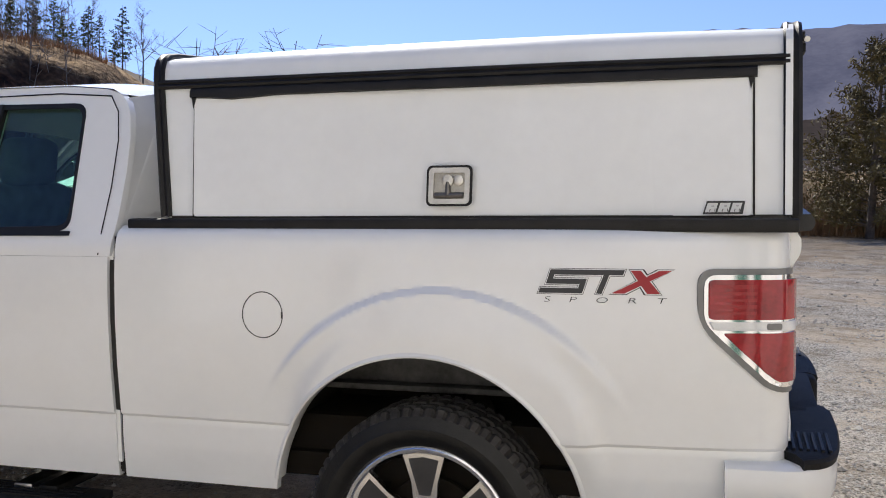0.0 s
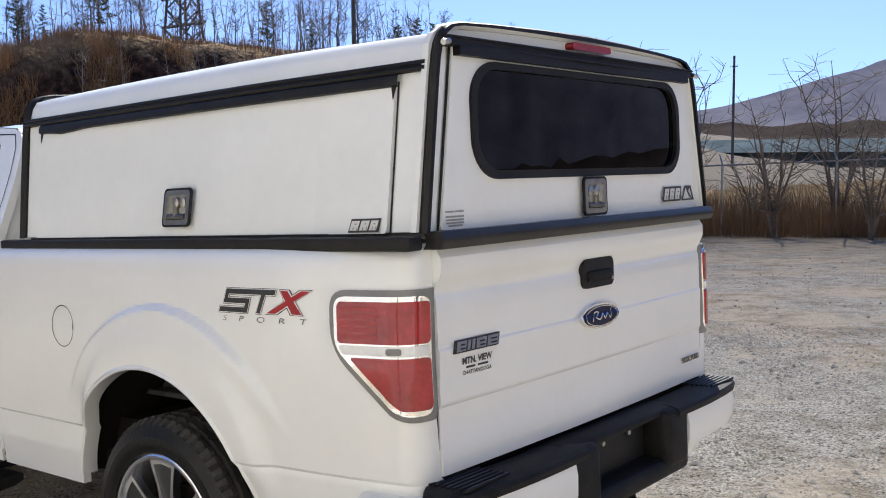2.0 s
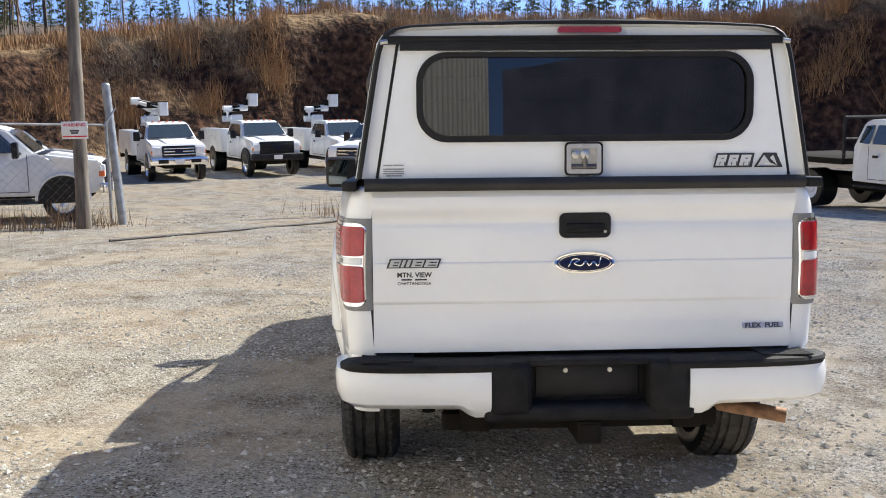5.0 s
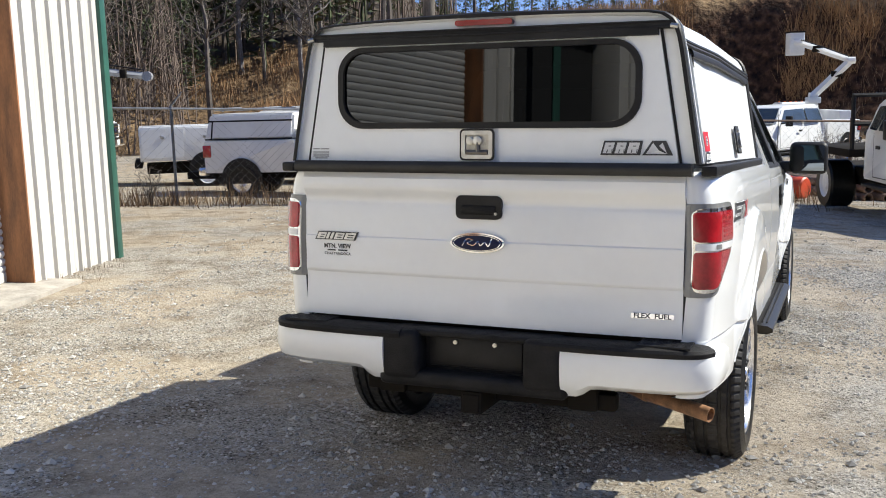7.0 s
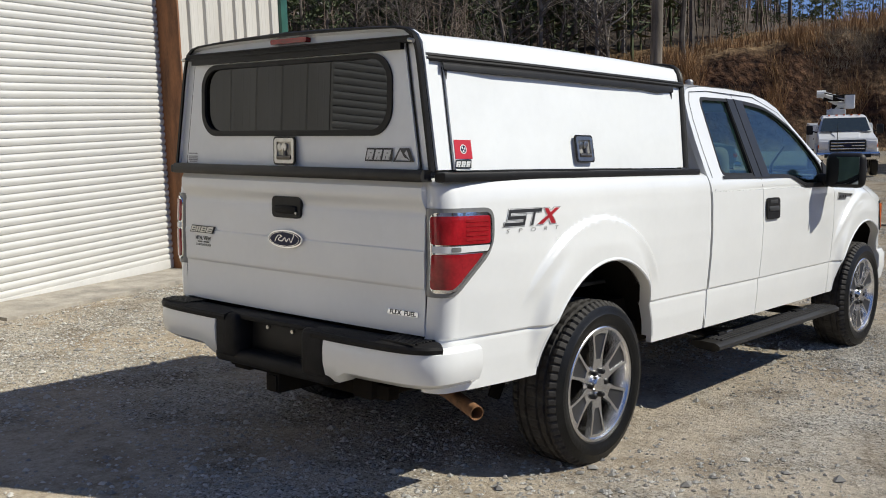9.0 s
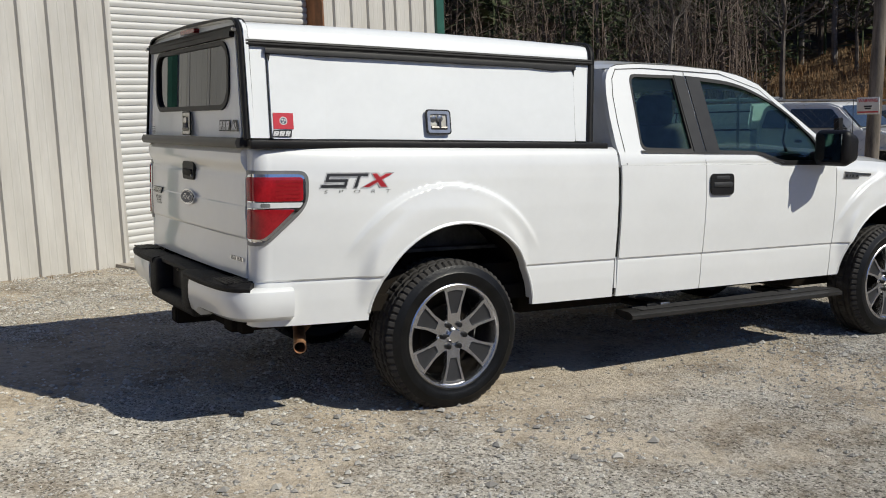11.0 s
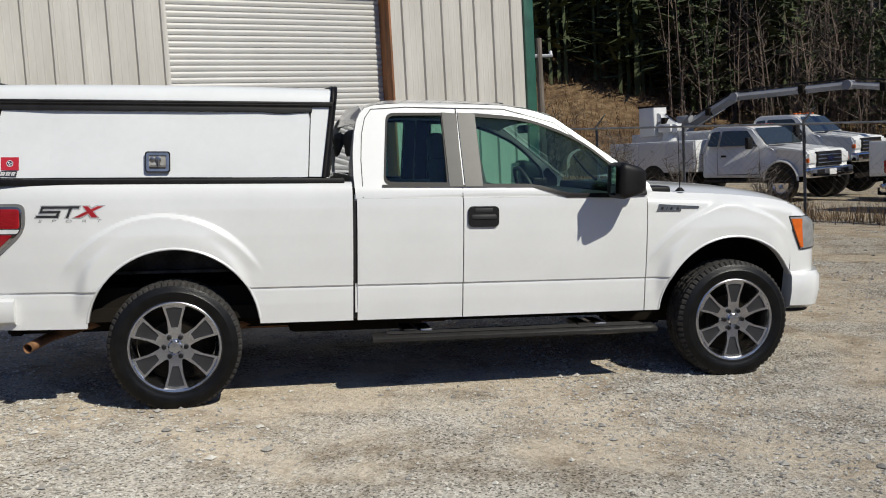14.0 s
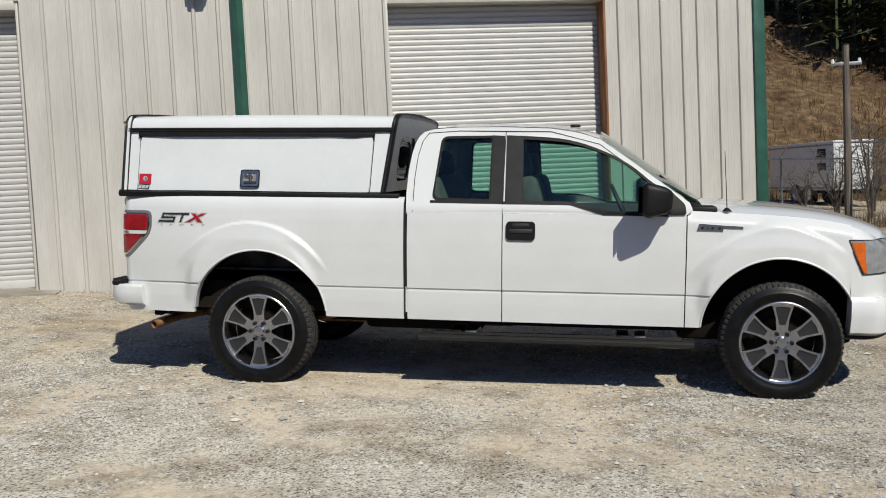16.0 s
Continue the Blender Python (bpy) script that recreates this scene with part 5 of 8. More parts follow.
for side in SIDES:
    out = (0, side, 0)
    bm = bmesh.new()
    loop = soften([(-0.972, 1.396, 0.012), (0.815, 1.396, 0.012), (0.838, 1.812, 0.012), (-0.969, 1.812, 0.012)], 0.012)
    plate(bm, [loop], cap_side(side, 0.012), (0, -0.010 * side, 0))
    sd = part("side_door", bm, M_CAP, canopy, "white lift-up side door", smooth=20)
    bm = bmesh.new()
    strokes(bm, [((-0.978, 1.396), (-0.975, 1.806)), ((0.821, 1.396), (0.842, 1.806)), ((-0.972, 1.394), (0.812, 1.394))], 0.006, cap_side(side, 0.003))
    part("door_seal", bm, M_BLACK, canopy, smooth=0)
    for x in (-0.967, 0.838):
        bm = bmesh.new()
        plate(bm, [[(x - 0.012, 1.806), (x + 0.010, 1.806), (x, 1.760)]], cap_side(side, 0.013), (0, 0.003 * side, 0))
        part("corner_tab", bm, M_BLACK, sd, smooth=0)
    # drip rails: one along the shell, one over the door
    for prof, xa, xb in ((((1.828, 0.004), (1.830, 0.016), (1.838, 0.020), (1.846, 0.015), (1.850, 0.019), (1.858, 0.018), (1.861, 0.004)), None, None), (((1.794, 0.012), (1.798, 0.023), (1.812, 0.024), (1.822, 0.022), (1.829, 0.014)), -0.985, 0.850)):
        bm = bmesh.new()
        rows = []
        for i in range(25):
            row = []
            for z, o in prof:
                lo = cap_rear(z) + 0.02 if xa is None else xa
                hi = cap_front(z) - 0.02 if xb is None else xb
                x = lo + (hi - lo) * i / 24
                sag = 0.010 * math.exp(-((x - 0.68) / 0.09) ** 2) if xa is not None and z < 1.80 else 0.0
                row.append(bm.verts.new(cap_side(side, o)(x, z - sag)))
            rows.append(row)
        for a, b in zip(rows, rows[1:]):
            for k in range(len(prof) - 1):
                bm.faces.new((a[k], b[k], b[k + 1], a[k + 1]))
        bmesh.ops.recalc_face_normals(bm, faces=bm.faces[:])
        part("drip_rail", bm, M_BLACK, canopy, "black drip rail", smooth=25)
    latch(sd, cap_side(side, 0.012), -0.077, 1.490, out)
    # rubber strip on the bed rail
    bm = bmesh.new()
    ys = sorted((0.868 * side, 0.925 * side))
    box(bm, (-1.10, ys[0], 1.350), (1.04 if side < 0 else 1.06, ys[1], 1.389), 0.008)
    part("rail_strip", bm, M_BLACK, canopy)
    def mark(off, cx, cz):
        f = cap_side(side, 0.012 + off)
        return lambda u, w: f(cx - u * side, cz + w)
    if side > 0:
        maker_mark(sd, lambda off: mark(off, -0.895, 1.419), 0.100, False)
    else:
        maker_mark(sd, lambda off: mark(off, -0.925, 1.421), 0.085, False)
        bm = bmesh.new()
        plate(bm, [[(-0.050, -0.040), (0.050, -0.040), (0.050, 0.036), (-0.050, 0.036)]], mark(0.002, -0.915, 1.482), (0, 0, 0))
        fl = part("flag_sticker", bm, M_FLAGR, sd, "red flag sticker with a white ring", smooth=0)
        bm = bmesh.new()
        ring = [(0.019 * math.cos(k * math.tau / 20), 0.019 * math.sin(k * math.tau / 20)) for k in range(20)]
        plate(bm, [ring], mark(0.003, -0.915, 1.481), (0, 0, 0))
        part("flag_ring", bm, M_DECALW, fl, smooth=0)
        bm = bmesh.new()
        plate(bm, [[(u * 0.8, w * 0.8) for u, w in ring]], mark(0.0036, -0.915, 1.481), (0, 0, 0))
        part("flag_disc", bm, M_BLUE, fl, smooth=0)
        for a in (20, 140, 260):
            bm = bmesh.new()
            star = [((0.0075 if k % 2 == 0 else 0.003) * math.cos(radians(a + 36 * k)), (0.0075 if k % 2 == 0 else 0.003) * math.sin(radians(a + 36 * k))) for k in range(10)]
            plate(bm, [star], lambda u, w: mark(0.0042, -0.915, 1.481)(u + 0.0075 * math.cos(radians(a)), w + 0.0075 * math.sin(radians(a))), (0, 0, 0))
            part("flag_star", bm, M_DECALW, fl, smooth=0)

bm = bmesh.new()
surface(bm, lambda u, v: Vector((-1.134 - 0.012 * math.sin(math.pi * v) - 0.02 * (1 - (2 * u - 1) ** 2) * 0.3, -0.838 + 1.676 * u, 1.350 + 0.048 * v)), 12, 4)
rim(bm, Vector((0.06, 0, 0)))
bmesh.ops.recalc_face_normals(bm, faces=bm.faces[:])
part("rail_strip", bm, M_PILLAR, canopy, "dark grey rubber strip over the tailgate")


def rear_out(off):
    return lambda u, w: rear_face(0.010 + off)(-u, w)


latch(hatch, lambda u, w: Vector((cap_rear(1.466) - 0.015, -u, w)), -0.010, 1.466, (-1, 0, 0))
maker_mark(hatch, lambda off: (lambda u, w: rear_face(0.012 + off)(-(u + 0.632), w + 1.455)), 0.262, True)
bm = bmesh.new()
strokes(bm, [((-0.765, 1.447), (-0.735, 1.447)), ((-0.727, 1.447), (-0.692, 1.447)), ((-0.765, 1.424), (-0.692, 1.424)), ((-0.765, 1.416), (-0.692, 1.416)), ((-0.765, 1.433), (-0.692, 1.433)), ((-0.755, 1.408), (-0.70, 1.408))], 0.005, rear_out(0.003))
part("dealer_sticker", bm, M_DECALG, hatch, "small grey dealer sticker bars", smooth=0)

# ---- the metal building ----
M_PANEL = material("painted_steel_panel", (0.60, 0.575, 0.53), 0.42, var=0.10, scale=1.3, tint=(0.50, 0.475, 0.43), stretch=(3, 3, 0.5))
M_DOORW = material("white_door_slat", (0.63, 0.62, 0.595), 0.4, var=0.06, scale=2)
M_GREEN = material("green_trim", (0.035, 0.12, 0.085), 0.4, var=0.15, scale=5)
M_JAMB = material("rusty_brown_jamb", (0.30, 0.125, 0.048), 0.7, var=0.35, scale=4, tint=(0.12, 0.055, 0.025), stretch=(3, 3, 0.6))
M_CONC = material("concrete", (0.42, 0.38, 0.32), 0.85, var=0.2, scale=5, bump=0.3, bump_scale=40)
# near-black stands in for the shade inside the bay and behind the doors
M_CAVE = material("inside_shade_paint", (0.03, 0.03, 0.03), 0.9)
WD = Vector((0.9413, 0.3375, 0))
WALL = Matrix(((-WD.x, WD.y, 0, 4.70), (-WD.y, -WD.x, 0, 6.735), (0, 0, 1, 0), (0, 0, 0, 1)))
EAVE = 5.3
building = thing("metal_building", "cream ribbed steel workshop with green trim and white roll-up doors", "workshop building", WALL)


def wz(s, out=0.0):
    p = WALL @ Vector((s, out, 0))
    return zg(p.x, p.y)


def panel_mesh(width, z0, z1):
    """A ribbed sheet: trapezoid ribs 0.305 apart with two faint swages between; it runs along x and faces +y."""
    bm = bmesh.new()
    prof = []
    x = 0.0
    while x < width - 1e-6:
        for dx, dy in ((0.0, 0.0), (0.012, 0.036), (0.044, 0.036), (0.056, 0.0), (0.135, 0.0), (0.140, 0.002), (0.148, 0.002), (0.153, 0.0), (0.215, 0.0), (0.220, 0.002), (0.228, 0.002), (0.233, 0.0)):
            if x + dx <= width:
                prof.append((x + dx, dy))
        x += 0.305
    prof.append((width, 0.0))
    a = [bm.verts.new((p, q, z0)) for p, q in prof]
    b = [bm.verts.new((p, q, z1)) for p, q in prof]
    c = [bm.verts.new((p, -0.02, z0)) for p in (0.0, width)]
    for i in range(len(prof) - 1):
        bm.faces.new((a[i], b[i], b[i + 1], a[i + 1]))
    bmesh.ops.recalc_face_normals(bm, faces=bm.faces[:])
    if sum(f.normal.y for f in bm.faces) < 0:
        bmesh.ops.reverse_faces(bm, faces=bm.faces[:])
    return finish("wall_panel", bm, M_PANEL, 0)


def run_panels(s0, s1, z0, z1):
    n = max(1, round((s1 - s0) / 0.915))
    w = (s1 - s0) / n
    me = panel_mesh(w, z0, z1)
    for i in range(n):
        ob = new("wall_panel", me)
        ob.parent = building
        ob.matrix_basis = Matrix.Translation((s0 + i * w, 0, 0))


DOORS = ((2.31, 5.25), (9.83, 12.96))
DTOP = 3.74
for s0, s1 in ((0.02, 2.29), (5.26, 9.79), (13.0, 13.62), (16.6, 22.0)):
    run_panels(s0, s1, -0.35, EAVE)
run_panels(2.29, 5.26, DTOP + 0.10, EAVE)
run_panels(9.79, 13.0, DTOP + 0.10, EAVE)
run_panels(13.62, 16.6, DTOP + 0.10, EAVE)
# end wall, inner core and roof
bm = bmesh.new()
box(bm, (0.02, -9.0, -0.6), (2.275, -0.03, EAVE))
box(bm, (5.28, -9.0, -0.6), (9.76, -0.03, EAVE))
box(bm, (13.02, -9.0, -0.6), (13.60, -0.03, EAVE))
box(bm, (16.62, -9.0, -0.6), (22, -0.03, EAVE))
box(bm, (0.02, -9.0, DTOP + 0.1), (22, -0.03, EAVE))
box(bm, (0.02, -9.0, -0.6), (22, -0.6, EAVE))
part("core_wall", bm, M_PANEL, building, smooth=0)
bm = bmesh.new()
box(bm, (-0.25, -9.2, EAVE), (22.2, 0.22, EAVE + 0.10), 0.02)
part("roof", bm, M_GREEN, building)
bm = bmesh.new()
box(bm, (-0.2, 0.02, EAVE - 0.16), (22, 0.17, EAVE + 0.01), 0.02)
part("gutter", bm, M_GREEN, building)
bm = bmesh.new()
box(bm, (-0.01, -0.13, -0.30), (0.15, 0.045, EAVE - 0.02), 0.006)
part("corner_trim", bm, M_GREEN, building, "green corner trim")
for s in (7.165, 14.6):
    bm = bmesh.new()
    z = wz(s)
    tube(bm, [(s, 0.09, EAVE - 0.1), (s, 0.09, z + 0.35), (s, 0.11, z + 0.22), (s, 0.30, z + 0.10)], 0.075, 4)
    part("downspout", bm, M_GREEN, building, "green square downspout")
bm = bmesh.new()
prof = ((0.0, 0.0), (0.008, 0.004), (0.028, 0.013), (0.046, 0.012), (0.058, 0.004), (0.064, -0.010), (0.072, -0.006))
sw = 1.0
rows = [[bm.verts.new((x, q, z)) for z, q in prof] for x in (0.0, sw * 0.5, sw)]
for a, b in zip(rows, rows[1:]):
    for k in range(len(prof) - 1):
        bm.faces.new((a[k], a[k + 1], b[k + 1], b[k]))
bmesh.ops.recalc_face_normals(bm, faces=bm.faces[:])
if sum(f.normal.y for f in bm.faces) < 0:
    bmesh.ops.reverse_faces(bm, faces=bm.faces[:])
SLAT = finish("slat", bm, M_DOORW, 40)
for s0, s1 in DOORS:
    bm = bmesh.new()
    z = wz(s0) + 0.05
    box(bm, (s0 + 0.01, -0.285, z), (s1 - 0.01, -0.255, z + 0.10), 0.006)
    door = part("roll_door", bm, M_DOORW, building, "white slatted roll-up door, closed")
    k = 0
    while z + 0.10 + 0.072 * k < DTOP + 0.02:
        ob = new("slat", SLAT)
        ob.parent = door
        ob.matrix_basis = Matrix.Translation((s0, -0.27, z + 0.10 + 0.072 * k)) @ Matrix.Diagonal((s1 - s0, 1, 1, 1))
        k += 1
    bm = bmesh.new()
    box(bm, (s0 - 0.028, -0.32, wz(s0) - 0.05), (s0 + 0.005, 0.012, DTOP + 0.10), 0.006)
    part("jamb", bm, M_JAMB if s0 < 5 else M_PANEL, building, "brown rust-stained door jamb" if s0 < 5 else "cream door jamb")
    bm = bmesh.new()
    box(bm, (s1 - 0.005, -0.32, wz(s1) - 0.05), (s1 + 0.035, 0.034, DTOP + 0.10), 0.006)
    part("jamb", bm, M_PANEL if s0 < 5 else M_JAMB, building, "cream door jamb" if s0 < 5 else "brown rust-stained door jamb")
    bm = bmesh.new()
    box(bm, (s0 - 0.02, -0.32, DTOP), (s1 + 0.03, 0.008, DTOP + 0.10), 0.004)
    part("header", bm, M_PANEL, building)
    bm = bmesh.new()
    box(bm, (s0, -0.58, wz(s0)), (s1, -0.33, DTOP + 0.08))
    part("door_shade_box", bm, M_CAVE, building)
    bm = bmesh.new()
    surface(bm, lambda u, v: Vector((s0 - 0.30 + (s1 - s0 + 0.45) * u, -0.3 + 0.66 * v, wz(s0 - 0.3 + (s1 - s0 + 0.45) * u, 0.4 * v) + 0.045 - 0.015 * v)), 12, 6)
    rim(bm, Vector((0, 0, -0.15)))
    part("door_slab", bm, M_CONC, building, "pale concrete apron slab")
# shallow near-black box, the bay's inner darkness painted on
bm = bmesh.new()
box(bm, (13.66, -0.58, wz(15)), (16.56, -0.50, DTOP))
part("bay_shade_sheet", bm, M_CAVE, building, "near-black sheet painted as the shade of an open bay")
for s in (13.60, 16.56):
    bm = bmesh.new()
    box(bm, (s, -0.50, wz(s) - 0.05), (s + 0.06, 0.034, DTOP + 0.10), 0.006)
    part("jamb", bm, M_PANEL, building)
bm = bmesh.new()
box(bm, (7.50, 0.0, 3.92), (7.76, 0.20, 4.14), 0.02)
box(bm, (7.53, 0.03, 3.88), (7.73, 0.22, 3.93), 0.02)
part("wall_light", bm, M_BLACK, building, "dark wall pack light")

# ---- ground ----


def ground_material():
    m = bpy.data.materials.new("gravel")
    m.use_nodes = True
    t = m.node_tree
    N, L = t.nodes, t.links
    b = N["Principled BSDF"]
    b.inputs["Roughness"].default_value = 0.95
    b.inputs["Diffuse Roughness"].default_value = 1.0
    b.inputs["Specular IOR Level"].default_value = 0.03
    co = N.new("ShaderNodeTexCoord")

    def tex(kind, scale, **kw):
        n = N.new(kind)
        n.inputs["Scale"].default_value = scale
        for k, v in kw.items():
            n.inputs[k].default_value = v
        L.new(co.outputs["Object"], n.inputs["Vector"])
        return n

    def ramp(src, stops):
        r = N.new("ShaderNodeValToRGB")
        e = r.color_ramp.elements
        while len(e) < len(stops):
            e.new(0.5)
        for k, (p, c) in zip(e, stops):
            k.position, k.color = p, (*c, 1)
        L.new(src, r.inputs[0])
        return r.outputs[0]

    def mix(kind, fac, a, c):
        x = N.new("ShaderNodeMix")
        x.data_type, x.blend_type = "RGBA", kind
        if isinstance(fac, float):
            x.inputs[0].default_value = fac
        else:
            L.new(fac, x.inputs[0])
        L.new(a, x.inputs[6])
        L.new(c, x.inputs[7])
        return x.outputs[2]
    patch = tex("ShaderNodeTexNoise", 0.55, Detail=7, Roughness=0.62)
    fine = tex("ShaderNodeTexNoise", 34, Detail=6, Roughness=0.75)
    peb = tex("ShaderNodeTexVoronoi", 85)
    peb2 = tex("ShaderNodeTexVoronoi", 26)
    grey = ramp(peb.outputs["Color"], ((0.12, (0.17, 0.16, 0.14)), (0.34, (0.58, 0.545, 0.485)), (0.62, (0.74, 0.70, 0.63)), (0.90, (0.95, 0.91, 0.85))))
    sand = ramp(fine.outputs["Fac"], ((0.3, (0.56, 0.49, 0.39)), (0.5, (0.76, 0.67, 0.55)), (0.7, (0.86, 0.77, 0.64))))
    mask = ramp(patch.outputs["Fac"], ((0.46, (0, 0, 0)), (0.55, (1, 1, 1))))
    col = mix("MIX", mask, grey, sand)
    dirt = tex("ShaderNodeTexNoise", 2.3, Detail=9, Roughness=0.7)
    col = mix("MULTIPLY", 0.85, col, ramp(dirt.outputs["Fac"], ((0.36, (0.58, 0.53, 0.47)), (0.54, (1, 1, 1)))))
    speck = tex("ShaderNodeTexNoise", 13, Detail=8, Roughness=0.8)
    col = mix("MULTIPLY", 0.8, col, ramp(speck.outputs["Fac"], ((0.38, (0.74, 0.72, 0.70)), (0.52, (1, 1, 1)))))
    # brightness painted along y: paler open side, darker by the building and out on the lot
    sp = N.new("ShaderNodeSeparateXYZ")
    L.new(co.outputs["Object"], sp.inputs[0])
    drift = N.new("ShaderNodeMath")
    drift.operation = "MULTIPLY_ADD"
    drift.inputs[1].default_value = 4.0
    big = tex("ShaderNodeTexNoise", 0.35, Detail=5)
    L.new(big.outputs["Fac"], drift.inputs[0])
    L.new(sp.outputs["Y"], drift.inputs[2])
    mr = N.new("ShaderNodeMapRange")
    mr.inputs[1].default_value, mr.inputs[2].default_value = -22.0, 12.0
    L.new(drift.outputs[0], mr.inputs[0])
    col = mix("MULTIPLY", 1.0, col, ramp(mr.outputs[0], ((0.0, (0.15, 0.12, 0.085)), (0.10, (0.46, 0.42, 0.37)), (0.39, (0.82, 0.78, 0.73)), (0.50, (0.84, 0.82, 0.78)), (0.58, (0.84, 0.83, 0.80)), (0.66, (0.84, 0.83, 0.81)), (0.76, (0.70, 0.68, 0.64)), (1.0, (0.58, 0.55, 0.50)))))
    L.new(col, b.inputs["Base Color"])
    rough = tex("ShaderNodeTexNoise", 75, Detail=8, Roughness=0.8)
    bp = N.new("ShaderNodeBump")
    bp.inputs["Strength"].default_value, bp.inputs["Distance"].default_value = 0.75, 0.024
    L.new(rough.outputs["Fac"], bp.inputs["Height"])
    bp2 = N.new("ShaderNodeBump")
    bp2.inputs["Strength"].default_value, bp2.inputs["Distance"].default_value = 0.35, 0.02
    L.new(peb2.outputs["Distance"], bp2.inputs["Height"])
    L.new(bp.outputs[0], bp2.inputs["Normal"])
    L.new(bp2.outputs[0], b.inputs["Normal"])
    return m


M_GRAVEL = ground_material()


def axis_steps(a, b, fine, reach):
    mid = steps(a, b, fine)
    lo, hi, d = [], [], fine
    x = a
    while x > -reach:
        d *= 1.16
        x -= d
        lo.append(x)
    d, x = fine, b
    while x < reach:
        d *= 1.16
        x += d
        hi.append(x)
    return lo[::-1] + mid + hi


XS, YS = axis_steps(-9, 14, 0.14, 3000), axis_steps(-11, 9, 0.14, 3000)


def bumps(x, y):
    if abs(x) > 60 or abs(y) > 60:
        return 0.0
    return 0.020 * noise.noise(Vector((x * 0.8, y * 0.8, 0))) + 0.008 * noise.noise(Vector((x * 3.1, y * 3.1, 4))) - 0.004


def ground_z(x, y):
    near = math.hypot(x - 1.8, y)
    return zg(x, y) + bumps(x, y) * smoothstep(0.3, 2.4, max(abs(y) - 0.6, abs(x - 1.8) - 2.2))


verts = [(x, y, ground_z(x, y)) for x in XS for y in YS]
ny = len(YS)
faces = [(i * ny + j, (i + 1) * ny + j, (i + 1) * ny + j + 1, i * ny + j + 1) for i in range(len(XS) - 1) for j in range(ny - 1)]
me = bpy.data.meshes.new("ground")
me.from_pydata(verts, [], faces)
me.materials.append(M_GRAVEL)
me.polygons.foreach_set("use_smooth", [True] * len(me.polygons))
tagged(new("ground", me), "pale grey and tan gravel lot", "ground", kind="structure")


def stone_material():
    m = material("loose_stone", (0.42, 0.40, 0.37), 0.95, spec=0.1, var=0.25, scale=30)
    t = m.node_tree
    N, L = t.nodes, t.links
    g = N.new("ShaderNodeNewGeometry")
    r = N.new("ShaderNodeValToRGB")
    for k, c in zip((0, 1), ((0.30, 0.285, 0.26), (0.70, 0.67, 0.61))):
        r.color_ramp.elements[k].color = (*c, 1)
    L.new(g.outputs["Random Per Island"], r.inputs[0])
    L.new(r.outputs[0], N["Principled BSDF"].inputs["Base Color"])
    N["Principled BSDF"].inputs["Diffuse Roughness"].default_value = 1.0
    return m


M_STONE = stone_material()


def scatter_stones(name, label, n, xr, yr, size, seed, keep):
    rng = np.random.default_rng(seed)
    base = np.array([(1, 0, 0), (-1, 0, 0), (0, 1, 0), (0, -1, 0), (0, 0, 0.7), (0, 0, -0.6)], float)
    tri = np.array([(0, 2, 4), (2, 1, 4), (1, 3, 4), (3, 0, 4), (2, 0, 5), (1, 2, 5), (3, 1, 5), (0, 3, 5)])
    V, F = [], []
    k = 0
    for _ in range(n):
        x, y = rng.uniform(*xr), rng.uniform(*yr)
        if not keep(x, y, rng.random()):
            continue
        s = size[0] + (size[1] - size[0]) * rng.random() ** 3
        a = rng.uniform(0, math.tau)
        p = base * (s * rng.uniform(0.6, 1.25, (6, 3)))
        ca, sa = math.cos(a), math.sin(a)
        q = np.stack((p[:, 0] * ca - p[:, 1] * sa + x, p[:, 0] * sa + p[:, 1] * ca + y, p[:, 2] * 0.8 + ground_z(x, y) + s * 0.22), 1)
        V.append(q)
        F.append(tri + 6 * k)
        k += 1
    me = bpy.data.meshes.new(name)
    me.from_pydata(np.concatenate(V).tolist(), [], np.concatenate(F).tolist())
    me.materials.append(M_STONE)
    tagged(new(name, me), label, "gravel", kind="stuff")


def lot(x, y, r):
    patch = noise.noise(Vector((x * 0.45, y * 0.45, 9))) + 0.5 * noise.noise(Vector((x * 1.4, y * 1.4, 2)))
    return r < clampf(0.45 + 1.1 * patch, 0.08, 1.0) and (Vector((x - 4.70, y - 6.735)).dot(Vector((WD.y, -WD.x))) > 0.05)


scatter_stones("loose_gravel", "loose grey and tan gravel stones on the lot", 210000, (-6.5, 8), (-7.2, 5.2), (0.0045, 0.018), 3, lot)
scatter_stones("loose_gravel", "larger loose gravel stones on the lot", 9000, (-6.5, 8), (-7.2, 5.2), (0.011, 0.027), 4, lot)
scatter_stones("loose_gravel", "loose pale gravel stones further out on the lot", 26000, (-8, 18), (-16, 9), (0.010, 0.034), 5, lot)

# ---- banks and hills round the lot ----
M_FIELD = material("dry_field_grass", (0.105, 0.078, 0.050), 0.95, var=0.3, scale=0.15, tint=(0.06, 0.045, 0.030), spec=0.0)
M_BLADE = material("dry_grass_blade", (0.34, 0.20, 0.092), 0.9, var=0.3, scale=0.4, tint=(0.17, 0.095, 0.045))
M_SLOPE = material("brown_slope_grass", (0.20, 0.125, 0.068), 0.95, var=0.35, scale=0.4, tint=(0.10, 0.062, 0.038), spec=0.05)
M_WEED = material("dead_weed", (0.22, 0.15, 0.09), 0.95, spec=0.05, var=0.35, scale=0.6, tint=(0.11, 0.075, 0.05))
M_BARK = material("grey_bark", (0.16, 0.135, 0.115), 0.9, var=0.3, scale=2.0)
M_BARKP = material("pale_bark", (0.30, 0.27, 0.24), 0.9, var=0.3, scale=2.0)
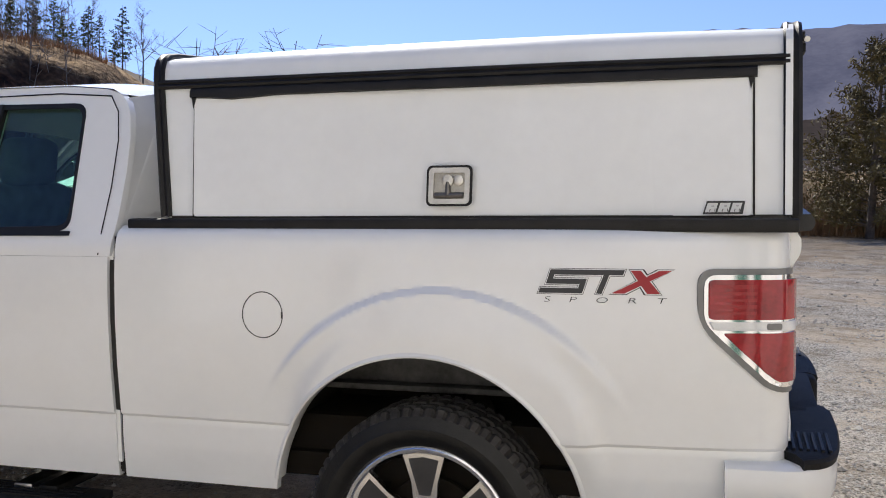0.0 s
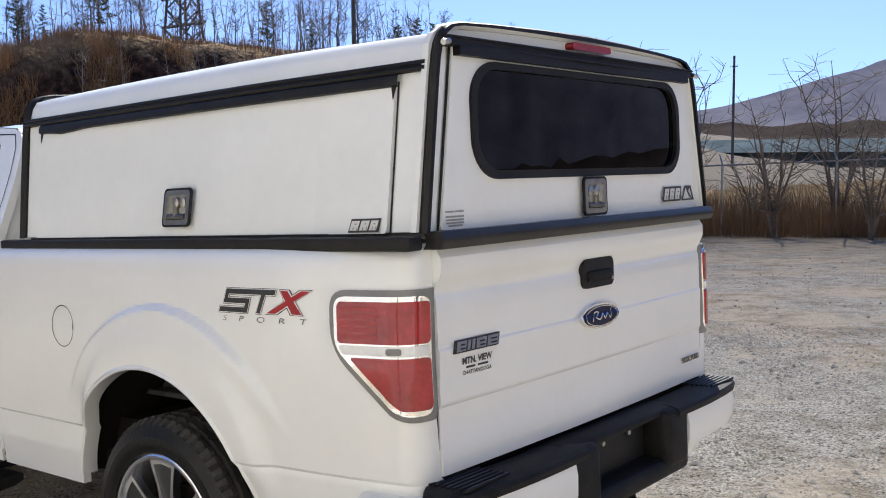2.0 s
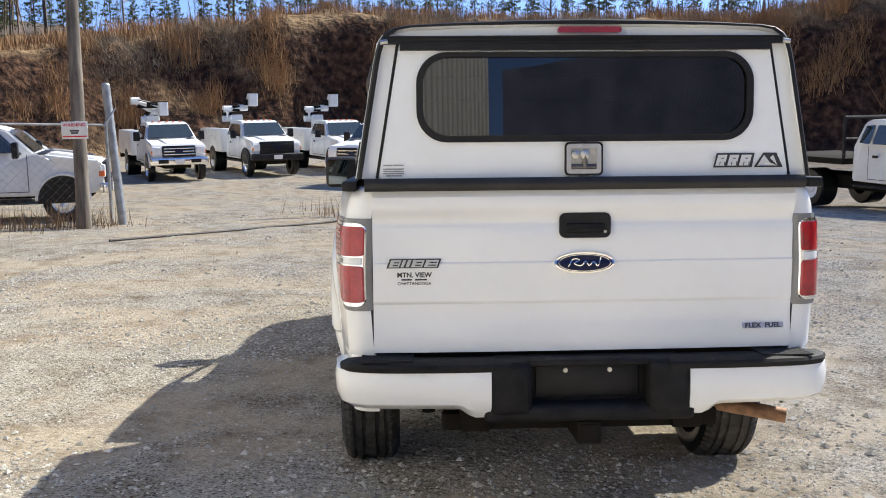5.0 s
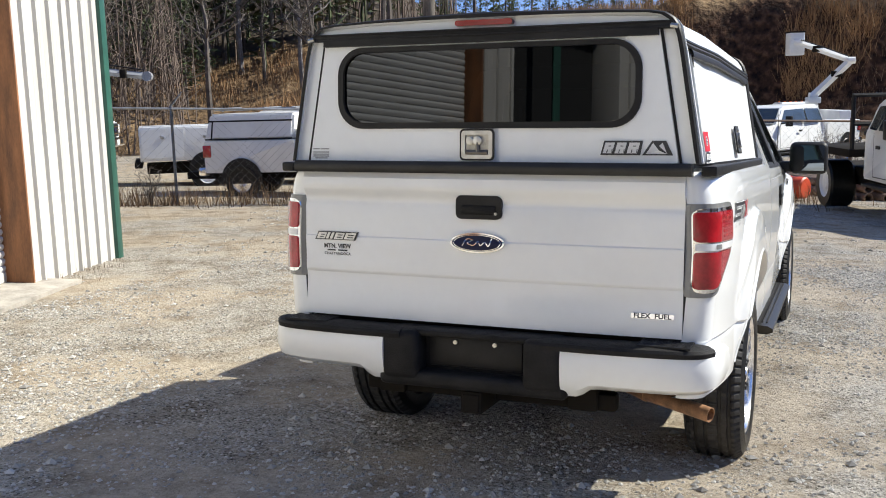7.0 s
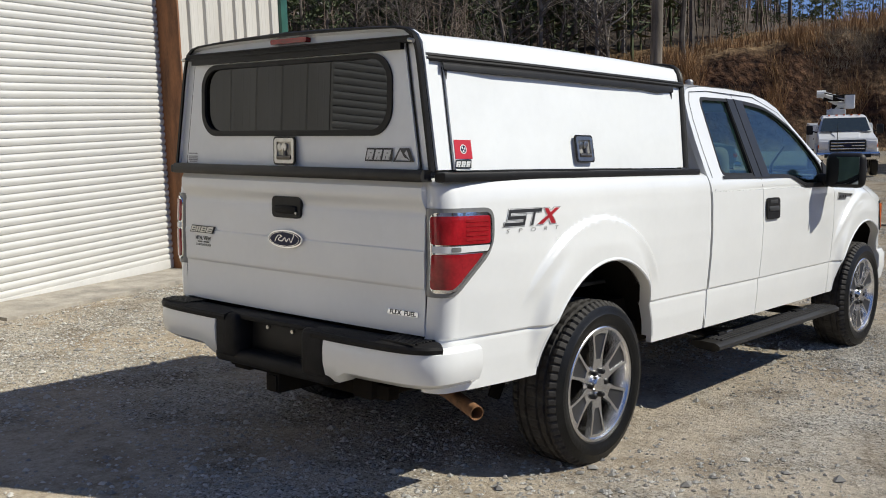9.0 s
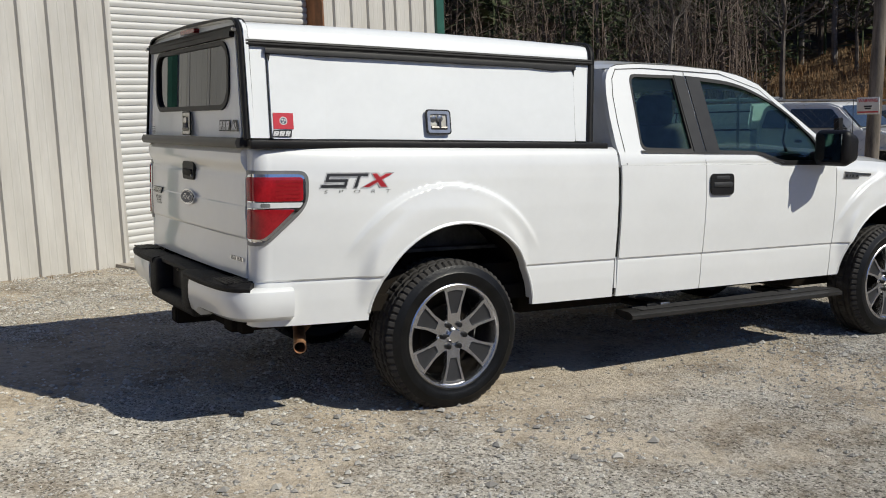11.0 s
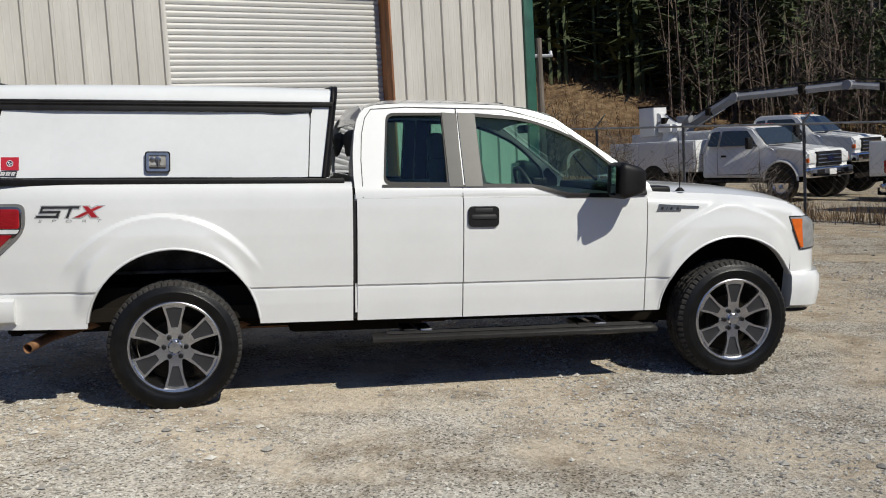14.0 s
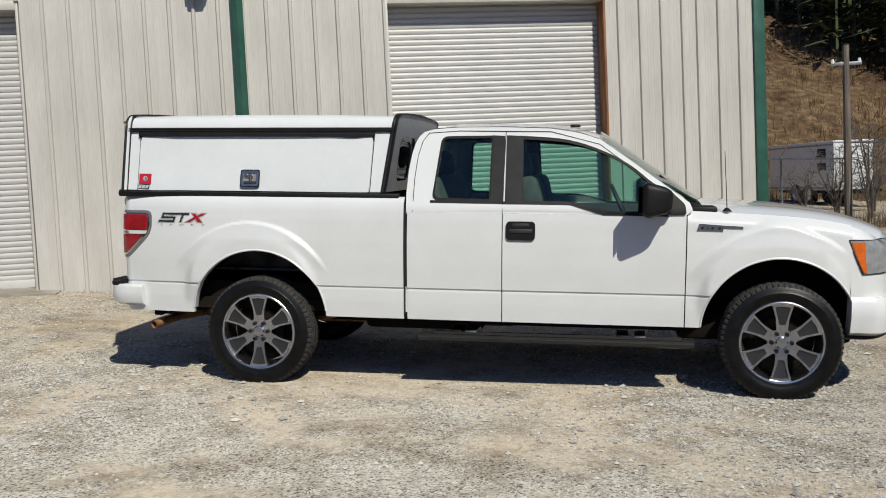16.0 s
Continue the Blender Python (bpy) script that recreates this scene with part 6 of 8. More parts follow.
M_NEEDLE = material("pine_needles", (0.075, 0.095, 0.036), 0.8, var=0.35, scale=1.2, tint=(0.028, 0.040, 0.017))
M_TWIG = material("brown_grey_twigs", (0.15, 0.112, 0.088), 0.9, var=0.35, scale=0.5, tint=(0.07, 0.052, 0.042))
# yellower copy of the needles with sunlight put into the colour
M_NEEDLEY = material("sunlit_pine_needles", (0.12, 0.14, 0.045), 0.8, var=0.35, scale=1.2, tint=(0.05, 0.062, 0.022))
# distance haze is put into the ridge woods' colour as blue-grey
M_RIDGE = material("hazed_far_ridge", (0.125, 0.125, 0.155), 1.0, var=0.25, scale=0.012, tint=(0.085, 0.088, 0.12), spec=0.0)
M_RIDGE2 = material("near_wooded_rise", (0.048, 0.039, 0.036), 1.0, var=0.35, scale=0.06, tint=(0.026, 0.022, 0.021), spec=0.0)
ORIGIN = Vector((-3.0, -2.0))
CREST = ((-78, -2.5), (-66, -2.0), (-58, 0.0), (-54, 3.5), (-50, 6.0), (-40, 7.4), (-30, 8.4), (-26, 8.3), (-22, 7.0), (-18, 6.2), (-13, 6.6), (-7, 6.4), (0, 6.7), (6, 7.2), (13, 6.3), (20, 5.4), (25, 4.6), (30, 3.0), (36, 1.2), (48, 1.6), (58, 3.6), (64, 6.2), (70, 8.2), (76, 9.6), (82, 10.6), (100, 11.5), (135, 12))
BEHIND = ((-78, 0.02), (-50, 0.10), (-30, 0.12), (-20, 0.05), (15, 0.05), (24, 0.12), (32, 0.34), (60, 0.40), (135, 0.42))
FOOT = ((-78, 52), (-30, 53), (20, 52), (36, 46), (50, 42), (60, 34), (135, 32))
TOP = ((-78, 63), (-30, 60), (0, 59), (20, 58), (40, 56), (60, 62), (135, 62))


def terrain(az, r):
    """Height of the land at a bearing and distance from the lot."""
    a, b = lerp_table(FOOT, az), lerp_table(TOP, az)
    x, y = ORIGIN.x + r * math.cos(radians(az)), ORIGIN.y + r * math.sin(radians(az))
    g = zg(x, y) - 0.15
    wob = noise.noise(Vector((x * 0.09, y * 0.09, 1))) * 2.2 + noise.noise(Vector((x * 0.3, y * 0.3, 6))) * 1.0
    if az < 40:
        wob += 1.1 * abs(noise.noise(Vector((x * 0.45, y * 0.45, 12)))) - 0.3
    t = smoothstep(a + wob, b + wob, r)
    if az < 45:
        t = t ** 0.85
    top = lerp_table(CREST, az)
    z = g + (top - g) * t + max(0, r - b) * lerp_table(BEHIND, az) * smoothstep(260, 120, r) ** 0.3
    z += t * (0.55 * noise.noise(Vector((x * 0.35, y * 0.35, 3))) + 0.25 * noise.noise(Vector((x * 1.1, y * 1.1, 8))))
    return Vector((x, y, z))


RINGS = steps(30, 66, 0.6)
WOODED = steps(66, 110, 3) + steps(118, 240, 12)
AZ = steps(-78, 132, 0.75)
def land(name, rings):
    cells = [terrain(a, r)[:] for a in AZ for r in rings]
    k = len(rings)
    me = bpy.data.meshes.new(name)
    me.from_pydata(cells, [], [(i * k + j, i * k + j + 1, (i + 1) * k + j + 1, (i + 1) * k + j) for i in range(len(AZ) - 1) for j in range(k - 1)])
    me.polygons.foreach_set("use_smooth", [True] * len(me.polygons))
    return me


def hill_material():
    m = bpy.data.materials.new("hillside_earth_and_grass")
    m.use_nodes = True
    t = m.node_tree
    N, L = t.nodes, t.links
    b = N["Principled BSDF"]
    b.inputs["Roughness"].default_value = 1.0
    b.inputs["Specular IOR Level"].default_value = 0.1
    co, ge, sp = N.new("ShaderNodeTexCoord"), N.new("ShaderNodeNewGeometry"), N.new("ShaderNodeSeparateXYZ")
    L.new(ge.outputs["Normal"], sp.inputs[0])
    n1, n2 = N.new("ShaderNodeTexNoise"), N.new("ShaderNodeTexNoise")
    n1.inputs["Scale"].default_value, n1.inputs["Detail"].default_value = 0.22, 8
    n2.inputs["Scale"].default_value, n2.inputs["Detail"].default_value = 2.4, 8
    for n in (n1, n2):
        L.new(co.outputs["Object"], n.inputs["Vector"])

    def ramp(src, stops):
        r = N.new("ShaderNodeValToRGB")
        e = r.color_ramp.elements
        while len(e) < len(stops):
            e.new(0.5)
        for k, (p, c) in zip(e, stops):
            k.position, k.color = p, (*c, 1)
        L.new(src, r.inputs[0])
        return r.outputs[0]
    dirt = ramp(n2.outputs["Fac"], ((0.32, (0.014, 0.010, 0.009)), (0.5, (0.052, 0.029, 0.019)), (0.74, (0.15, 0.082, 0.048))))
    grass = ramp(n2.outputs["Fac"], ((0.3, (0.10, 0.064, 0.036)), (0.5, (0.18, 0.12, 0.068)), (0.7, (0.27, 0.19, 0.11))))
    add = N.new("ShaderNodeMath")
    add.operation = "MULTIPLY_ADD"
    add.inputs[1].default_value = 0.9
    L.new(n1.outputs["Fac"], add.inputs[0])
    L.new(sp.outputs["Z"], add.inputs[2])
    fac = ramp(add.outputs[0], ((0.60, (0, 0, 0)), (0.80, (1, 1, 1))))
    ml = N.new("ShaderNodeMath")
    ml.operation = "SUBTRACT"
    ml.inputs[1].default_value = 0.62
    L.new(add.outputs[0], ml.inputs[0])
    rp = ramp(ml.outputs[0], ((0.48, (0, 0, 0)), (0.74, (1, 1, 1))))
    x = N.new("ShaderNodeMix")
    x.data_type = "RGBA"
    L.new(rp, x.inputs[0])
    L.new(dirt, x.inputs[6])
    L.new(grass, x.inputs[7])
    L.new(x.outputs[2], b.inputs["Base Color"])
    bp = N.new("ShaderNodeBump")
    bp.inputs["Strength"].default_value, bp.inputs["Distance"].default_value = 1.0, 0.3
    L.new(n2.outputs["Fac"], bp.inputs["Height"])
    L.new(bp.outputs[0], b.inputs["Normal"])
    return m


# litter brown taken darker, with the shade under the trees in it
M_LITTER = material("shaded_leaf_litter", (0.07, 0.050, 0.034), 1.0, var=0.4, scale=0.4, tint=(0.032, 0.024, 0.018), bump=0.5, bump_scale=3)
me = land("hillside", RINGS)
me.materials.append(hill_material())
tagged(new("hillside", me), "cut earth bank and hillside with dry grass", "hillside", kind="structure")
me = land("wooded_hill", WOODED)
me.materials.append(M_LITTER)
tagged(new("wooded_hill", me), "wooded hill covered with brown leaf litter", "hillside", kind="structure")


def ridge(name, label, az0, az1, dist, table, mat, rough, base):
    bm = bmesh.new()
    n = 160

    def f(u, v):
        az = az0 + (az1 - az0) * u
        d = dist * (1 + 0.35 * (v - 1) * 0.8)
        el = lerp_table(table, az) + rough * (noise.noise(Vector((az * 1.3, 3.0, 0))) + 0.5 * noise.noise(Vector((az * 5, 7.0, 0))) + 0.25 * noise.noise(Vector((az * 17, 1.0, 0))))
        top = d * math.tan(radians(max(el, 0.1)))
        prof = v ** 0.8
        z = base + (top - base) * prof + (0 if v in (0, 1) else top * 0.06 * noise.noise(Vector((az * 0.8, v * 6, 2))))
        return Vector((d * math.cos(radians(az)), d * math.sin(radians(az)), z))
    surface(bm, f, n, 10)
    bmesh.ops.recalc_face_normals(bm, faces=bm.faces[:])
    ob = new(name, finish(name, bm, mat, 60))
    tagged(ob, label, "mountain", kind="structure")


# bearings past -110 are unseen, added so the rear window mirrors dark hills
ridge("mountain_ridge", "wooded mountain ridge far off, haze painted in blue-grey", -175, -52, 1900, ((-175, 8.0), (-150, 10.5), (-130, 10.5), (-110, 8.5), (-95, 7.2), (-87, 7.0), (-80, 6.3), (-75, 4.6), (-71, 3.5), (-67, 2.4), (-60, 1.3), (-52, 0.8)), M_RIDGE, 0.14, -30)
ridge("wooded_rise", "brown leafless wooded rise beyond the field", -170, -50, 210, ((-170, 3), (-110, 3.1), (-95, 2.9), (-85, 2.4), (-72, 1.7), (-60, 2.0), (-50, 3)), M_RIDGE2, 0.45, -2)
ridge("wooded_rise_behind", "leafless wooded rise behind the lot", 128, 200, 190, ((128, 8), (160, 6), (200, 3)), M_RIDGE2, 0.5, -2)
bm = bmesh.new()
surface(bm, lambda u, v: Vector((-220 + 300 * u, -27.5 - 150 * v + 1.5 * noise.noise(Vector((u * 30, 0, 0))) * (1 - v), zg(-220 + 300 * u, -27) + 0.05)), 60, 4)
tagged(new("field", finish("field", bm, M_FIELD)), "dry tan field beyond the fence", "field", kind="structure")


# ---- grass and weeds ----
def blades(name, label, spots, mat, high, spread, per, seed, lean=0.35, wide=0.05):
    """Tufts of blades at the given spots, as one mesh."""
    rng = np.random.default_rng(seed)
    V, F = [], []
    for p in spots:
        h0 = high * rng.uniform(0.5, 1.25)
        for _ in range(per):
            x, y = p[0] + rng.normal(0, spread), p[1] + rng.normal(0, spread)
            h = h0 * rng.uniform(0.55, 1.1)
            a, t = rng.uniform(0, math.tau), rng.uniform(0, math.tau)
            l = h * lean * rng.random()
            wx, wy = math.cos(a) * wide * h, math.sin(a) * wide * h
            k = len(V)
            V += [(x - wx, y - wy, p[2] - 0.1), (x + wx, y + wy, p[2] - 0.1), (x + math.cos(t) * l, y + math.sin(t) * l, p[2] + h)]
            F.append((k, k + 1, k + 2))
    me = bpy.data.meshes.new(name)
    me.from_pydata(V, [], F)
    me.materials.append(mat)
    tagged(new(name, me), label, "dry grass", kind="stuff")


rng = np.random.default_rng(11)


def bank_spots(n, a0, a1, lo, hi, thr, f=0.16):
    out = []
    while len(out) < n:
        az = rng.uniform(a0, a1)
        b, t = lerp_table(FOOT, az), lerp_table(TOP, az)
        r = b + (t - b) * rng.uniform(lo, hi)
        p = terrain(az, r)
        if noise.noise(Vector((p.x * f, p.y * f, 20 + p.z * 0.1))) > thr:
            out.append(p)
    return out


blades("bank_grass", "tall orange-tan dry grass in clumps on the bank", bank_spots(2300, -34, 36, 0.28, 0.85, 0.22, 0.42), M_BLADE, 1.3, 0.26, 9, 1, 0.8, 0.014)
blades("crest_grass", "dry tan grass along the top of the bank", bank_spots(5200, -50, 40, 1.0, 1.7, -0.6), M_BLADE, 0.8, 0.4, 5, 2, 0.5, 0.03)
blades("bank_brush", "dead brown brush on the bank face", bank_spots(1500, -50, 44, 0.0, 0.8, 0.05), M_WEED, 0.9, 0.3, 5, 3, 0.9, 0.018)
M_VINE = material("dead_vines", (0.27, 0.225, 0.17), 0.95, spec=0.05, var=0.3, scale=0.5, tint=(0.13, 0.10, 0.075))
blades("bank_vines", "matted grey-tan dead vines on the upper bank", bank_spots(5200, -34, 30, 0.66, 1.02, -0.10), M_VINE, 0.42, 0.32, 7, 7, 1.8, 0.025)
blades("slope_grass", "dry tan grass on the hillside", bank_spots(7000, 56, 112, 0.0, 1.0, -0.5), M_SLOPE, 0.55, 0.35, 5, 4, 0.6, 0.04)
spots = [Vector((x, y, zg(x, y))) for x, y in ((rng.uniform(-14, 26), -22.5 - 5 * rng.random() ** 1.3) for _ in range(4600))]
blades("field_weeds", "dense dead brown weeds along the lot's edge", spots, M_WEED, 1.2, 0.28, 8, 6, 0.55, 0.011)


# ---- trees ----
def bare_tree(seed, high, limbs, bark, slender=1.0):
    """Leafless tree: an Empty with a trunk of limbs and a crown of twigs."""
    r = random.Random(seed)
    root = thing("bare_tree", "leafless grey deciduous tree on the hillside", "tree", group="bare trees")
    bm, tw = bmesh.new(), bmesh.new()
    top = high * 0.92
    line = [Vector((0, 0, -0.4))]
    for k in range(1, 7):
        line.append(Vector((r.gauss(0, 0.10) * k * 0.4, r.gauss(0, 0.10) * k * 0.4, top * k / 6)))
    rad = [0.016 * high * slender * (1 - 0.86 * k / 6) for k in range(7)]
    tube(bm, line, rad, 6, False)
    for i in range(limbs):
        t = r.uniform(0.28, 0.97)
        k = min(int(t * 6), 5)
        p = line[k].lerp(line[k + 1], t * 6 - k)
        a = r.uniform(0, math.tau)
        L = high * (0.30 * (1.12 - t) + 0.06) * r.uniform(0.7, 1.3)
        up = r.uniform(0.35, 1.0)
        d = Vector((math.cos(a), math.sin(a), up)).normalized()
        q = p + d * L * 0.55 + Vector((0, 0, L * 0.05))
        e = q + (d + Vector((r.gauss(0, 0.3), r.gauss(0, 0.3), 0.45))).normalized() * L * 0.55
        w = 0.0062 * high * (1.1 - t) + 0.010
        tube(bm, [p, q, e], [w, w * 0.6, w * 0.22], 4, False)
        for _ in range(6):
            s = r.random()
            b = p.lerp(q, s * 2) if s < 0.5 else q.lerp(e, s * 2 - 1)
            g = b + Vector((r.gauss(0, 0.5), r.gauss(0, 0.5), r.uniform(0.1, 0.9))).normalized() * L * r.uniform(0.22, 0.5)
            tube(tw, [b, b.lerp(g, 0.5) + Vector((r.gauss(0, 0.04), r.gauss(0, 0.04), 0.03)), g], [w * 0.42, w * 0.26, 0.006], 3, False)
            for _ in range(3):
                c = b.lerp(g, r.uniform(0.3, 1))
                h = c + Vector((r.gauss(0, 0.5), r.gauss(0, 0.5), r.uniform(0, 0.8))).normalized() * L * r.uniform(0.12, 0.26)
                tube(tw, [c, h], [0.011, 0.005], 3, False)
    part("trunk", bm, bark, root)
    part("crown", tw, bark, root)
    return root


def pine_tree(seed, high, mat, full=1.0):
    r = random.Random(seed)
    root = thing("pine_tree", "green pine tree with bare lower trunk", "tree", group="pines")
    bm, nd = bmesh.new(), bmesh.new()
    tube(bm, [(0, 0, -0.4), (0.05, 0, high * 0.5), (0, 0.05, high)], [0.014 * high, 0.010 * high, 0.002 * high], 6, False)
    n = int(34 * full)
    for i in range(n):
        t = 0.16 + 0.82 * (i / n) ** 0.9
        z = high * t
        L = high * (0.24 * (1.05 - t) + 0.03) * r.uniform(0.6, 1.25)
        a = i * 2.4 + r.uniform(-0.5, 0.5)
        d = Vector((math.cos(a), math.sin(a), r.uniform(-0.05, 0.35)))
        e = Vector((0, 0, z)) + d * L
        tube(bm, [(0, 0, z), e], [0.004 * high * (1.2 - t), 0.008], 3, False)
        for _ in range(int(26 * (1.15 - t)) + 6):
            s = r.uniform(0.25, 1.05)
            c = Vector((0, 0, z)) + d * L * s + Vector((r.gauss(0, 0.13 * L), r.gauss(0, 0.13 * L), r.gauss(0, 0.08 * L)))
            for _ in range(3):
                w = Vector((r.gauss(0, 1), r.gauss(0, 1), r.gauss(0.4, 0.7))).normalized() * r.uniform(0.20, 0.42)
                s2 = w.cross(Vector((r.gauss(0, 1), r.gauss(0, 1), r.gauss(0, 1)))).normalized() * r.uniform(0.05, 0.11)
                nd.faces.new([nd.verts.new(c - s2), nd.verts.new(c + s2), nd.verts.new(c + w)])
    part("trunk", bm, M_BARK, root)
    part("crown", nd, mat, root, smooth=0)
    return root


BARE = [bare_tree(1, 11, 26, M_BARK), bare_tree(2, 13, 30, M_BARKP, 0.8), bare_tree(3, 9, 24, M_BARK), bare_tree(4, 12, 22, M_BARKP, 0.7)]
PINES = [pine_tree(5, 12, M_NEEDLE), pine_tree(6, 10, M_NEEDLEY), pine_tree(7, 8, M_NEEDLEY, 0.9)]
USED = set()


def plant(proto, az, r, scale, turn):
    p = terrain(az, r)
    m = Matrix.Translation(p) @ Matrix.Rotation(turn, 4, "Z") @ Matrix.Scale(scale, 4)
    if proto.name not in USED:
        USED.add(proto.name)
        proto.matrix_basis = m
    else:
        ob = copy_thing(proto, m)
        ob.matrix_basis = m


tr = random.Random(21)


def grove(n, a0, a1, r0, r1, kinds, s0=0.7, s1=1.2):
    """Trees between two bearings, from the bank's crest on."""
    for k in range(n):
        az = a0 + (a1 - a0) * (k + tr.random()) / n
        r = lerp_table(TOP, az) + r0 + (r1 - r0) * tr.random()
        plant(tr.choice(kinds), az, r, tr.uniform(s0, s1), tr.uniform(0, math.tau))


grove(66, -26, 26, 2, 24, PINES[1:] + PINES[1:] + PINES, 0.20, 0.46)
grove(14, -26, 26, 6, 30, BARE, 0.5, 0.85)
grove(14, -54, -24, 2, 22, BARE, 0.35, 0.6)
grove(3, -44, -28, 4, 26, PINES, 0.35, 0.55)
grove(12, -51.5, -45, -1, 16, PINES, 0.26, 0.44)
plant(PINES[1], -55.6, 64, 0.46, 1.0)
grove(60, 26, 56, -6, 34, BARE, 0.8, 1.25)
grove(26, 24, 56, 4, 40, PINES[:2], 0.8, 1.2)
grove(18, 38, 58, -10, 4, PINES[:1] + BARE[:1], 0.6, 0.95)
grove(34, 50, 72, -4, 20, BARE + PINES[:1], 0.8, 1.3)
grove(40, 42, 74, -2, 12, PINES[:2], 0.7, 1.1)
grove(46, 60, 104, 1, 22, PINES[:1] + PINES[:1] + BARE[1:2], 0.8, 1.3)
grove(60, 52, 100, -3, 10, PINES[:1], 0.65, 1.05)


def far_woods(n, a0, a1, d0, d1, seed, name, label, mat, high, twigs=26):
    """Distant leafless trees as one mesh of trunks and sprays of twigs."""
    r = random.Random(seed)
    bm = bmesh.new()
    for _ in range(n):
        az = r.uniform(a0, a1)
        p = terrain(az, lerp_table(TOP, az) + r.uniform(d0, d1))
        h = high * r.uniform(0.55, 1.2)
        lean = Vector((r.gauss(0, 0.5), r.gauss(0, 0.5), h))
        tube(bm, [p, p + lean * 0.5 + Vector((r.gauss(0, 0.15), r.gauss(0, 0.15), 0)), p + lean], [0.006 * h, 0.0045 * h, 0.012], 3, False)
        for _ in range(twigs):
            t = r.uniform(0.15, 1)
            b = p + lean * t
            e = b + Vector((r.gauss(0, 1), r.gauss(0, 1), r.uniform(0.2, 1.3))).normalized() * h * r.uniform(0.10, 0.26) * (1.25 - 0.6 * t)
            w = (e - b).cross(Vector((r.gauss(0, 1), r.gauss(0, 1), r.gauss(0, 1)))).normalized() * r.uniform(0.010, 0.028)
            bm.faces.new([bm.verts.new(b - w), bm.verts.new(b + w), bm.verts.new(e)])
    tagged(new(name, finish(name, bm, mat, 0)), label, "woods", kind="stuff")


def far_pines(n, a0, a1, d0, d1, seed, name, label, mat, high):
    """Distant pines as one mesh: trunks with tiers of drooping sprays."""
    r = random.Random(seed)
    bm = bmesh.new()
    for _ in range(n):
        az = r.uniform(a0, a1)
        p = terrain(az, lerp_table(TOP, az) + r.uniform(d0, d1))
        h = high * r.uniform(0.6, 1.2)
        tube(bm, [p, p + Vector((0, 0, h))], [0.010 * h, 0.015], 3, False)
        for _ in range(110):
            t = r.uniform(0.06, 1.0) ** 0.8
            a = r.uniform(0, math.tau)
            L = h * (0.22 * (1.04 - t) + 0.02) * r.uniform(0.5, 1.2)
            b = p + Vector((math.cos(a) * L * 0.35, math.sin(a) * L * 0.35, h * t))
            e = p + Vector((math.cos(a) * L, math.sin(a) * L, h * t + r.uniform(-0.25, 0.35) * L))
            w = Vector((-math.sin(a), math.cos(a), r.uniform(-0.5, 0.5))) * r.uniform(0.10, 0.24)
            bm.faces.new([bm.verts.new(b - w), bm.verts.new(b + w), bm.verts.new(e)])
    tagged(new(name, finish(name, bm, mat, 0)), label, "woods", kind="stuff")


far_woods(1500, 22, 75, 6, 75, 31, "bare_woods", "dense leafless brown woods on the hill", M_TWIG, 11, 34)
far_woods(420, 38, 60, -12, 6, 35, "slope_woods", "bare saplings and brush on the lower slope", M_TWIG, 6.5)
far_woods(170, -48, -24, -5, 14, 36, "rise_saplings", "pale bare saplings and brush on the rise", M_BARKP, 5)
far_woods(40, -54, -22, 2, 40, 32, "ridge_woods", "leafless woods on the rise", M_BARK, 4.5)
far_woods(170, -22, 24, 22, 60, 33, "crest_woods", "leafless trees behind the bank's crest", M_BARK, 5.5)
far_woods(260, 66, 118, 10, 60, 34, "upper_woods", "dark leafless woods above the slope", M_TWIG, 11)
far_pines(420, 50, 116, 2, 46, 37, "upper_pines", "dense dark pines above the grass slope", M_NEEDLE, 12)
far_pines(300, 52, 72, -9, 22, 40, "slope_pines", "dense dark pines beside the building", M_NEEDLE, 12.5)
far_pines(130, 26, 52, 4, 60, 38, "hill_pines", "scattered dark pines on the wooded hill", M_NEEDLE, 11)


M_CEDAR = material("olive_cedar_sprays", (0.125, 0.105, 0.040), 0.85, var=0.4, scale=1.5, tint=(0.050, 0.040, 0.018))


def cedar_tree(seed, x, y, high, label):
    """A dense conical cedar: trunk, short limbs and thousands of small sprays."""
    r = random.Random(seed)
    root = thing("cedar_tree", label, "tree", Matrix.Translation((x, y, zg(x, y))))
    bm, cr = bmesh.new(), bmesh.new()
    tube(bm, [(0, 0, -0.2), (0.03, 0.02, high * 0.5), (0, 0, high * 0.97)], [0.11, 0.07, 0.01], 7, False)
    for i in range(150):
        t = r.uniform(0.03, 0.97)
        a = r.uniform(0, math.tau)
        L = high * 0.40 * (1.03 - t) ** 0.6 * r.uniform(0.55, 1.15) + 0.05
        b = Vector((0, 0, high * t))
        e = b + Vector((math.cos(a) * L, math.sin(a) * L, L * r.uniform(0.05, 0.55)))
        tube(bm, [b, e], [0.018 * (1.1 - t), 0.004], 3, False)
        for _ in range(int(50 + 120 * (1 - t))):
            q = b.lerp(e, r.uniform(0.25, 1.05)) + Vector((r.gauss(0, 0.07), r.gauss(0, 0.07), r.gauss(0, 0.08)))
            w = Vector((r.gauss(0, 0.7), r.gauss(0, 0.7), r.gauss(0.5, 0.6))).normalized() * r.uniform(0.07, 0.17)
            n = w.cross(Vector((r.gauss(0, 1), r.gauss(0, 1), r.gauss(0, 1)))).normalized() * r.uniform(0.014, 0.034)
            cr.faces.new([cr.verts.new(q - n), cr.verts.new(q + n), cr.verts.new(q + w)])
    part("trunk", bm, M_BARK, root)
    part("crown", cr, M_CEDAR, root, smooth=0)


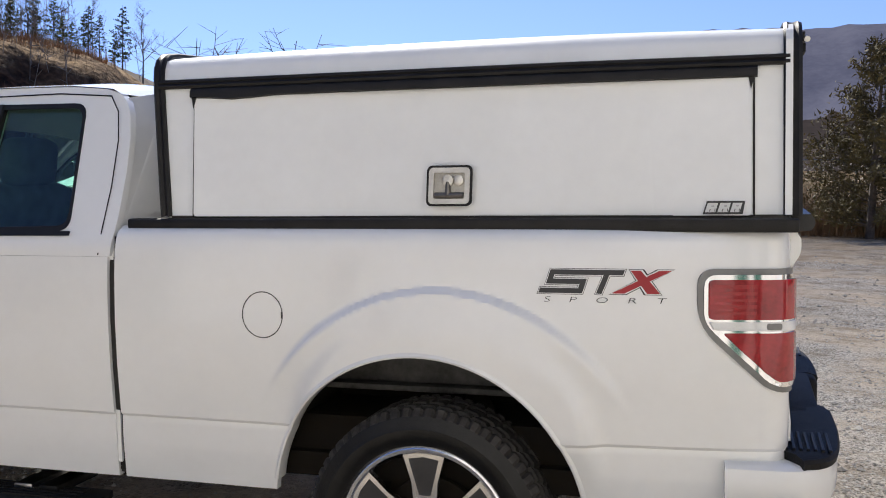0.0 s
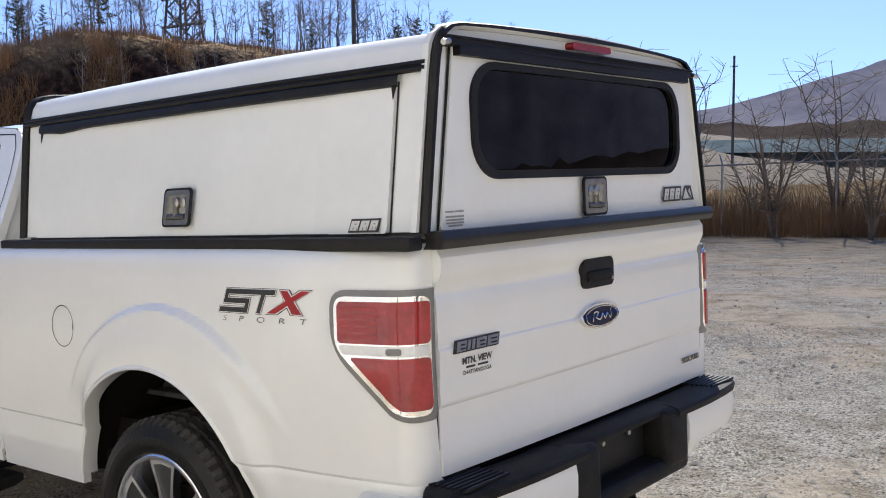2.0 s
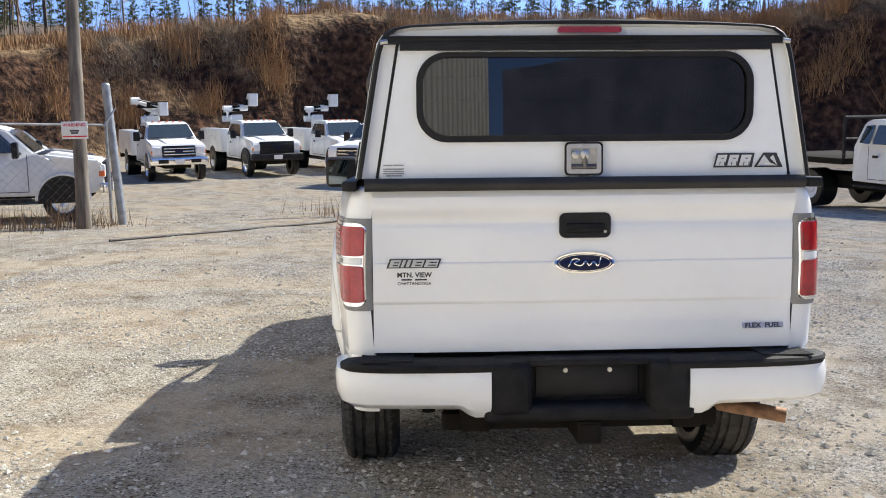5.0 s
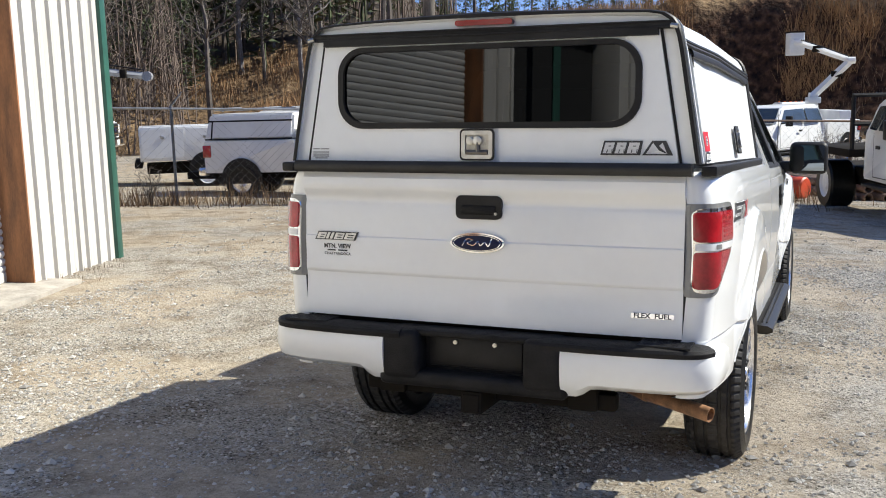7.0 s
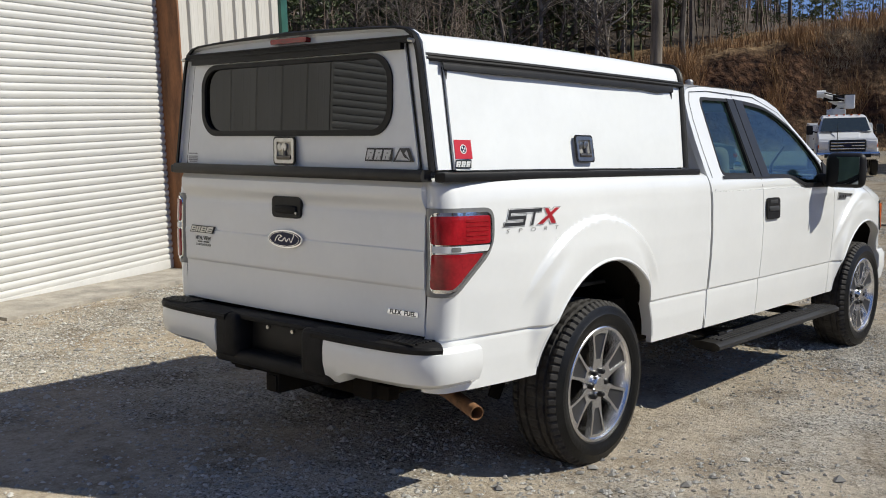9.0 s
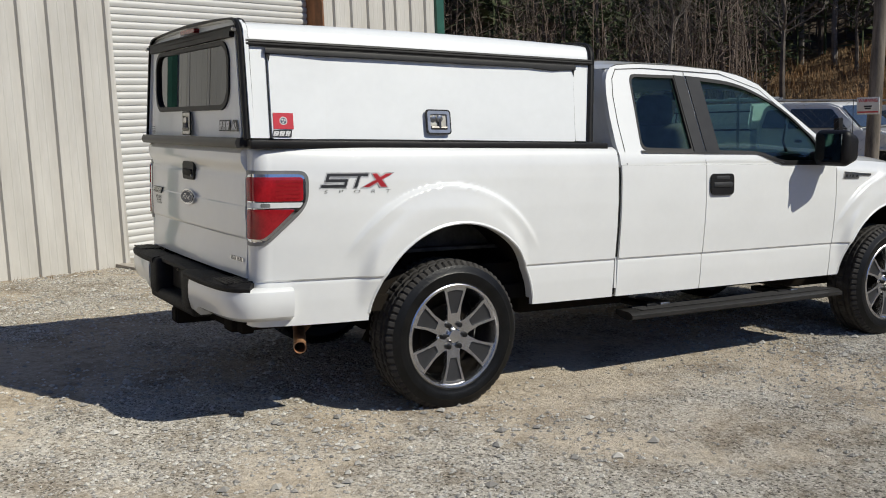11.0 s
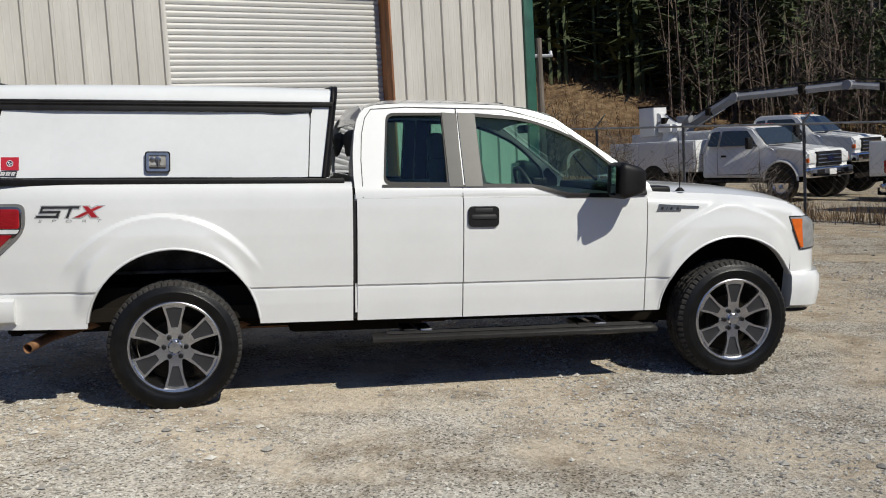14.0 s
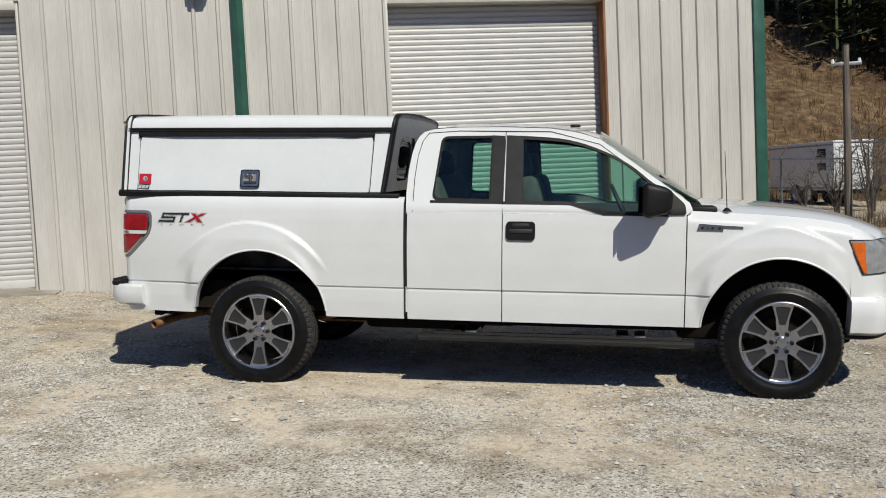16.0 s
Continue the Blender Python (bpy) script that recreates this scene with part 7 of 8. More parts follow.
cedar_tree(61, -3.95, -21.8, 4.7, "olive-brown cedar at the lot's weedy edge")
cedar_tree(62, -5.9, -22.6, 4.4, "olive-brown cedar at the lot's weedy edge")


def shrub(seed, high, stems, label):
    """Leafless shrub: several stems from one foot, with branches and twigs."""
    r = random.Random(seed)
    root = thing("bare_shrub", label, "shrub", group="bare shrubs")
    tw = bmesh.new()
    for i in range(stems):
        bm = bmesh.new()
        a = i * math.tau / stems + r.uniform(-0.4, 0.4)
        h = high * r.uniform(0.65, 1.1)
        out = r.uniform(0.12, 0.45) * h
        line = [Vector((math.cos(a) * out * t ** 1.4 + r.gauss(0, 0.04), math.sin(a) * out * t ** 1.4 + r.gauss(0, 0.04), -0.15 + h * t)) for t in (0, 0.25, 0.5, 0.75, 1.0)]
        tube(bm, line, [0.045, 0.036, 0.026, 0.016, 0.006], 5, False)
        for _ in range(9):
            t = r.uniform(0.2, 0.98) * 4
            k = min(int(t), 3)
            p = line[k].lerp(line[k + 1], t - k)
            L = h * r.uniform(0.16, 0.36)
            d = Vector((r.gauss(0, 1), r.gauss(0, 1), r.uniform(0.2, 1.3))).normalized()
            q = p + d * L * 0.6
            e = q + (d + Vector((r.gauss(0, 0.4), r.gauss(0, 0.4), 0.2))).normalized() * L * 0.5
            tube(tw, [p, q, e], [0.014, 0.009, 0.004], 3, False)
            for _ in range(5):
                c = p.lerp(q, r.random()) if r.random() < 0.4 else q.lerp(e, r.random())
                g = c + Vector((r.gauss(0, 1), r.gauss(0, 1), r.uniform(-0.2, 1))).normalized() * L * r.uniform(0.25, 0.55)
                tube(tw, [c, g], [0.006, 0.003], 3, False)
        part("stem", bm, M_BARK, root)
    part("twig_crown", tw, M_BARK, root)
    return root


BRUSH = ((9.6, 16.6, 0.55, 1), (10.3, 17.4, 0.5, 0), (11.0, 15.4, 0.5, 1), (9.0, 19.2, 0.6, 0), (10.8, 19.8, 0.6, 1), (8.7, 21.8, 0.7, 1), (9.9, 22.6, 0.7, 0), (12.0, 13.4, 0.4, 1), (7.6, 20.4, 0.5, 1), (11.3, 11.5, 0.28, 1), (9.9, 13.9, 0.3, 1), (22.6, -1.6, 0.50, 1), (23.6, -2.6, 0.55, 0), (24.6, -1.2, 0.5, 1), (25.4, -3.4, 0.6, 0), (21.6, -3.0, 0.45, 1), (26.4, -0.8, 0.5, 1), (23.0, -4.2, 0.5, 1))
SHRUBS = [shrub(41, 3.2, 7, "leafless grey-brown shrub at the lot's edge"), shrub(42, 2.4, 9, "leafless grey-brown shrub at the lot's edge"), shrub(43, 4.0, 6, "tall leafless shrub at the lot's edge")]
for k, (x, y, s, w) in enumerate(((4.2, -21.6, 0.8, 0), (9.2, -21.9, 1.0, 2), (1.2, -21.8, 0.7, 1), (6.8, -22.3, 0.9, 0), (11.6, -22.4, 0.8, 1), (14.2, -22.0, 1.0, 0), (17.0, -21.2, 0.9, 2), (-1.0, -22.1, 0.6, 1), (12.9, -24.5, 1.0, 2), (8.0, -24.2, 0.8, 1), (-6.0, -22.0, 0.8, 0), (20.0, -22.5, 0.9, 1), (12.9, -24.0, 1.25, 2), (11.0, -24.2, 1.2, 0), (15.2, -23.2, 1.3, 2), (13.8, -22.6, 1.1, 1), (5.6, -23.6, 1.0, 2)) + BRUSH):
    m = Matrix.Translation((x, y, zg(x, y))) @ Matrix.Rotation(k * 1.3, 4, "Z") @ Matrix.Scale(s * 1.2, 4)
    ob = SHRUBS[w] if k in (0, 1, 2) else copy_thing(SHRUBS[w], m)
    ob.matrix_basis = m

# ---- poles, pylon and the far shed ----
M_POLE = material("weathered_pole", (0.20, 0.17, 0.14), 0.9, var=0.3, scale=3, stretch=(4, 4, 0.4))
M_GALV = material("galvanised_steel", (0.36, 0.37, 0.38), 0.5, metal=0.6, var=0.2, scale=6)
M_SHEDR = material("weathered_shed_roof", (0.10, 0.13, 0.15), 0.9, spec=0.0, var=0.2, scale=0.3)
M_SHED = material("green_shed_steel", (0.05, 0.085, 0.08), 0.6, var=0.2, scale=0.3)


def utility_pole(x, y, high, r, arms, label):
    root = thing("utility_pole", label, "pole", Matrix.Translation((x, y, zg(x, y))))
    bm = bmesh.new()
    tube(bm, [(0, 0, -0.3), (0, 0, high)], [r, r * 0.75], 10)
    part("pole", bm, M_POLE, root)
    for z in arms:
        bm = bmesh.new()
        box(bm, (-0.35, -0.04, z - 0.04), (0.35, 0.04, z + 0.04), 0.01)
        part("cross_arm", bm, M_GALV, root)
        for s in (-0.3, 0.3):
            bm = bmesh.new()
            tube(bm, [(s, 0, z + 0.02), (s, 0, z + 0.12)], [0.05, 0.035], 8)
            part("flood_lamp", bm, M_DECALW, root)
    return root


utility_pole(8.03, 17.1, 4.22, 0.10, (3.78,), "weathered wooden pole with small lamps beside the fence")
utility_pole(35.4, -87, 11.6, 0.14, (10.6,), "wooden power line pole beyond the field")
utility_pole(58, -59.5, 17.0, 0.25, (), "tall dark pole among bare trees")
pyl = thing("lattice_pylon", "grey steel lattice pylon behind the trees", "pylon", Matrix.Translation((118, -86, 2)))
bm = bmesh.new()
for s in ((1, 1), (1, -1), (-1, -1), (-1, 1)):
    tube(bm, [(3.2 * s[0], 3.2 * s[1], 0), (1.2 * s[0], 1.2 * s[1], 26)], 0.24, 4)
part("leg_frame", bm, M_POLE, pyl)
bm = bmesh.new()
for k in range(9):
    z0, z1 = 26 * k / 9, 26 * (k + 1) / 9
    a, b = 3.2 - 2 * k / 9, 3.2 - 2 * (k + 1) / 9
    for p, q in (((a, a, z0), (b, -b, z1)), ((a, -a, z0), (-b, -b, z1)), ((-a, -a, z0), (-b, b, z1)), ((-a, a, z0), (b, b, z1)), ((a, -a, z0), (b, b, z1)), ((-a, a, z0), (-b, -b, z1))):
        tube(bm, [p, q], 0.15, 3)
for z in (18, 22, 25.5):
    tube(bm, [(-5, 0, z), (5, 0, z)], 0.24, 4)
part("bracing", bm, M_POLE, pyl)
shed = thing("far_shed", "long low dark green metal shed across the field", "shed", Matrix.Translation((28.0, -116, -2.0)) @ Matrix.Rotation(radians(12), 4, "Z"))
bm = bmesh.new()
box(bm, (-22, -6, 0), (22, 6, 3.2))
part("wall", bm, M_SHED, shed, smooth=0)
bm = bmesh.new()
vs = [bm.verts.new(c) for c in ((-22.5, -6.5, 3.1), (22.5, -6.5, 3.1), (22.5, 0, 4.6), (-22.5, 0, 4.6), (22.5, 6.5, 3.1), (-22.5, 6.5, 3.1))]
bm.faces.new((vs[0], vs[1], vs[2], vs[3]))
bm.faces.new((vs[3], vs[2], vs[4], vs[5]))
part("roof", bm, M_SHEDR, shed, smooth=0)

# ---- the yard: fence, gate posts, drums ----
M_WIRE = material("chain_link_wire", (0.30, 0.30, 0.30), 0.5, metal=0.7, var=0.1)
M_RUSTY = material("rusty_rail", (0.17, 0.11, 0.075), 0.8, var=0.3, scale=4)
M_DRUM = material("orange_drum", (0.55, 0.065, 0.02), 0.5, var=0.12, scale=6)
M_STRIPE = material("white_reflective_band", (0.75, 0.74, 0.72), 0.4, var=0.08, scale=6)


def fence_run(points, high, label, steel=None):
    steel = steel or M_GALV
    root = thing("chain_link_fence", label, "fence", group="lot fences")
    wires = bmesh.new()
    for (x0, y0), (x1, y1) in zip(points, points[1:]):
        L = math.hypot(x1 - x0, y1 - y0)
        n = max(1, round(L / 3.0))
        for i in range(n + 1):
            x, y = x0 + (x1 - x0) * i / n, y0 + (y1 - y0) * i / n
            bm = bmesh.new()
            z = zg(x, y)
            tube(bm, [(x, y, z - 0.1), (x, y, z + high + 0.05), (x + 0.16, y - 0.16, z + high + 0.32)], [0.032, 0.03, 0.014], 6)
            part("post", bm, steel, root)
        bm = bmesh.new()
        tube(bm, [(x0, y0, zg(x0, y0) + high), (x1, y1, zg(x1, y1) + high)], 0.026, 6)
        part("top_rail", bm, steel, root)
        k = int(L / 0.16)
        for i in range(k):
            for s in (1, -1):
                a, b = i / k, clampf((i + s * high / 0.16) / k, 0, 1)
                hz = abs(b - a) * k * 0.16
                pa = Vector((x0 + (x1 - x0) * a, y0 + (y1 - y0) * a, 0))
                pb = Vector((x0 + (x1 - x0) * b, y0 + (y1 - y0) * b, 0))
                pa.z, pb.z = zg(pa.x, pa.y) + 0.03, zg(pb.x, pb.y) + 0.03 + hz
                tube(wires, [pa, pb], 0.0019, 3, False)
    w = part("wire_mesh", wires, M_WIRE, root)
    w["kind"] = "stuff"
    return root


fence_run([(14.6, 6.2), (13.03, 8.94), (11.66, 11.14), (10.2, 13.6), (8.95, 15.7), (8.1, 17.15)], 1.93, "galvanised chain-link fence with weeds at its foot")
fence_run([(8.1, 17.15), (5.6, 21.5)], 1.55, "galvanised chain-link fence running on behind the building")
fence_run([(17.3, 1.05), (22.5, -6.5)], 1.75, "rusty chain-link fence beside the gate", M_RUSTY)
fence_run([(-16, -23.2), (24, -23.2)], 1.9, "chain-link fence along the lot's weedy edge")
for x, y, h, lx, ly in ((17.1, 1.18, 2.95, 0.25, 0.0), (14.78, 6.03, 2.70, 0.25, 0.25)):
    root = thing("gate_post", "grey steel gate post leaning a little", "gate post", Matrix.Translation((x, y, zg(x, y))), group="gate posts")
    bm = bmesh.new()
    tube(bm, [(0, 0, -0.2), (lx, ly, h)], 0.085, 12)
    part("post", bm, M_GALV, root)
    bm = bmesh.new()
    lathe(bm, [(0.0, 0.05), (0.06, 0.04), (0.09, 0.0)], 12)
    part("post_cap", bm, M_GALV, root, m=Matrix.Translation((lx, ly, h)) @ Matrix.Rotation(radians(90), 4, "X"))
root = thing("sign_pole", "weathered wooden pole carrying a white warning sign", "pole", Matrix.Translation((13.9, 6.52, zg(13.9, 6.52))))
bm = bmesh.new()
tube(bm, [(0, 0, -0.2), (0.30, 0.05, 3.4), (0.45, 0.07, 5.6)], [0.135, 0.12, 0.11], 12)
part("pole", bm, M_POLE, root)
bm = bmesh.new()
box(bm, (-0.012, -0.24, -0.16), (0.0, 0.24, 0.16), 0.004)
SIGN = Matrix.Translation((0.02, 0.06, 1.82))
sg = part("warning_sign", bm, M_STRIPE, root, "white sign with red lettering", m=SIGN)


def on_sign(u, w):
    return Vector((-0.015, -u, w))


bm = bmesh.new()
text_mesh(bm, "WARNING", 0.085, lambda u, w: on_sign(u, w + 0.095), 0.002)
part("lettering", bm, M_FLAGR, sg, smooth=0)
bm = bmesh.new()
strokes(bm, [((-0.07, -0.01), (0.07, -0.01)), ((-0.05, -0.05), (0.05, -0.05))], 0.03, on_sign)
part("sign_bar", bm, M_DECAL, sg, smooth=0)
bm = bmesh.new()
strokes(bm, [((-0.21, -0.115), (0.21, -0.115))], 0.025, on_sign)
part("sign_bar", bm, M_FLAGR, sg, smooth=0)
spots = [Vector((x + rng.normal(0, 0.35), y + rng.normal(0, 0.35), zg(x, y))) for x, y in ((8.2 + (14.5 - 8.2) * t, 17.0 + (6.3 - 17.0) * t) for t in rng.random(620))]
spots += [Vector((17.4 + rng.normal(0, 0.7), 0.6 + rng.normal(0, 1.0), zg(17.4, 0.6))) for _ in range(160)]
blades("fence_weeds", "dead brown weeds along the fence foot", spots, M_WEED, 0.45, 0.12, 6, 8, 0.7, 0.02)
spots = []
for s in rng.uniform(0.2, 22, 420):
    p = WALL @ Vector((s, 0.06 + 0.30 * rng.random() ** 2, 0))
    if not any(a - 0.4 < s < b + 0.3 for a, b in DOORS):
        spots.append(Vector((p.x, p.y, zg(p.x, p.y))))
blades("wall_weeds", "dead grass and leaf litter along the wall foot", spots, M_WEED, 0.05, 0.06, 6, 9, 1.6, 0.12)


def drum(x, y, turn):
    root = thing("traffic_drum", "orange and white striped traffic drum lying on its side", "traffic drum", Matrix.Translation((x, y, zg(x, y) + 0.29)) @ Matrix.Rotation(turn, 4, "Z"), group="traffic drums")
    bm = bmesh.new()
    lathe(bm, [(0.0, -0.58), (0.21, -0.58), (0.24, -0.55), (0.255, -0.20), (0.27, 0.10), (0.285, 0.53), (0.29, 0.57), (0.0, 0.57)], 24)
    part("shell", bm, M_DRUM, root)
    for y0 in (-0.16, 0.22):
        bm = bmesh.new()
        r0 = 0.2560 + (y0 + 0.35) * 0.043
        lathe(bm, [(r0 - 0.02, y0), (r0, y0), (r0 + 0.007, y0 + 0.17), (r0 - 0.02, y0 + 0.17)], 24)
        part("band", bm, M_STRIPE, root)


drum(18.5, -0.08, radians(-28))
for k in range(9):
    root = thing("steel_pipe", "long rusty steel pipe lying in a stack behind the fence", "pipe", group="stacked pipes")
    x, y = 20.6 + 0.02 * k, -0.55 - 0.24 * (k % 5) - 0.10 * (k // 5)
    z = zg(x, y) + 0.12 + 0.21 * (k // 5)
    bm = bmesh.new()
    lathe(bm, [(0.085, -2.1), (0.11, -2.1), (0.11, 2.1), (0.085, 2.1)], 14, True)
    part("pipe_wall", bm, M_RUSTY, root, m=Matrix.Translation((x, y, z)) @ Matrix.Rotation(radians(-62 + 3 * (k % 3)), 4, "Z"))

hose = thing("ground_cable", "black cable lying across the gravel by the gate", "cable")
bm = bmesh.new()
tube(bm, [Vector((x, y, zg(x, y) + 0.02)) for x, y, *_ in curve([(11.2, 5.3), (12.9, 3.75), (13.6, 3.2), (14.3, 2.5), (15.0, 1.95), (15.8, 1.65), (16.8, 1.3)], 6)], 0.022, 6)
part("cable", bm, M_BLACK, hose)

# ---- parked work trucks ----
M_TWHITE = material("fleet_white", (0.74, 0.74, 0.73), 0.35, coat=0.4, var=0.05, scale=2)
M_TGREY = material("fleet_grey", (0.28, 0.285, 0.30), 0.4, coat=0.2, var=0.1, scale=2)
M_TDARK = material("fleet_dark_glass", (0.03, 0.04, 0.04), 0.05, var=0.1, spec=0.9, coat=0.6)
M_TBLUE = material("fleet_dark_blue", (0.06, 0.06, 0.10), 0.3, coat=0.5, var=0.1)


def ring_solid(bm, prof):
    """A body from a side outline of (x, z, half width), mirrored."""
    a = [bm.verts.new((x, w, z)) for x, z, w in prof]
    b = [bm.verts.new((x, -w, z)) for x, z, w in prof]
    n = len(prof)
    for i in range(n):
        j = (i + 1) % n
        bm.faces.new((a[i], a[j], b[j], b[i]))
    bm.faces.new(a[::-1])
    bm.faces.new(b)
    bmesh.ops.triangulate(bm, faces=[f for f in bm.faces if len(f.verts) > 4])
    bmesh.ops.recalc_face_normals(bm, faces=bm.faces[:])


def truck_wheel(root, x, y, r=0.40, w=0.24, dual=False, rim_mat=None):
    bm = bmesh.new()
    h = w / 2 * (2.0 if dual else 1.0)
    lathe(bm, [(0.0, h - 0.08), (r * 0.55, h - 0.07), (r * 0.58, h - 0.01), (r * 0.93, h), (r, h - 0.04), (r, -h + 0.04), (r * 0.93, -h), (r * 0.5, -h)], 28)
    for v in bm.verts:
        v.co.y *= 1 if y > 0 else -1
    bmesh.ops.recalc_face_normals(bm, faces=bm.faces[:])
    t = part("wheel", bm, M_RUBBER, root, m=Matrix.Translation((x, y - (h if y > 0 else -h), r)))
    bm = bmesh.new()
    lathe(bm, [(0.0, h - 0.05), (0.09, h - 0.03), (r * 0.28, h - 0.06), (r * 0.52, h - 0.055), (r * 0.58, h - 0.008)], 20)
    for v in bm.verts:
        v.co.y *= 1 if y > 0 else -1
    bmesh.ops.recalc_face_normals(bm, faces=bm.faces[:])
    part("rim", bm, rim_mat or M_ALLOY, t)


M_BULK = material("dark_brown_panel", (0.035, 0.024, 0.018), 0.8, var=0.25, scale=2, tint=(0.02, 0.014, 0.011))


def work_truck(x, y, heading, label, body="utility", paint=None, crew=0.0, boom=None, lift=0.0, dark_front=False, category="work truck", steps_lamps=True, bucket=True, far_axle=0.0, tail=0.0, arms=False, solid=False):
    """A parked truck; heading in degrees from +x; its own +x points ahead."""
    paint = paint or M_TWHITE
    dz = lift
    root = thing("work_truck", label, category, Matrix.Translation((x, y, zg(x, y))) @ Matrix.Rotation(radians(heading), 4, "Z"), group="parked work trucks")
    c = crew
    bm = bmesh.new()
    ring_solid(bm, [(2.62, 0.60 + dz, 0.90), (2.66, 1.05 + dz, 0.93), (2.58, 1.20 + dz, 0.92), (1.55, 1.34 + dz, 0.90), (1.38, 1.36 + dz, 0.90), (0.88, 1.84 + dz, 0.73), (0.62, 1.93 + dz, 0.70), (-0.35 - c, 1.95 + dz, 0.70), (-0.55 - c, 1.86 + dz, 0.73), (-0.66 - c, 1.34 + dz, 0.93), (-0.68 - c, 0.55 + dz, 0.94), (2.3, 0.52 + dz, 0.92)])
    bmesh.ops.bevel(bm, geom=bm.edges[:], offset=0.035, segments=2, affect="EDGES", clamp_overlap=True)
    part("cab", bm, paint, root)

    def cabf(side):
        return lambda u, w: Vector((u, (0.905 - 0.37 * max(0, w - 1.32) + 0.012) * side, w + dz))
    bm = bmesh.new()
    surface(bm, lambda u, v: Vector((1.35 - 0.46 * v + 0.02, (2 * u - 1) * (0.80 - 0.12 * v), 1.40 + 0.44 * v + dz + 0.02)), 6, 3)
    bmesh.ops.recalc_face_normals(bm, faces=bm.faces[:])
    for f in bm.faces:
        if f.normal.x < 0:
            f.normal_flip()
    part("windscreen", bm, M_TDARK, root, "dark windscreen")
    wins = [[(-0.10 - c * 0.35, 1.40), (1.10, 1.40), (0.72, 1.80), (-0.10 - c * 0.35, 1.82)]]
    wins.append([(-0.52 - c, 1.42), (-0.18 - c * 0.35, 1.40), (-0.18 - c * 0.35, 1.82), (-0.46 - c, 1.80)])
    for side in SIDES:
        for w in wins:
            bm = bmesh.new()
            plate(bm, [soften(w, 0.04)], cabf(side), (0, 0.006 * side, 0))
            part("side_window", bm, M_TDARK, root, "dark side glass")
        bm = bmesh.new()
        strokes(bm, [((1.22, 0.62), (1.22, 1.36)), ((-0.14 - c * 0.35, 0.62), (-0.14 - c * 0.35, 1.36)), ((-0.14 - c * 0.35, 0.62), (1.22, 0.62))], 0.014, lambda u, w: Vector((u, 0.949 * side, w + dz)))
        part("door_gap", bm, M_BLACK, root, smooth=0)
        bm = bmesh.new()
        ys = sorted((1.02 * side, 1.24 * side))
        box(bm, (0.98, ys[0], 1.30 + dz), (1.10, ys[1], 1.62 + dz), 0.03)
        tube(bm, [(1.10, 0.88 * side, 1.38 + dz), (1.06, 1.08 * side, 1.42 + dz)], 0.025, 6)
        part("mirror", bm, M_BLACK, root)
        bm = bmesh.new()
        plate(bm, [rounded(0.0, 1.10, 0.16, 1.16, 0.02)], lambda u, w: Vector((u, 0.95 * side, w + dz)), (0, 0.02 * side, 0))
        part("door_handle", bm, M_BLACK, root)
        bm = bmesh.new()
        # flat black disc paints the shaded hollow of the front wheel arch
        arc = [(1.86 + 0.50 * math.cos(radians(a)), 0.42 + 0.52 * math.sin(radians(a))) for a in range(-5, 186, 10)]
        plate(bm, [arc], lambda u, w: Vector((u, 0.955 * side, w + dz)), (0, 0.005 * side, 0))
        part("arch_shade_disc", bm, M_BLACK, root, smooth=0)
        bm = bmesh.new()
        ys = sorted((0.58 * side, 0.90 * side))
        box(bm, (2.55, ys[0], 0.86 + dz), (2.685, ys[1], 1.12 + dz), 0.03)
        part("headlamp", bm, M_CLEAR, root, "clear headlamp")
        bm = bmesh.new()
        ys = sorted((0.84 * side, 0.925 * side))
        box(bm, (2.56, ys[0], 0.88 + dz), (2.675, ys[1], 1.0 + dz), 0.02)
        part("turn_lamp", bm, M_AMBER, root)
        truck_wheel(root, 1.86, 0.985 * side, 0.40 + dz * 0.4)
        bm = bmesh.new()
        lip = [Vector((1.86 + 0.515 * math.cos(radians(a)), 0.952 * side, 0.42 + dz + 0.535 * math.sin(radians(a)))) for a in range(2, 179, 11)]
        tube(bm, lip, 0.030, 6)
        part("arch_flare", bm, M_BLACK if dark_front else paint, root)
        bm = bmesh.new()
        ys = sorted((0.78 * side, 0.98 * side))
        box(bm, (-0.60 - c, ys[0], 0.42 + dz), (1.25, ys[1], 0.48 + dz), 0.02)
        part("running_board", bm, M_BLACK, root)
    bm = bmesh.new()
    surface(bm, lambda u, v: Vector((1.40 + 0.16 * v, (2 * u - 1) * (0.82 - 0.02 * v), 1.374 - 0.012 * v + dz + 0.012)), 6, 2)
    part("cowl", bm, M_BLACK, root)
    bm = bmesh.new()
    ring_solid(bm, [(2.50, 1.20 + dz, 0.40), (2.46, 1.245 + dz, 0.38), (1.62, 1.375 + dz, 0.46), (1.58, 1.33 + dz, 0.48)])
    bmesh.ops.bevel(bm, geom=bm.edges[:], offset=0.015, segments=2, affect="EDGES", clamp_overlap=True)
    part("hood_bulge", bm, paint, root)
    bm = bmesh.new()
    box(bm, (2.775, -0.16, 0.55 + dz), (2.79, 0.16, 0.70 + dz), 0.004)
    part("number_plate", bm, M_STRIPE, root)
    for yy in (-0.55, 0.55):
        bm = bmesh.new()
        box(bm, (2.765, yy - 0.17, 0.57 + dz), (2.785, yy + 0.17, 0.70 + dz), 0.006)
        part("bumper_inset", bm, M_BLACK, root)
    bm = bmesh.new()
    gw, g0, g1 = (0.66, 0.70, 1.20) if dark_front else (0.56, 0.78, 1.16)
    box(bm, (2.60, -gw, g0 + dz), (2.70, gw, g1 + dz), 0.03)
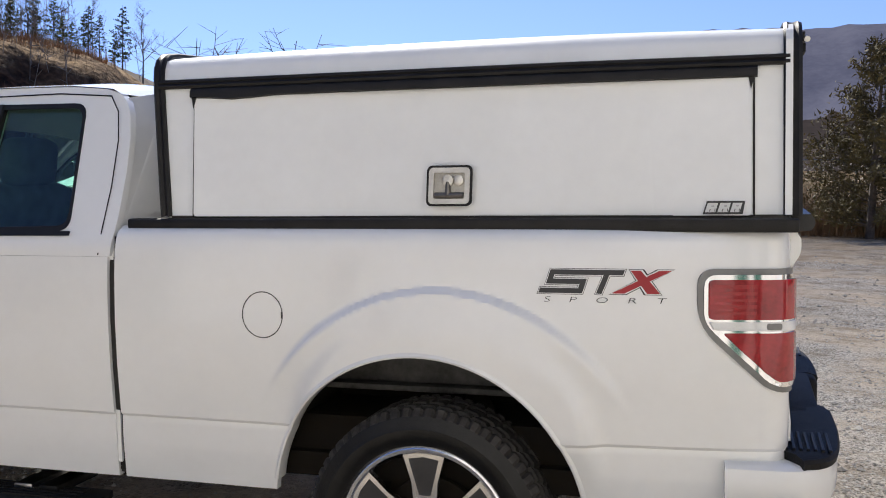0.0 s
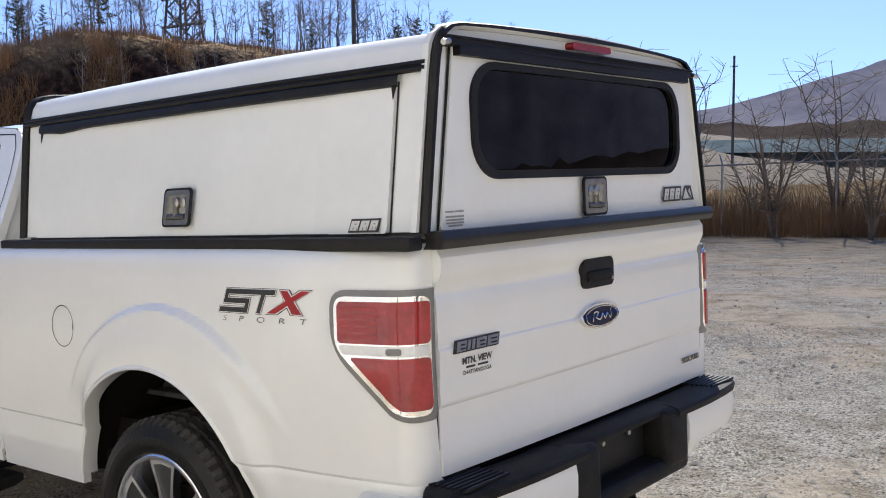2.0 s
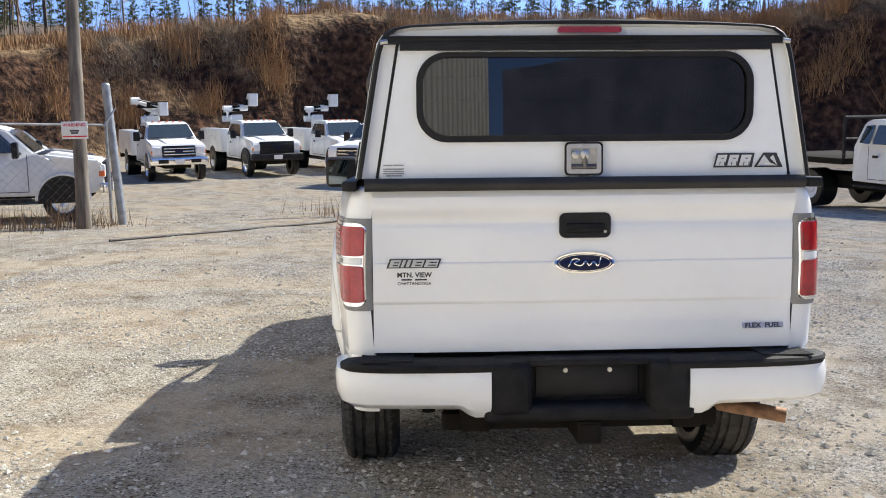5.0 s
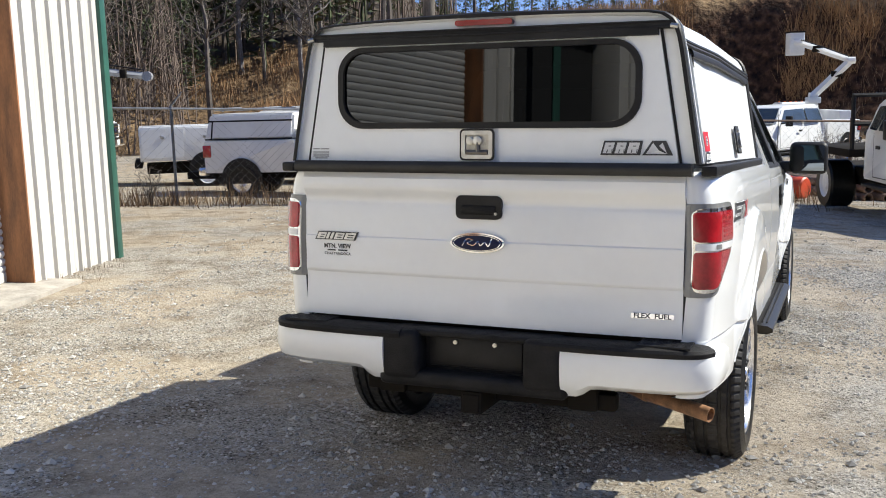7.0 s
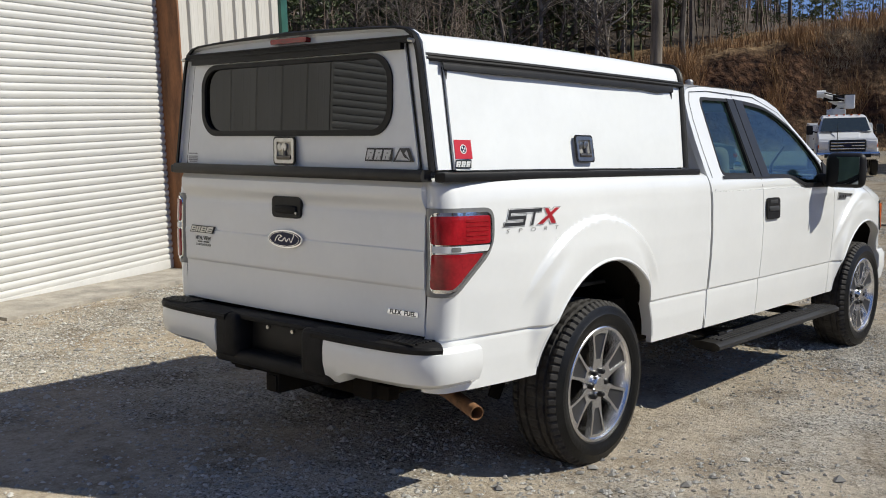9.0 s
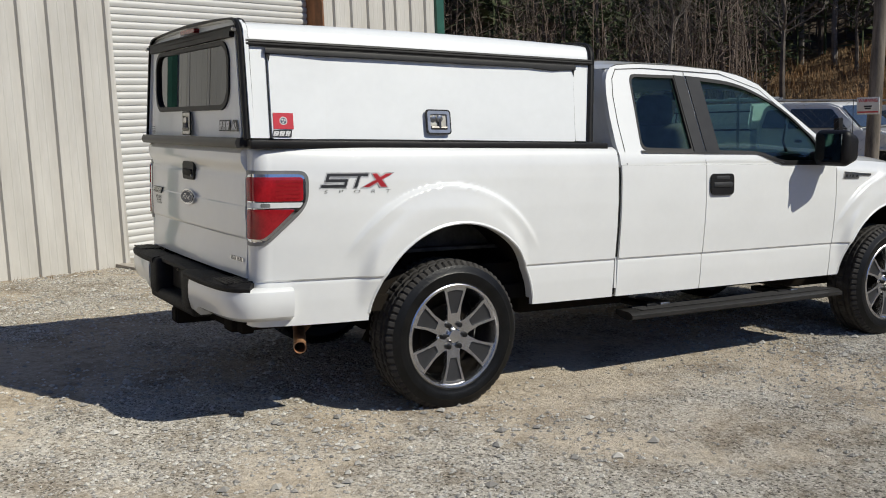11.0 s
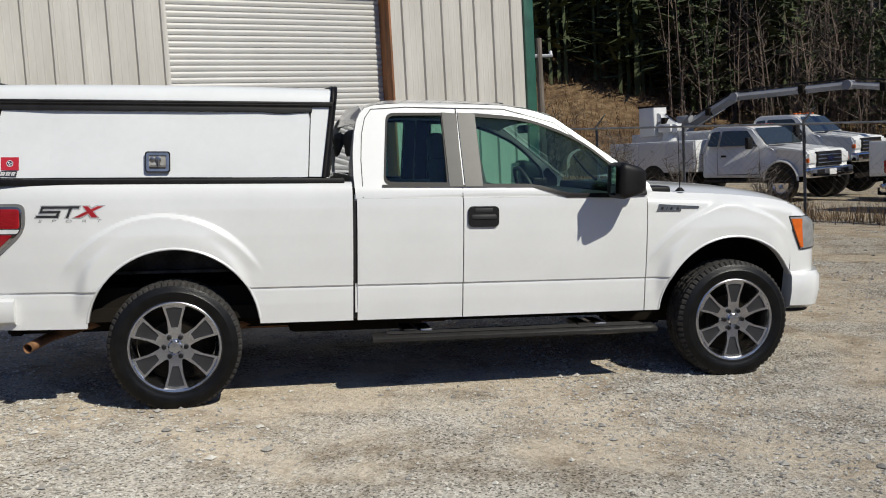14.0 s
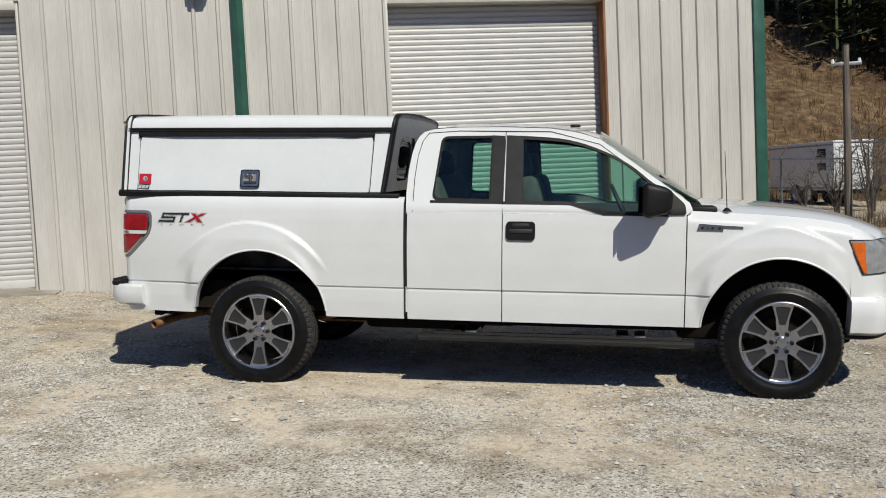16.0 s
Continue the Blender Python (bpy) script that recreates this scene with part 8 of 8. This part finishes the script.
    gr = part("grille", bm, M_BLACK, root, "black grille")
    bm = bmesh.new()
    for k in range(3):
        box(bm, (2.69, -0.52, 0.85 + 0.10 * k + dz), (2.715, 0.52, 0.885 + 0.10 * k + dz), 0.008)
    part("grille_bar", bm, M_BLACK if dark_front else M_CHROME, gr)
    bm = bmesh.new()
    ell2 = [(0.14 * math.cos(k * math.tau / 24), 0.055 * math.sin(k * math.tau / 24)) for k in range(24)]
    plate(bm, [ell2], lambda u, w: Vector((2.715, u, 0.98 + w + dz)), (0.012, 0, 0))
    part("oval_emblem", bm, M_BLUE, gr)
    bm = bmesh.new()
    box(bm, (2.55, -0.98, 0.50 + dz), (2.78, 0.98, 0.76 + dz), 0.05, 3)
    part("front_bumper", bm, M_BLACK if dark_front else M_CHROME, root)
    if steps_lamps:
        for k in range(5):
            bm = bmesh.new()
            yy = -0.48 + 0.24 * k
            box(bm, (0.58, yy - 0.04, 1.935 + dz), (0.68, yy + 0.04, 1.975 + dz), 0.012)
            part("cab_light", bm, M_AMBER, root)
    c += far_axle
    bm = bmesh.new()
    box(bm, (-3.6 - c, -0.45, 0.45), (2.4, 0.45, 0.62 + dz), 0.02)
    part("chassis", bm, M_DARK, root)
    for side in SIDES:
        truck_wheel(root, -2.05 - c, (1.085 if body == "utility" else 0.985) * side, 0.40 + dz * 0.4, 0.24, body in ("utility", "flat"), M_DECALW if body in ("utility", "flat") else None)
    x0, x1 = -3.75 - c + tail, -0.78 - crew
    if body == "utility":
        for side in SIDES:
            ys = sorted((0.55 * side, 1.06 * side))
            bm = bmesh.new()
            box(bm, (x0, ys[0], 0.72 + dz), (x1, ys[1], 1.62 + dz), 0.02)
            ub = part("tool_box", bm, paint, root, "white utility tool box")
            for a, b, z0 in ((x0 + 0.06, -2.62 - c, 0.80), (-2.56 - c, -1.56 - c, 1.18), (-1.50 - c, x1 - 0.06, 0.80)):
                bm = bmesh.new()
                plate(bm, [rounded(a, z0, b, 1.56, 0.03)], lambda u, w: Vector((u, 1.066 * side, w + dz)), (0, 0.012 * side, 0))
                part("box_door", bm, paint, ub)
                bm = bmesh.new()
                box(bm, ((a + b) / 2 - 0.05, min(1.075 * side, 1.095 * side), 1.30 + dz), ((a + b) / 2 + 0.05, max(1.075 * side, 1.095 * side), 1.38 + dz), 0.01)
                part("box_latch", bm, M_STAIN, ub)
            bm = bmesh.new()
            # black disc on the tool box, painted as the arch's inner shade
            arc = [(-2.05 - c + 0.48 * math.cos(radians(a)), 0.42 + 0.52 * math.sin(radians(a))) for a in range(-5, 186, 10)]
            plate(bm, [arc], lambda u, w: Vector((u, 1.064 * side, w + dz)), (0, 0.006 * side, 0))
            part("arch_shade_disc", bm, M_BLACK, root, smooth=0)
        bm = bmesh.new()
        box(bm, (x0, -0.60, 0.78 + dz), (x1, 0.60, 0.86 + dz), 0.01)
        box(bm, (x0 - 0.15, -1.04, 0.55 + dz), (x0 + 0.05, 1.04, 0.72 + dz), 0.02)
        part("deck", bm, M_DARK, root)
    elif body == "flat":
        bm = bmesh.new()
        box(bm, (x0, -1.15, 0.92 + dz), (x1 + 0.05, 1.15, 1.06 + dz), 0.015)
        part("flat_deck", bm, M_DARK, root, "black flat deck")
        if solid:
            bm = bmesh.new()
            box(bm, (x1 - 0.32, -1.12, 1.055 + dz), (x1 + 0.035, 1.12, 2.12 + dz), 0.02)
            part("bulkhead", bm, M_BULK, root, "tall dark brown bulkhead")
            for side in SIDES:
                # added dark board stands in for chassis and shadow below the deck
                bm = bmesh.new()
                ys = sorted((1.09 * side, 1.14 * side))
                box(bm, (x0 + 0.1, ys[0], 0.60 + dz), (x1 - 0.4, ys[1], 0.925 + dz), 0.01)
                part("under_deck_dark", bm, M_BULK, root)
                bm = bmesh.new()
                for z in (1.16, 1.30):
                    tube(bm, [(x0 + 0.05, 1.10 * side, z + dz), (x1 - 0.3, 1.10 * side, z + dz)], 0.02, 6)
                for k in range(4):
                    xx = x0 + 0.08 + (x1 - x0 - 0.5) * k / 3
                    tube(bm, [(xx, 1.10 * side, 1.05 + dz), (xx, 1.10 * side, 1.32 + dz)], 0.018, 6)
                part("side_rail", bm, M_STAIN, root, "pale steel side rail")
        bm = bmesh.new()
        for yy in (-1.08, -0.36, 0.36, 1.08):
            tube(bm, [(x1, yy, 1.04 + dz), (x1, yy, 2.0 + dz)], 0.04, 6)
        for z in (1.5, 2.0):
            tube(bm, [(x1, -1.1, z + dz), (x1, 1.1, z + dz)], 0.04, 6)
        part("headboard", bm, M_BLACK, root)
    else:
        bm = bmesh.new()
        ring_solid(bm, [(x1 + 0.02, 0.62 + dz, 0.93), (x1 + 0.02, 1.30 + dz, 0.95), (x1, 1.36 + dz, 0.93), (x0 + 0.85, 1.36 + dz, 0.93), (x0 + 0.80, 1.30 + dz, 0.94), (x0 + 0.82, 0.62 + dz, 0.92)])
        bmesh.ops.bevel(bm, geom=bm.edges[:], offset=0.03, segments=2, affect="EDGES", clamp_overlap=True)
        part("bed", bm, paint, root)
        for side in SIDES:
            bm = bmesh.new()
            # black disc on the bed side for the shade inside the arch
            arc = [(-2.05 - c + 0.50 * math.cos(radians(a)), 0.42 + 0.54 * math.sin(radians(a))) for a in range(-5, 186, 10)]
            plate(bm, [arc], lambda u, w: Vector((u, 0.955 * side, w + dz)), (0, 0.006 * side, 0))
            part("arch_shade_disc", bm, M_BLACK, root, smooth=0)
            bm = bmesh.new()
            ys = sorted((0.80 * side, 0.955 * side))
            box(bm, (x0 + 0.785, ys[0], 0.98 + dz), (x0 + 0.98, ys[1], 1.26 + dz), 0.02)
            part("tail_lamp", bm, M_RED, root)
        bm = bmesh.new()
        box(bm, (x0 + 0.66, -0.96, 0.55 + dz), (x0 + 0.84, 0.96, 0.74 + dz), 0.04)
        part("rear_bumper", bm, M_CHROME, root)
        if body == "cap":
            bm = bmesh.new()
            ring_solid(bm, [(x1 - 0.03, 1.38 + dz, 0.90), (x1, 1.96 + dz, 0.80), (x0 + 0.95, 1.97 + dz, 0.80), (x0 + 0.83, 1.38 + dz, 0.90)])
            bmesh.ops.bevel(bm, geom=bm.edges[:], offset=0.05, segments=2, affect="EDGES", clamp_overlap=True)
            cp = part("canopy", bm, paint, root, "white canopy with dark trim")
            for side in SIDES:
                bm = bmesh.new()
                strokes(bm, [((x0 + 0.95, 1.80), (x1 - 0.06, 1.80)), ((x0 + 0.86, 1.39), (x1 - 0.06, 1.39)), ((x0 + 1.0, 1.42), (x0 + 1.02, 1.78))], 0.035, lambda u, w: Vector((u, (0.905 - 0.17 * (w - 1.38)) * side, w + dz)))
                part("trim", bm, M_BLACK, cp, smooth=0)
            bm = bmesh.new()
            for yy in (-0.6, 0.6):
                tube(bm, [(x0 + 1.0, yy, 2.06 + dz), (x1, yy, 2.06 + dz)], 0.03, 6)
            for xx in (x0 + 1.2, x0 + 2.2, x1 - 0.1):
                tube(bm, [(xx, -0.62, 2.02 + dz), (xx, -0.6, 2.08 + dz), (xx, 0.6, 2.08 + dz), (xx, 0.62, 2.02 + dz)], 0.025, 6)
            part("roof_rack", bm, M_GALV, cp)
    if boom:
        bmat = paint if bucket else M_TGREY
        bm = bmesh.new()
        tube(bm, [(-2.3 - c, 0, 0.85 + dz), (-2.3 - c, 0, 1.95 + dz)], [0.26, 0.20], 12)
        box(bm, (-2.55 - c, -0.25, 1.9 + dz), (-2.05 - c, 0.25, 2.15 + dz), 0.04)
        bo = part("boom_turret", bm, bmat, root, "boom turret")
        bm = bmesh.new()
        pts = [Vector((p[0] - c, p[1], p[2] + dz)) for p in boom]
        for a, b, r in zip(pts, pts[1:], (0.15, 0.12, 0.10)):
            tube(bm, [a, b], r, 4)
        for p in pts:
            tube(bm, [p + Vector((0, -0.16, 0)), p + Vector((0, 0.16, 0))], 0.14, 10)
        part("boom_arm", bm, bmat, bo)
        e = pts[-1]
        if bucket:
            bm = bmesh.new()
            k = 0.55 if arms else 0.95
            box(bm, (e.x - 0.05, e.y - 0.30 * k, e.z - 0.55 * k), (e.x + 0.60 * k, e.y + 0.32 * k, e.z + 0.42 * k), 0.04, 3)
            part("bucket", bm, bmat, bo, "white lift bucket")
            bm = bmesh.new()
            box(bm, (e.x - 0.07, e.y - 0.32 * k, e.z + 0.38 * k), (e.x + 0.62 * k, e.y + 0.34 * k, e.z + 0.44 * k), 0.02)
            part("bucket_lip", bm, M_DARK, bo)
        for a, b in zip(pts, pts[1:]):
            bm = bmesh.new()
            way = (b - a).normalized()
            up = way.cross(Vector((0, 1, 0)))
            up = up.normalized() * (0.17 if up.z > 0 else -0.17)
            tube(bm, [a + way * 0.1 + up, a.lerp(b, 0.5) + up * 1.15, b - way * 0.1 + up], 0.022, 5)
            part("hose", bm, M_BLACK, bo)
            bm = bmesh.new()
            q = a.lerp(b, 0.62)
            box(bm, (q.x - 0.09, q.y - 0.20, q.z - 0.12), (q.x + 0.09, q.y + 0.20, q.z + 0.12), 0.03)
            part("link_collar", bm, M_DARK, bo)
        bm = bmesh.new()
        tube(bm, [pts[0].lerp(pts[1], 0.25) + Vector((0, 0.12, -0.15)), pts[0].lerp(pts[1], 0.8) + Vector((0, 0.12, -0.10))], 0.05, 8)
        part("ram", bm, M_CHROME, bo)
    return root


FOLDED = [(-2.3, -0.35, 2.0), (-2.2, -0.35, 2.38), (-2.1, 0.30, 2.42), (-2.0, 0.62, 2.78)]
FOLDED2 = [(-2.3, -0.25, 2.0), (-2.2, 0.10, 2.30), (-2.1, -0.62, 2.72), (-2.0, 0.35, 2.45)]
work_truck(32.1, 9.1, 203, "white bucket truck with a chrome grille parked below the bank", boom=FOLDED2, lift=0.08, arms=True)
work_truck(34.3, 6.15, 206, "white bucket truck with black front bumper parked below the bank", boom=FOLDED, lift=0.10, dark_front=True, arms=True)
work_truck(35.8, 3.05, 204, "white bucket truck with utility boxes parked below the bank", boom=FOLDED, lift=0.08, arms=True)
work_truck(29.6, 0.8, 152, "white crew-cab pickup with a black grille and tall tyres", body="pickup", crew=0.85, lift=0.14, category="pickup truck", steps_lamps=False)
work_truck(40.2, 0.7, 20, "white lift truck with its bucket raised high", boom=[(-2.3, 0, 2.2), (-2.76, -1.27, 3.55), (-2.1, 0.62, 4.35)], lift=0.08)
work_truck(29.6, -3.6, 188, "dark blue flatbed truck with a chrome grille", body="flat", paint=M_TBLUE, lift=0.08)
work_truck(11.00, -14.1, 105, "white extended-cab truck with black arches and a dark deck", body="flat", crew=0.7, lift=0.16, dark_front=True, solid=True)
work_truck(16.4, -13.9, 197, "white cab truck parked beside the others", body="flat", lift=0.14, dark_front=True)
work_truck(17.05, -10.85, 195, "white cab-chassis truck with black wheel arches", body="flat", lift=0.16, dark_front=True)
work_truck(13.75, -2.75, 199, "white flatbed truck with a black headboard", body="flat", lift=0.16, dark_front=True, far_axle=0.5, tail=1.4)
work_truck(16.0, 9.41, -77, "white pickup with a matching canopy and roof rack", body="cap", crew=0.3, category="pickup truck", steps_lamps=False)
work_truck(16.6, 20.25, -61, "white medium-duty crane truck with grey boom stowed over cab", lift=0.42, far_axle=1.2, bucket=False, boom=[(-2.9, 0, 1.55), (-0.5, 0.1, 2.62), (3.2, 0.1, 2.68), (4.9, 0.1, 2.45)])
work_truck(14.35, 18.65, -64.6, "white cab truck with a grey utility body and a folded bucket", lift=0.08, far_axle=0.3, boom=[(-2.0, 0, 2.0), (-2.6, 0, 2.35), (-3.2, 0, 2.30)])
work_truck(19.5, 13.5, -52, "white cab truck in the row behind the fence", lift=0.10)
work_truck(22.0, 11.5, -52, "silver cab truck in the row behind the fence", paint=M_TGREY, lift=0.05, body="pickup", steps_lamps=False)

box_t = thing("service_trailer", "white box service trailer with black vents below the slope", "trailer", Matrix.Translation((9.44, 25.6, zg(9.44, 25.6))) @ Matrix.Rotation(radians(287), 4, "Z"))
bm = bmesh.new()
box(bm, (-4.6, 0.0, 0.50), (0.0, 1.35, 2.06), 0.03)
part("box_body", bm, M_TWHITE, box_t)
bm = bmesh.new()
box(bm, (-4.62, -0.03, 2.03), (0.03, 1.38, 2.10), 0.02)
part("roof_cap", bm, M_TWHITE, box_t)
for z0, z1 in ((1.55, 1.86), (1.16, 1.40)):
    bm = bmesh.new()
    box(bm, (-1.02, -0.025, z0), (-0.50, 0.005, z1), 0.01)
    vt = part("vent", bm, M_BLACK, box_t)
    for k in range(4):
        bm = bmesh.new()
        box(bm, (-0.99, -0.04, z0 + 0.03 + 0.06 * k), (-0.53, -0.02, z0 + 0.045 + 0.06 * k), 0.003)
        part("slat", bm, M_GALV, vt)
for z in (0.56, 1.95):
    bm = bmesh.new()
    box(bm, (-4.6, -0.02, z), (0.02, 0.0, z + 0.05), 0.005)
    part("edge_rail", bm, M_GALV, box_t)
bm = bmesh.new()
plate(bm, [rounded(0.18, 0.62, 1.17, 1.90, 0.03), rounded(0.22, 0.66, 1.13, 1.86, 0.02)], lambda u, w: Vector((0.004, u, w)), (0.014, 0, 0))
part("end_door", bm, M_GALV, box_t)
bm = bmesh.new()
box(bm, (-4.4, 0.25, 0.40), (0.9, 1.1, 0.52), 0.02)
part("frame_rail", bm, M_DARK, box_t)
for x in (-2.6, -1.7):
    for y in (0.03, 1.32):
        truck_wheel(box_t, x, y if y > 1 else -0.0001 + y * -1, 0.36, 0.2)
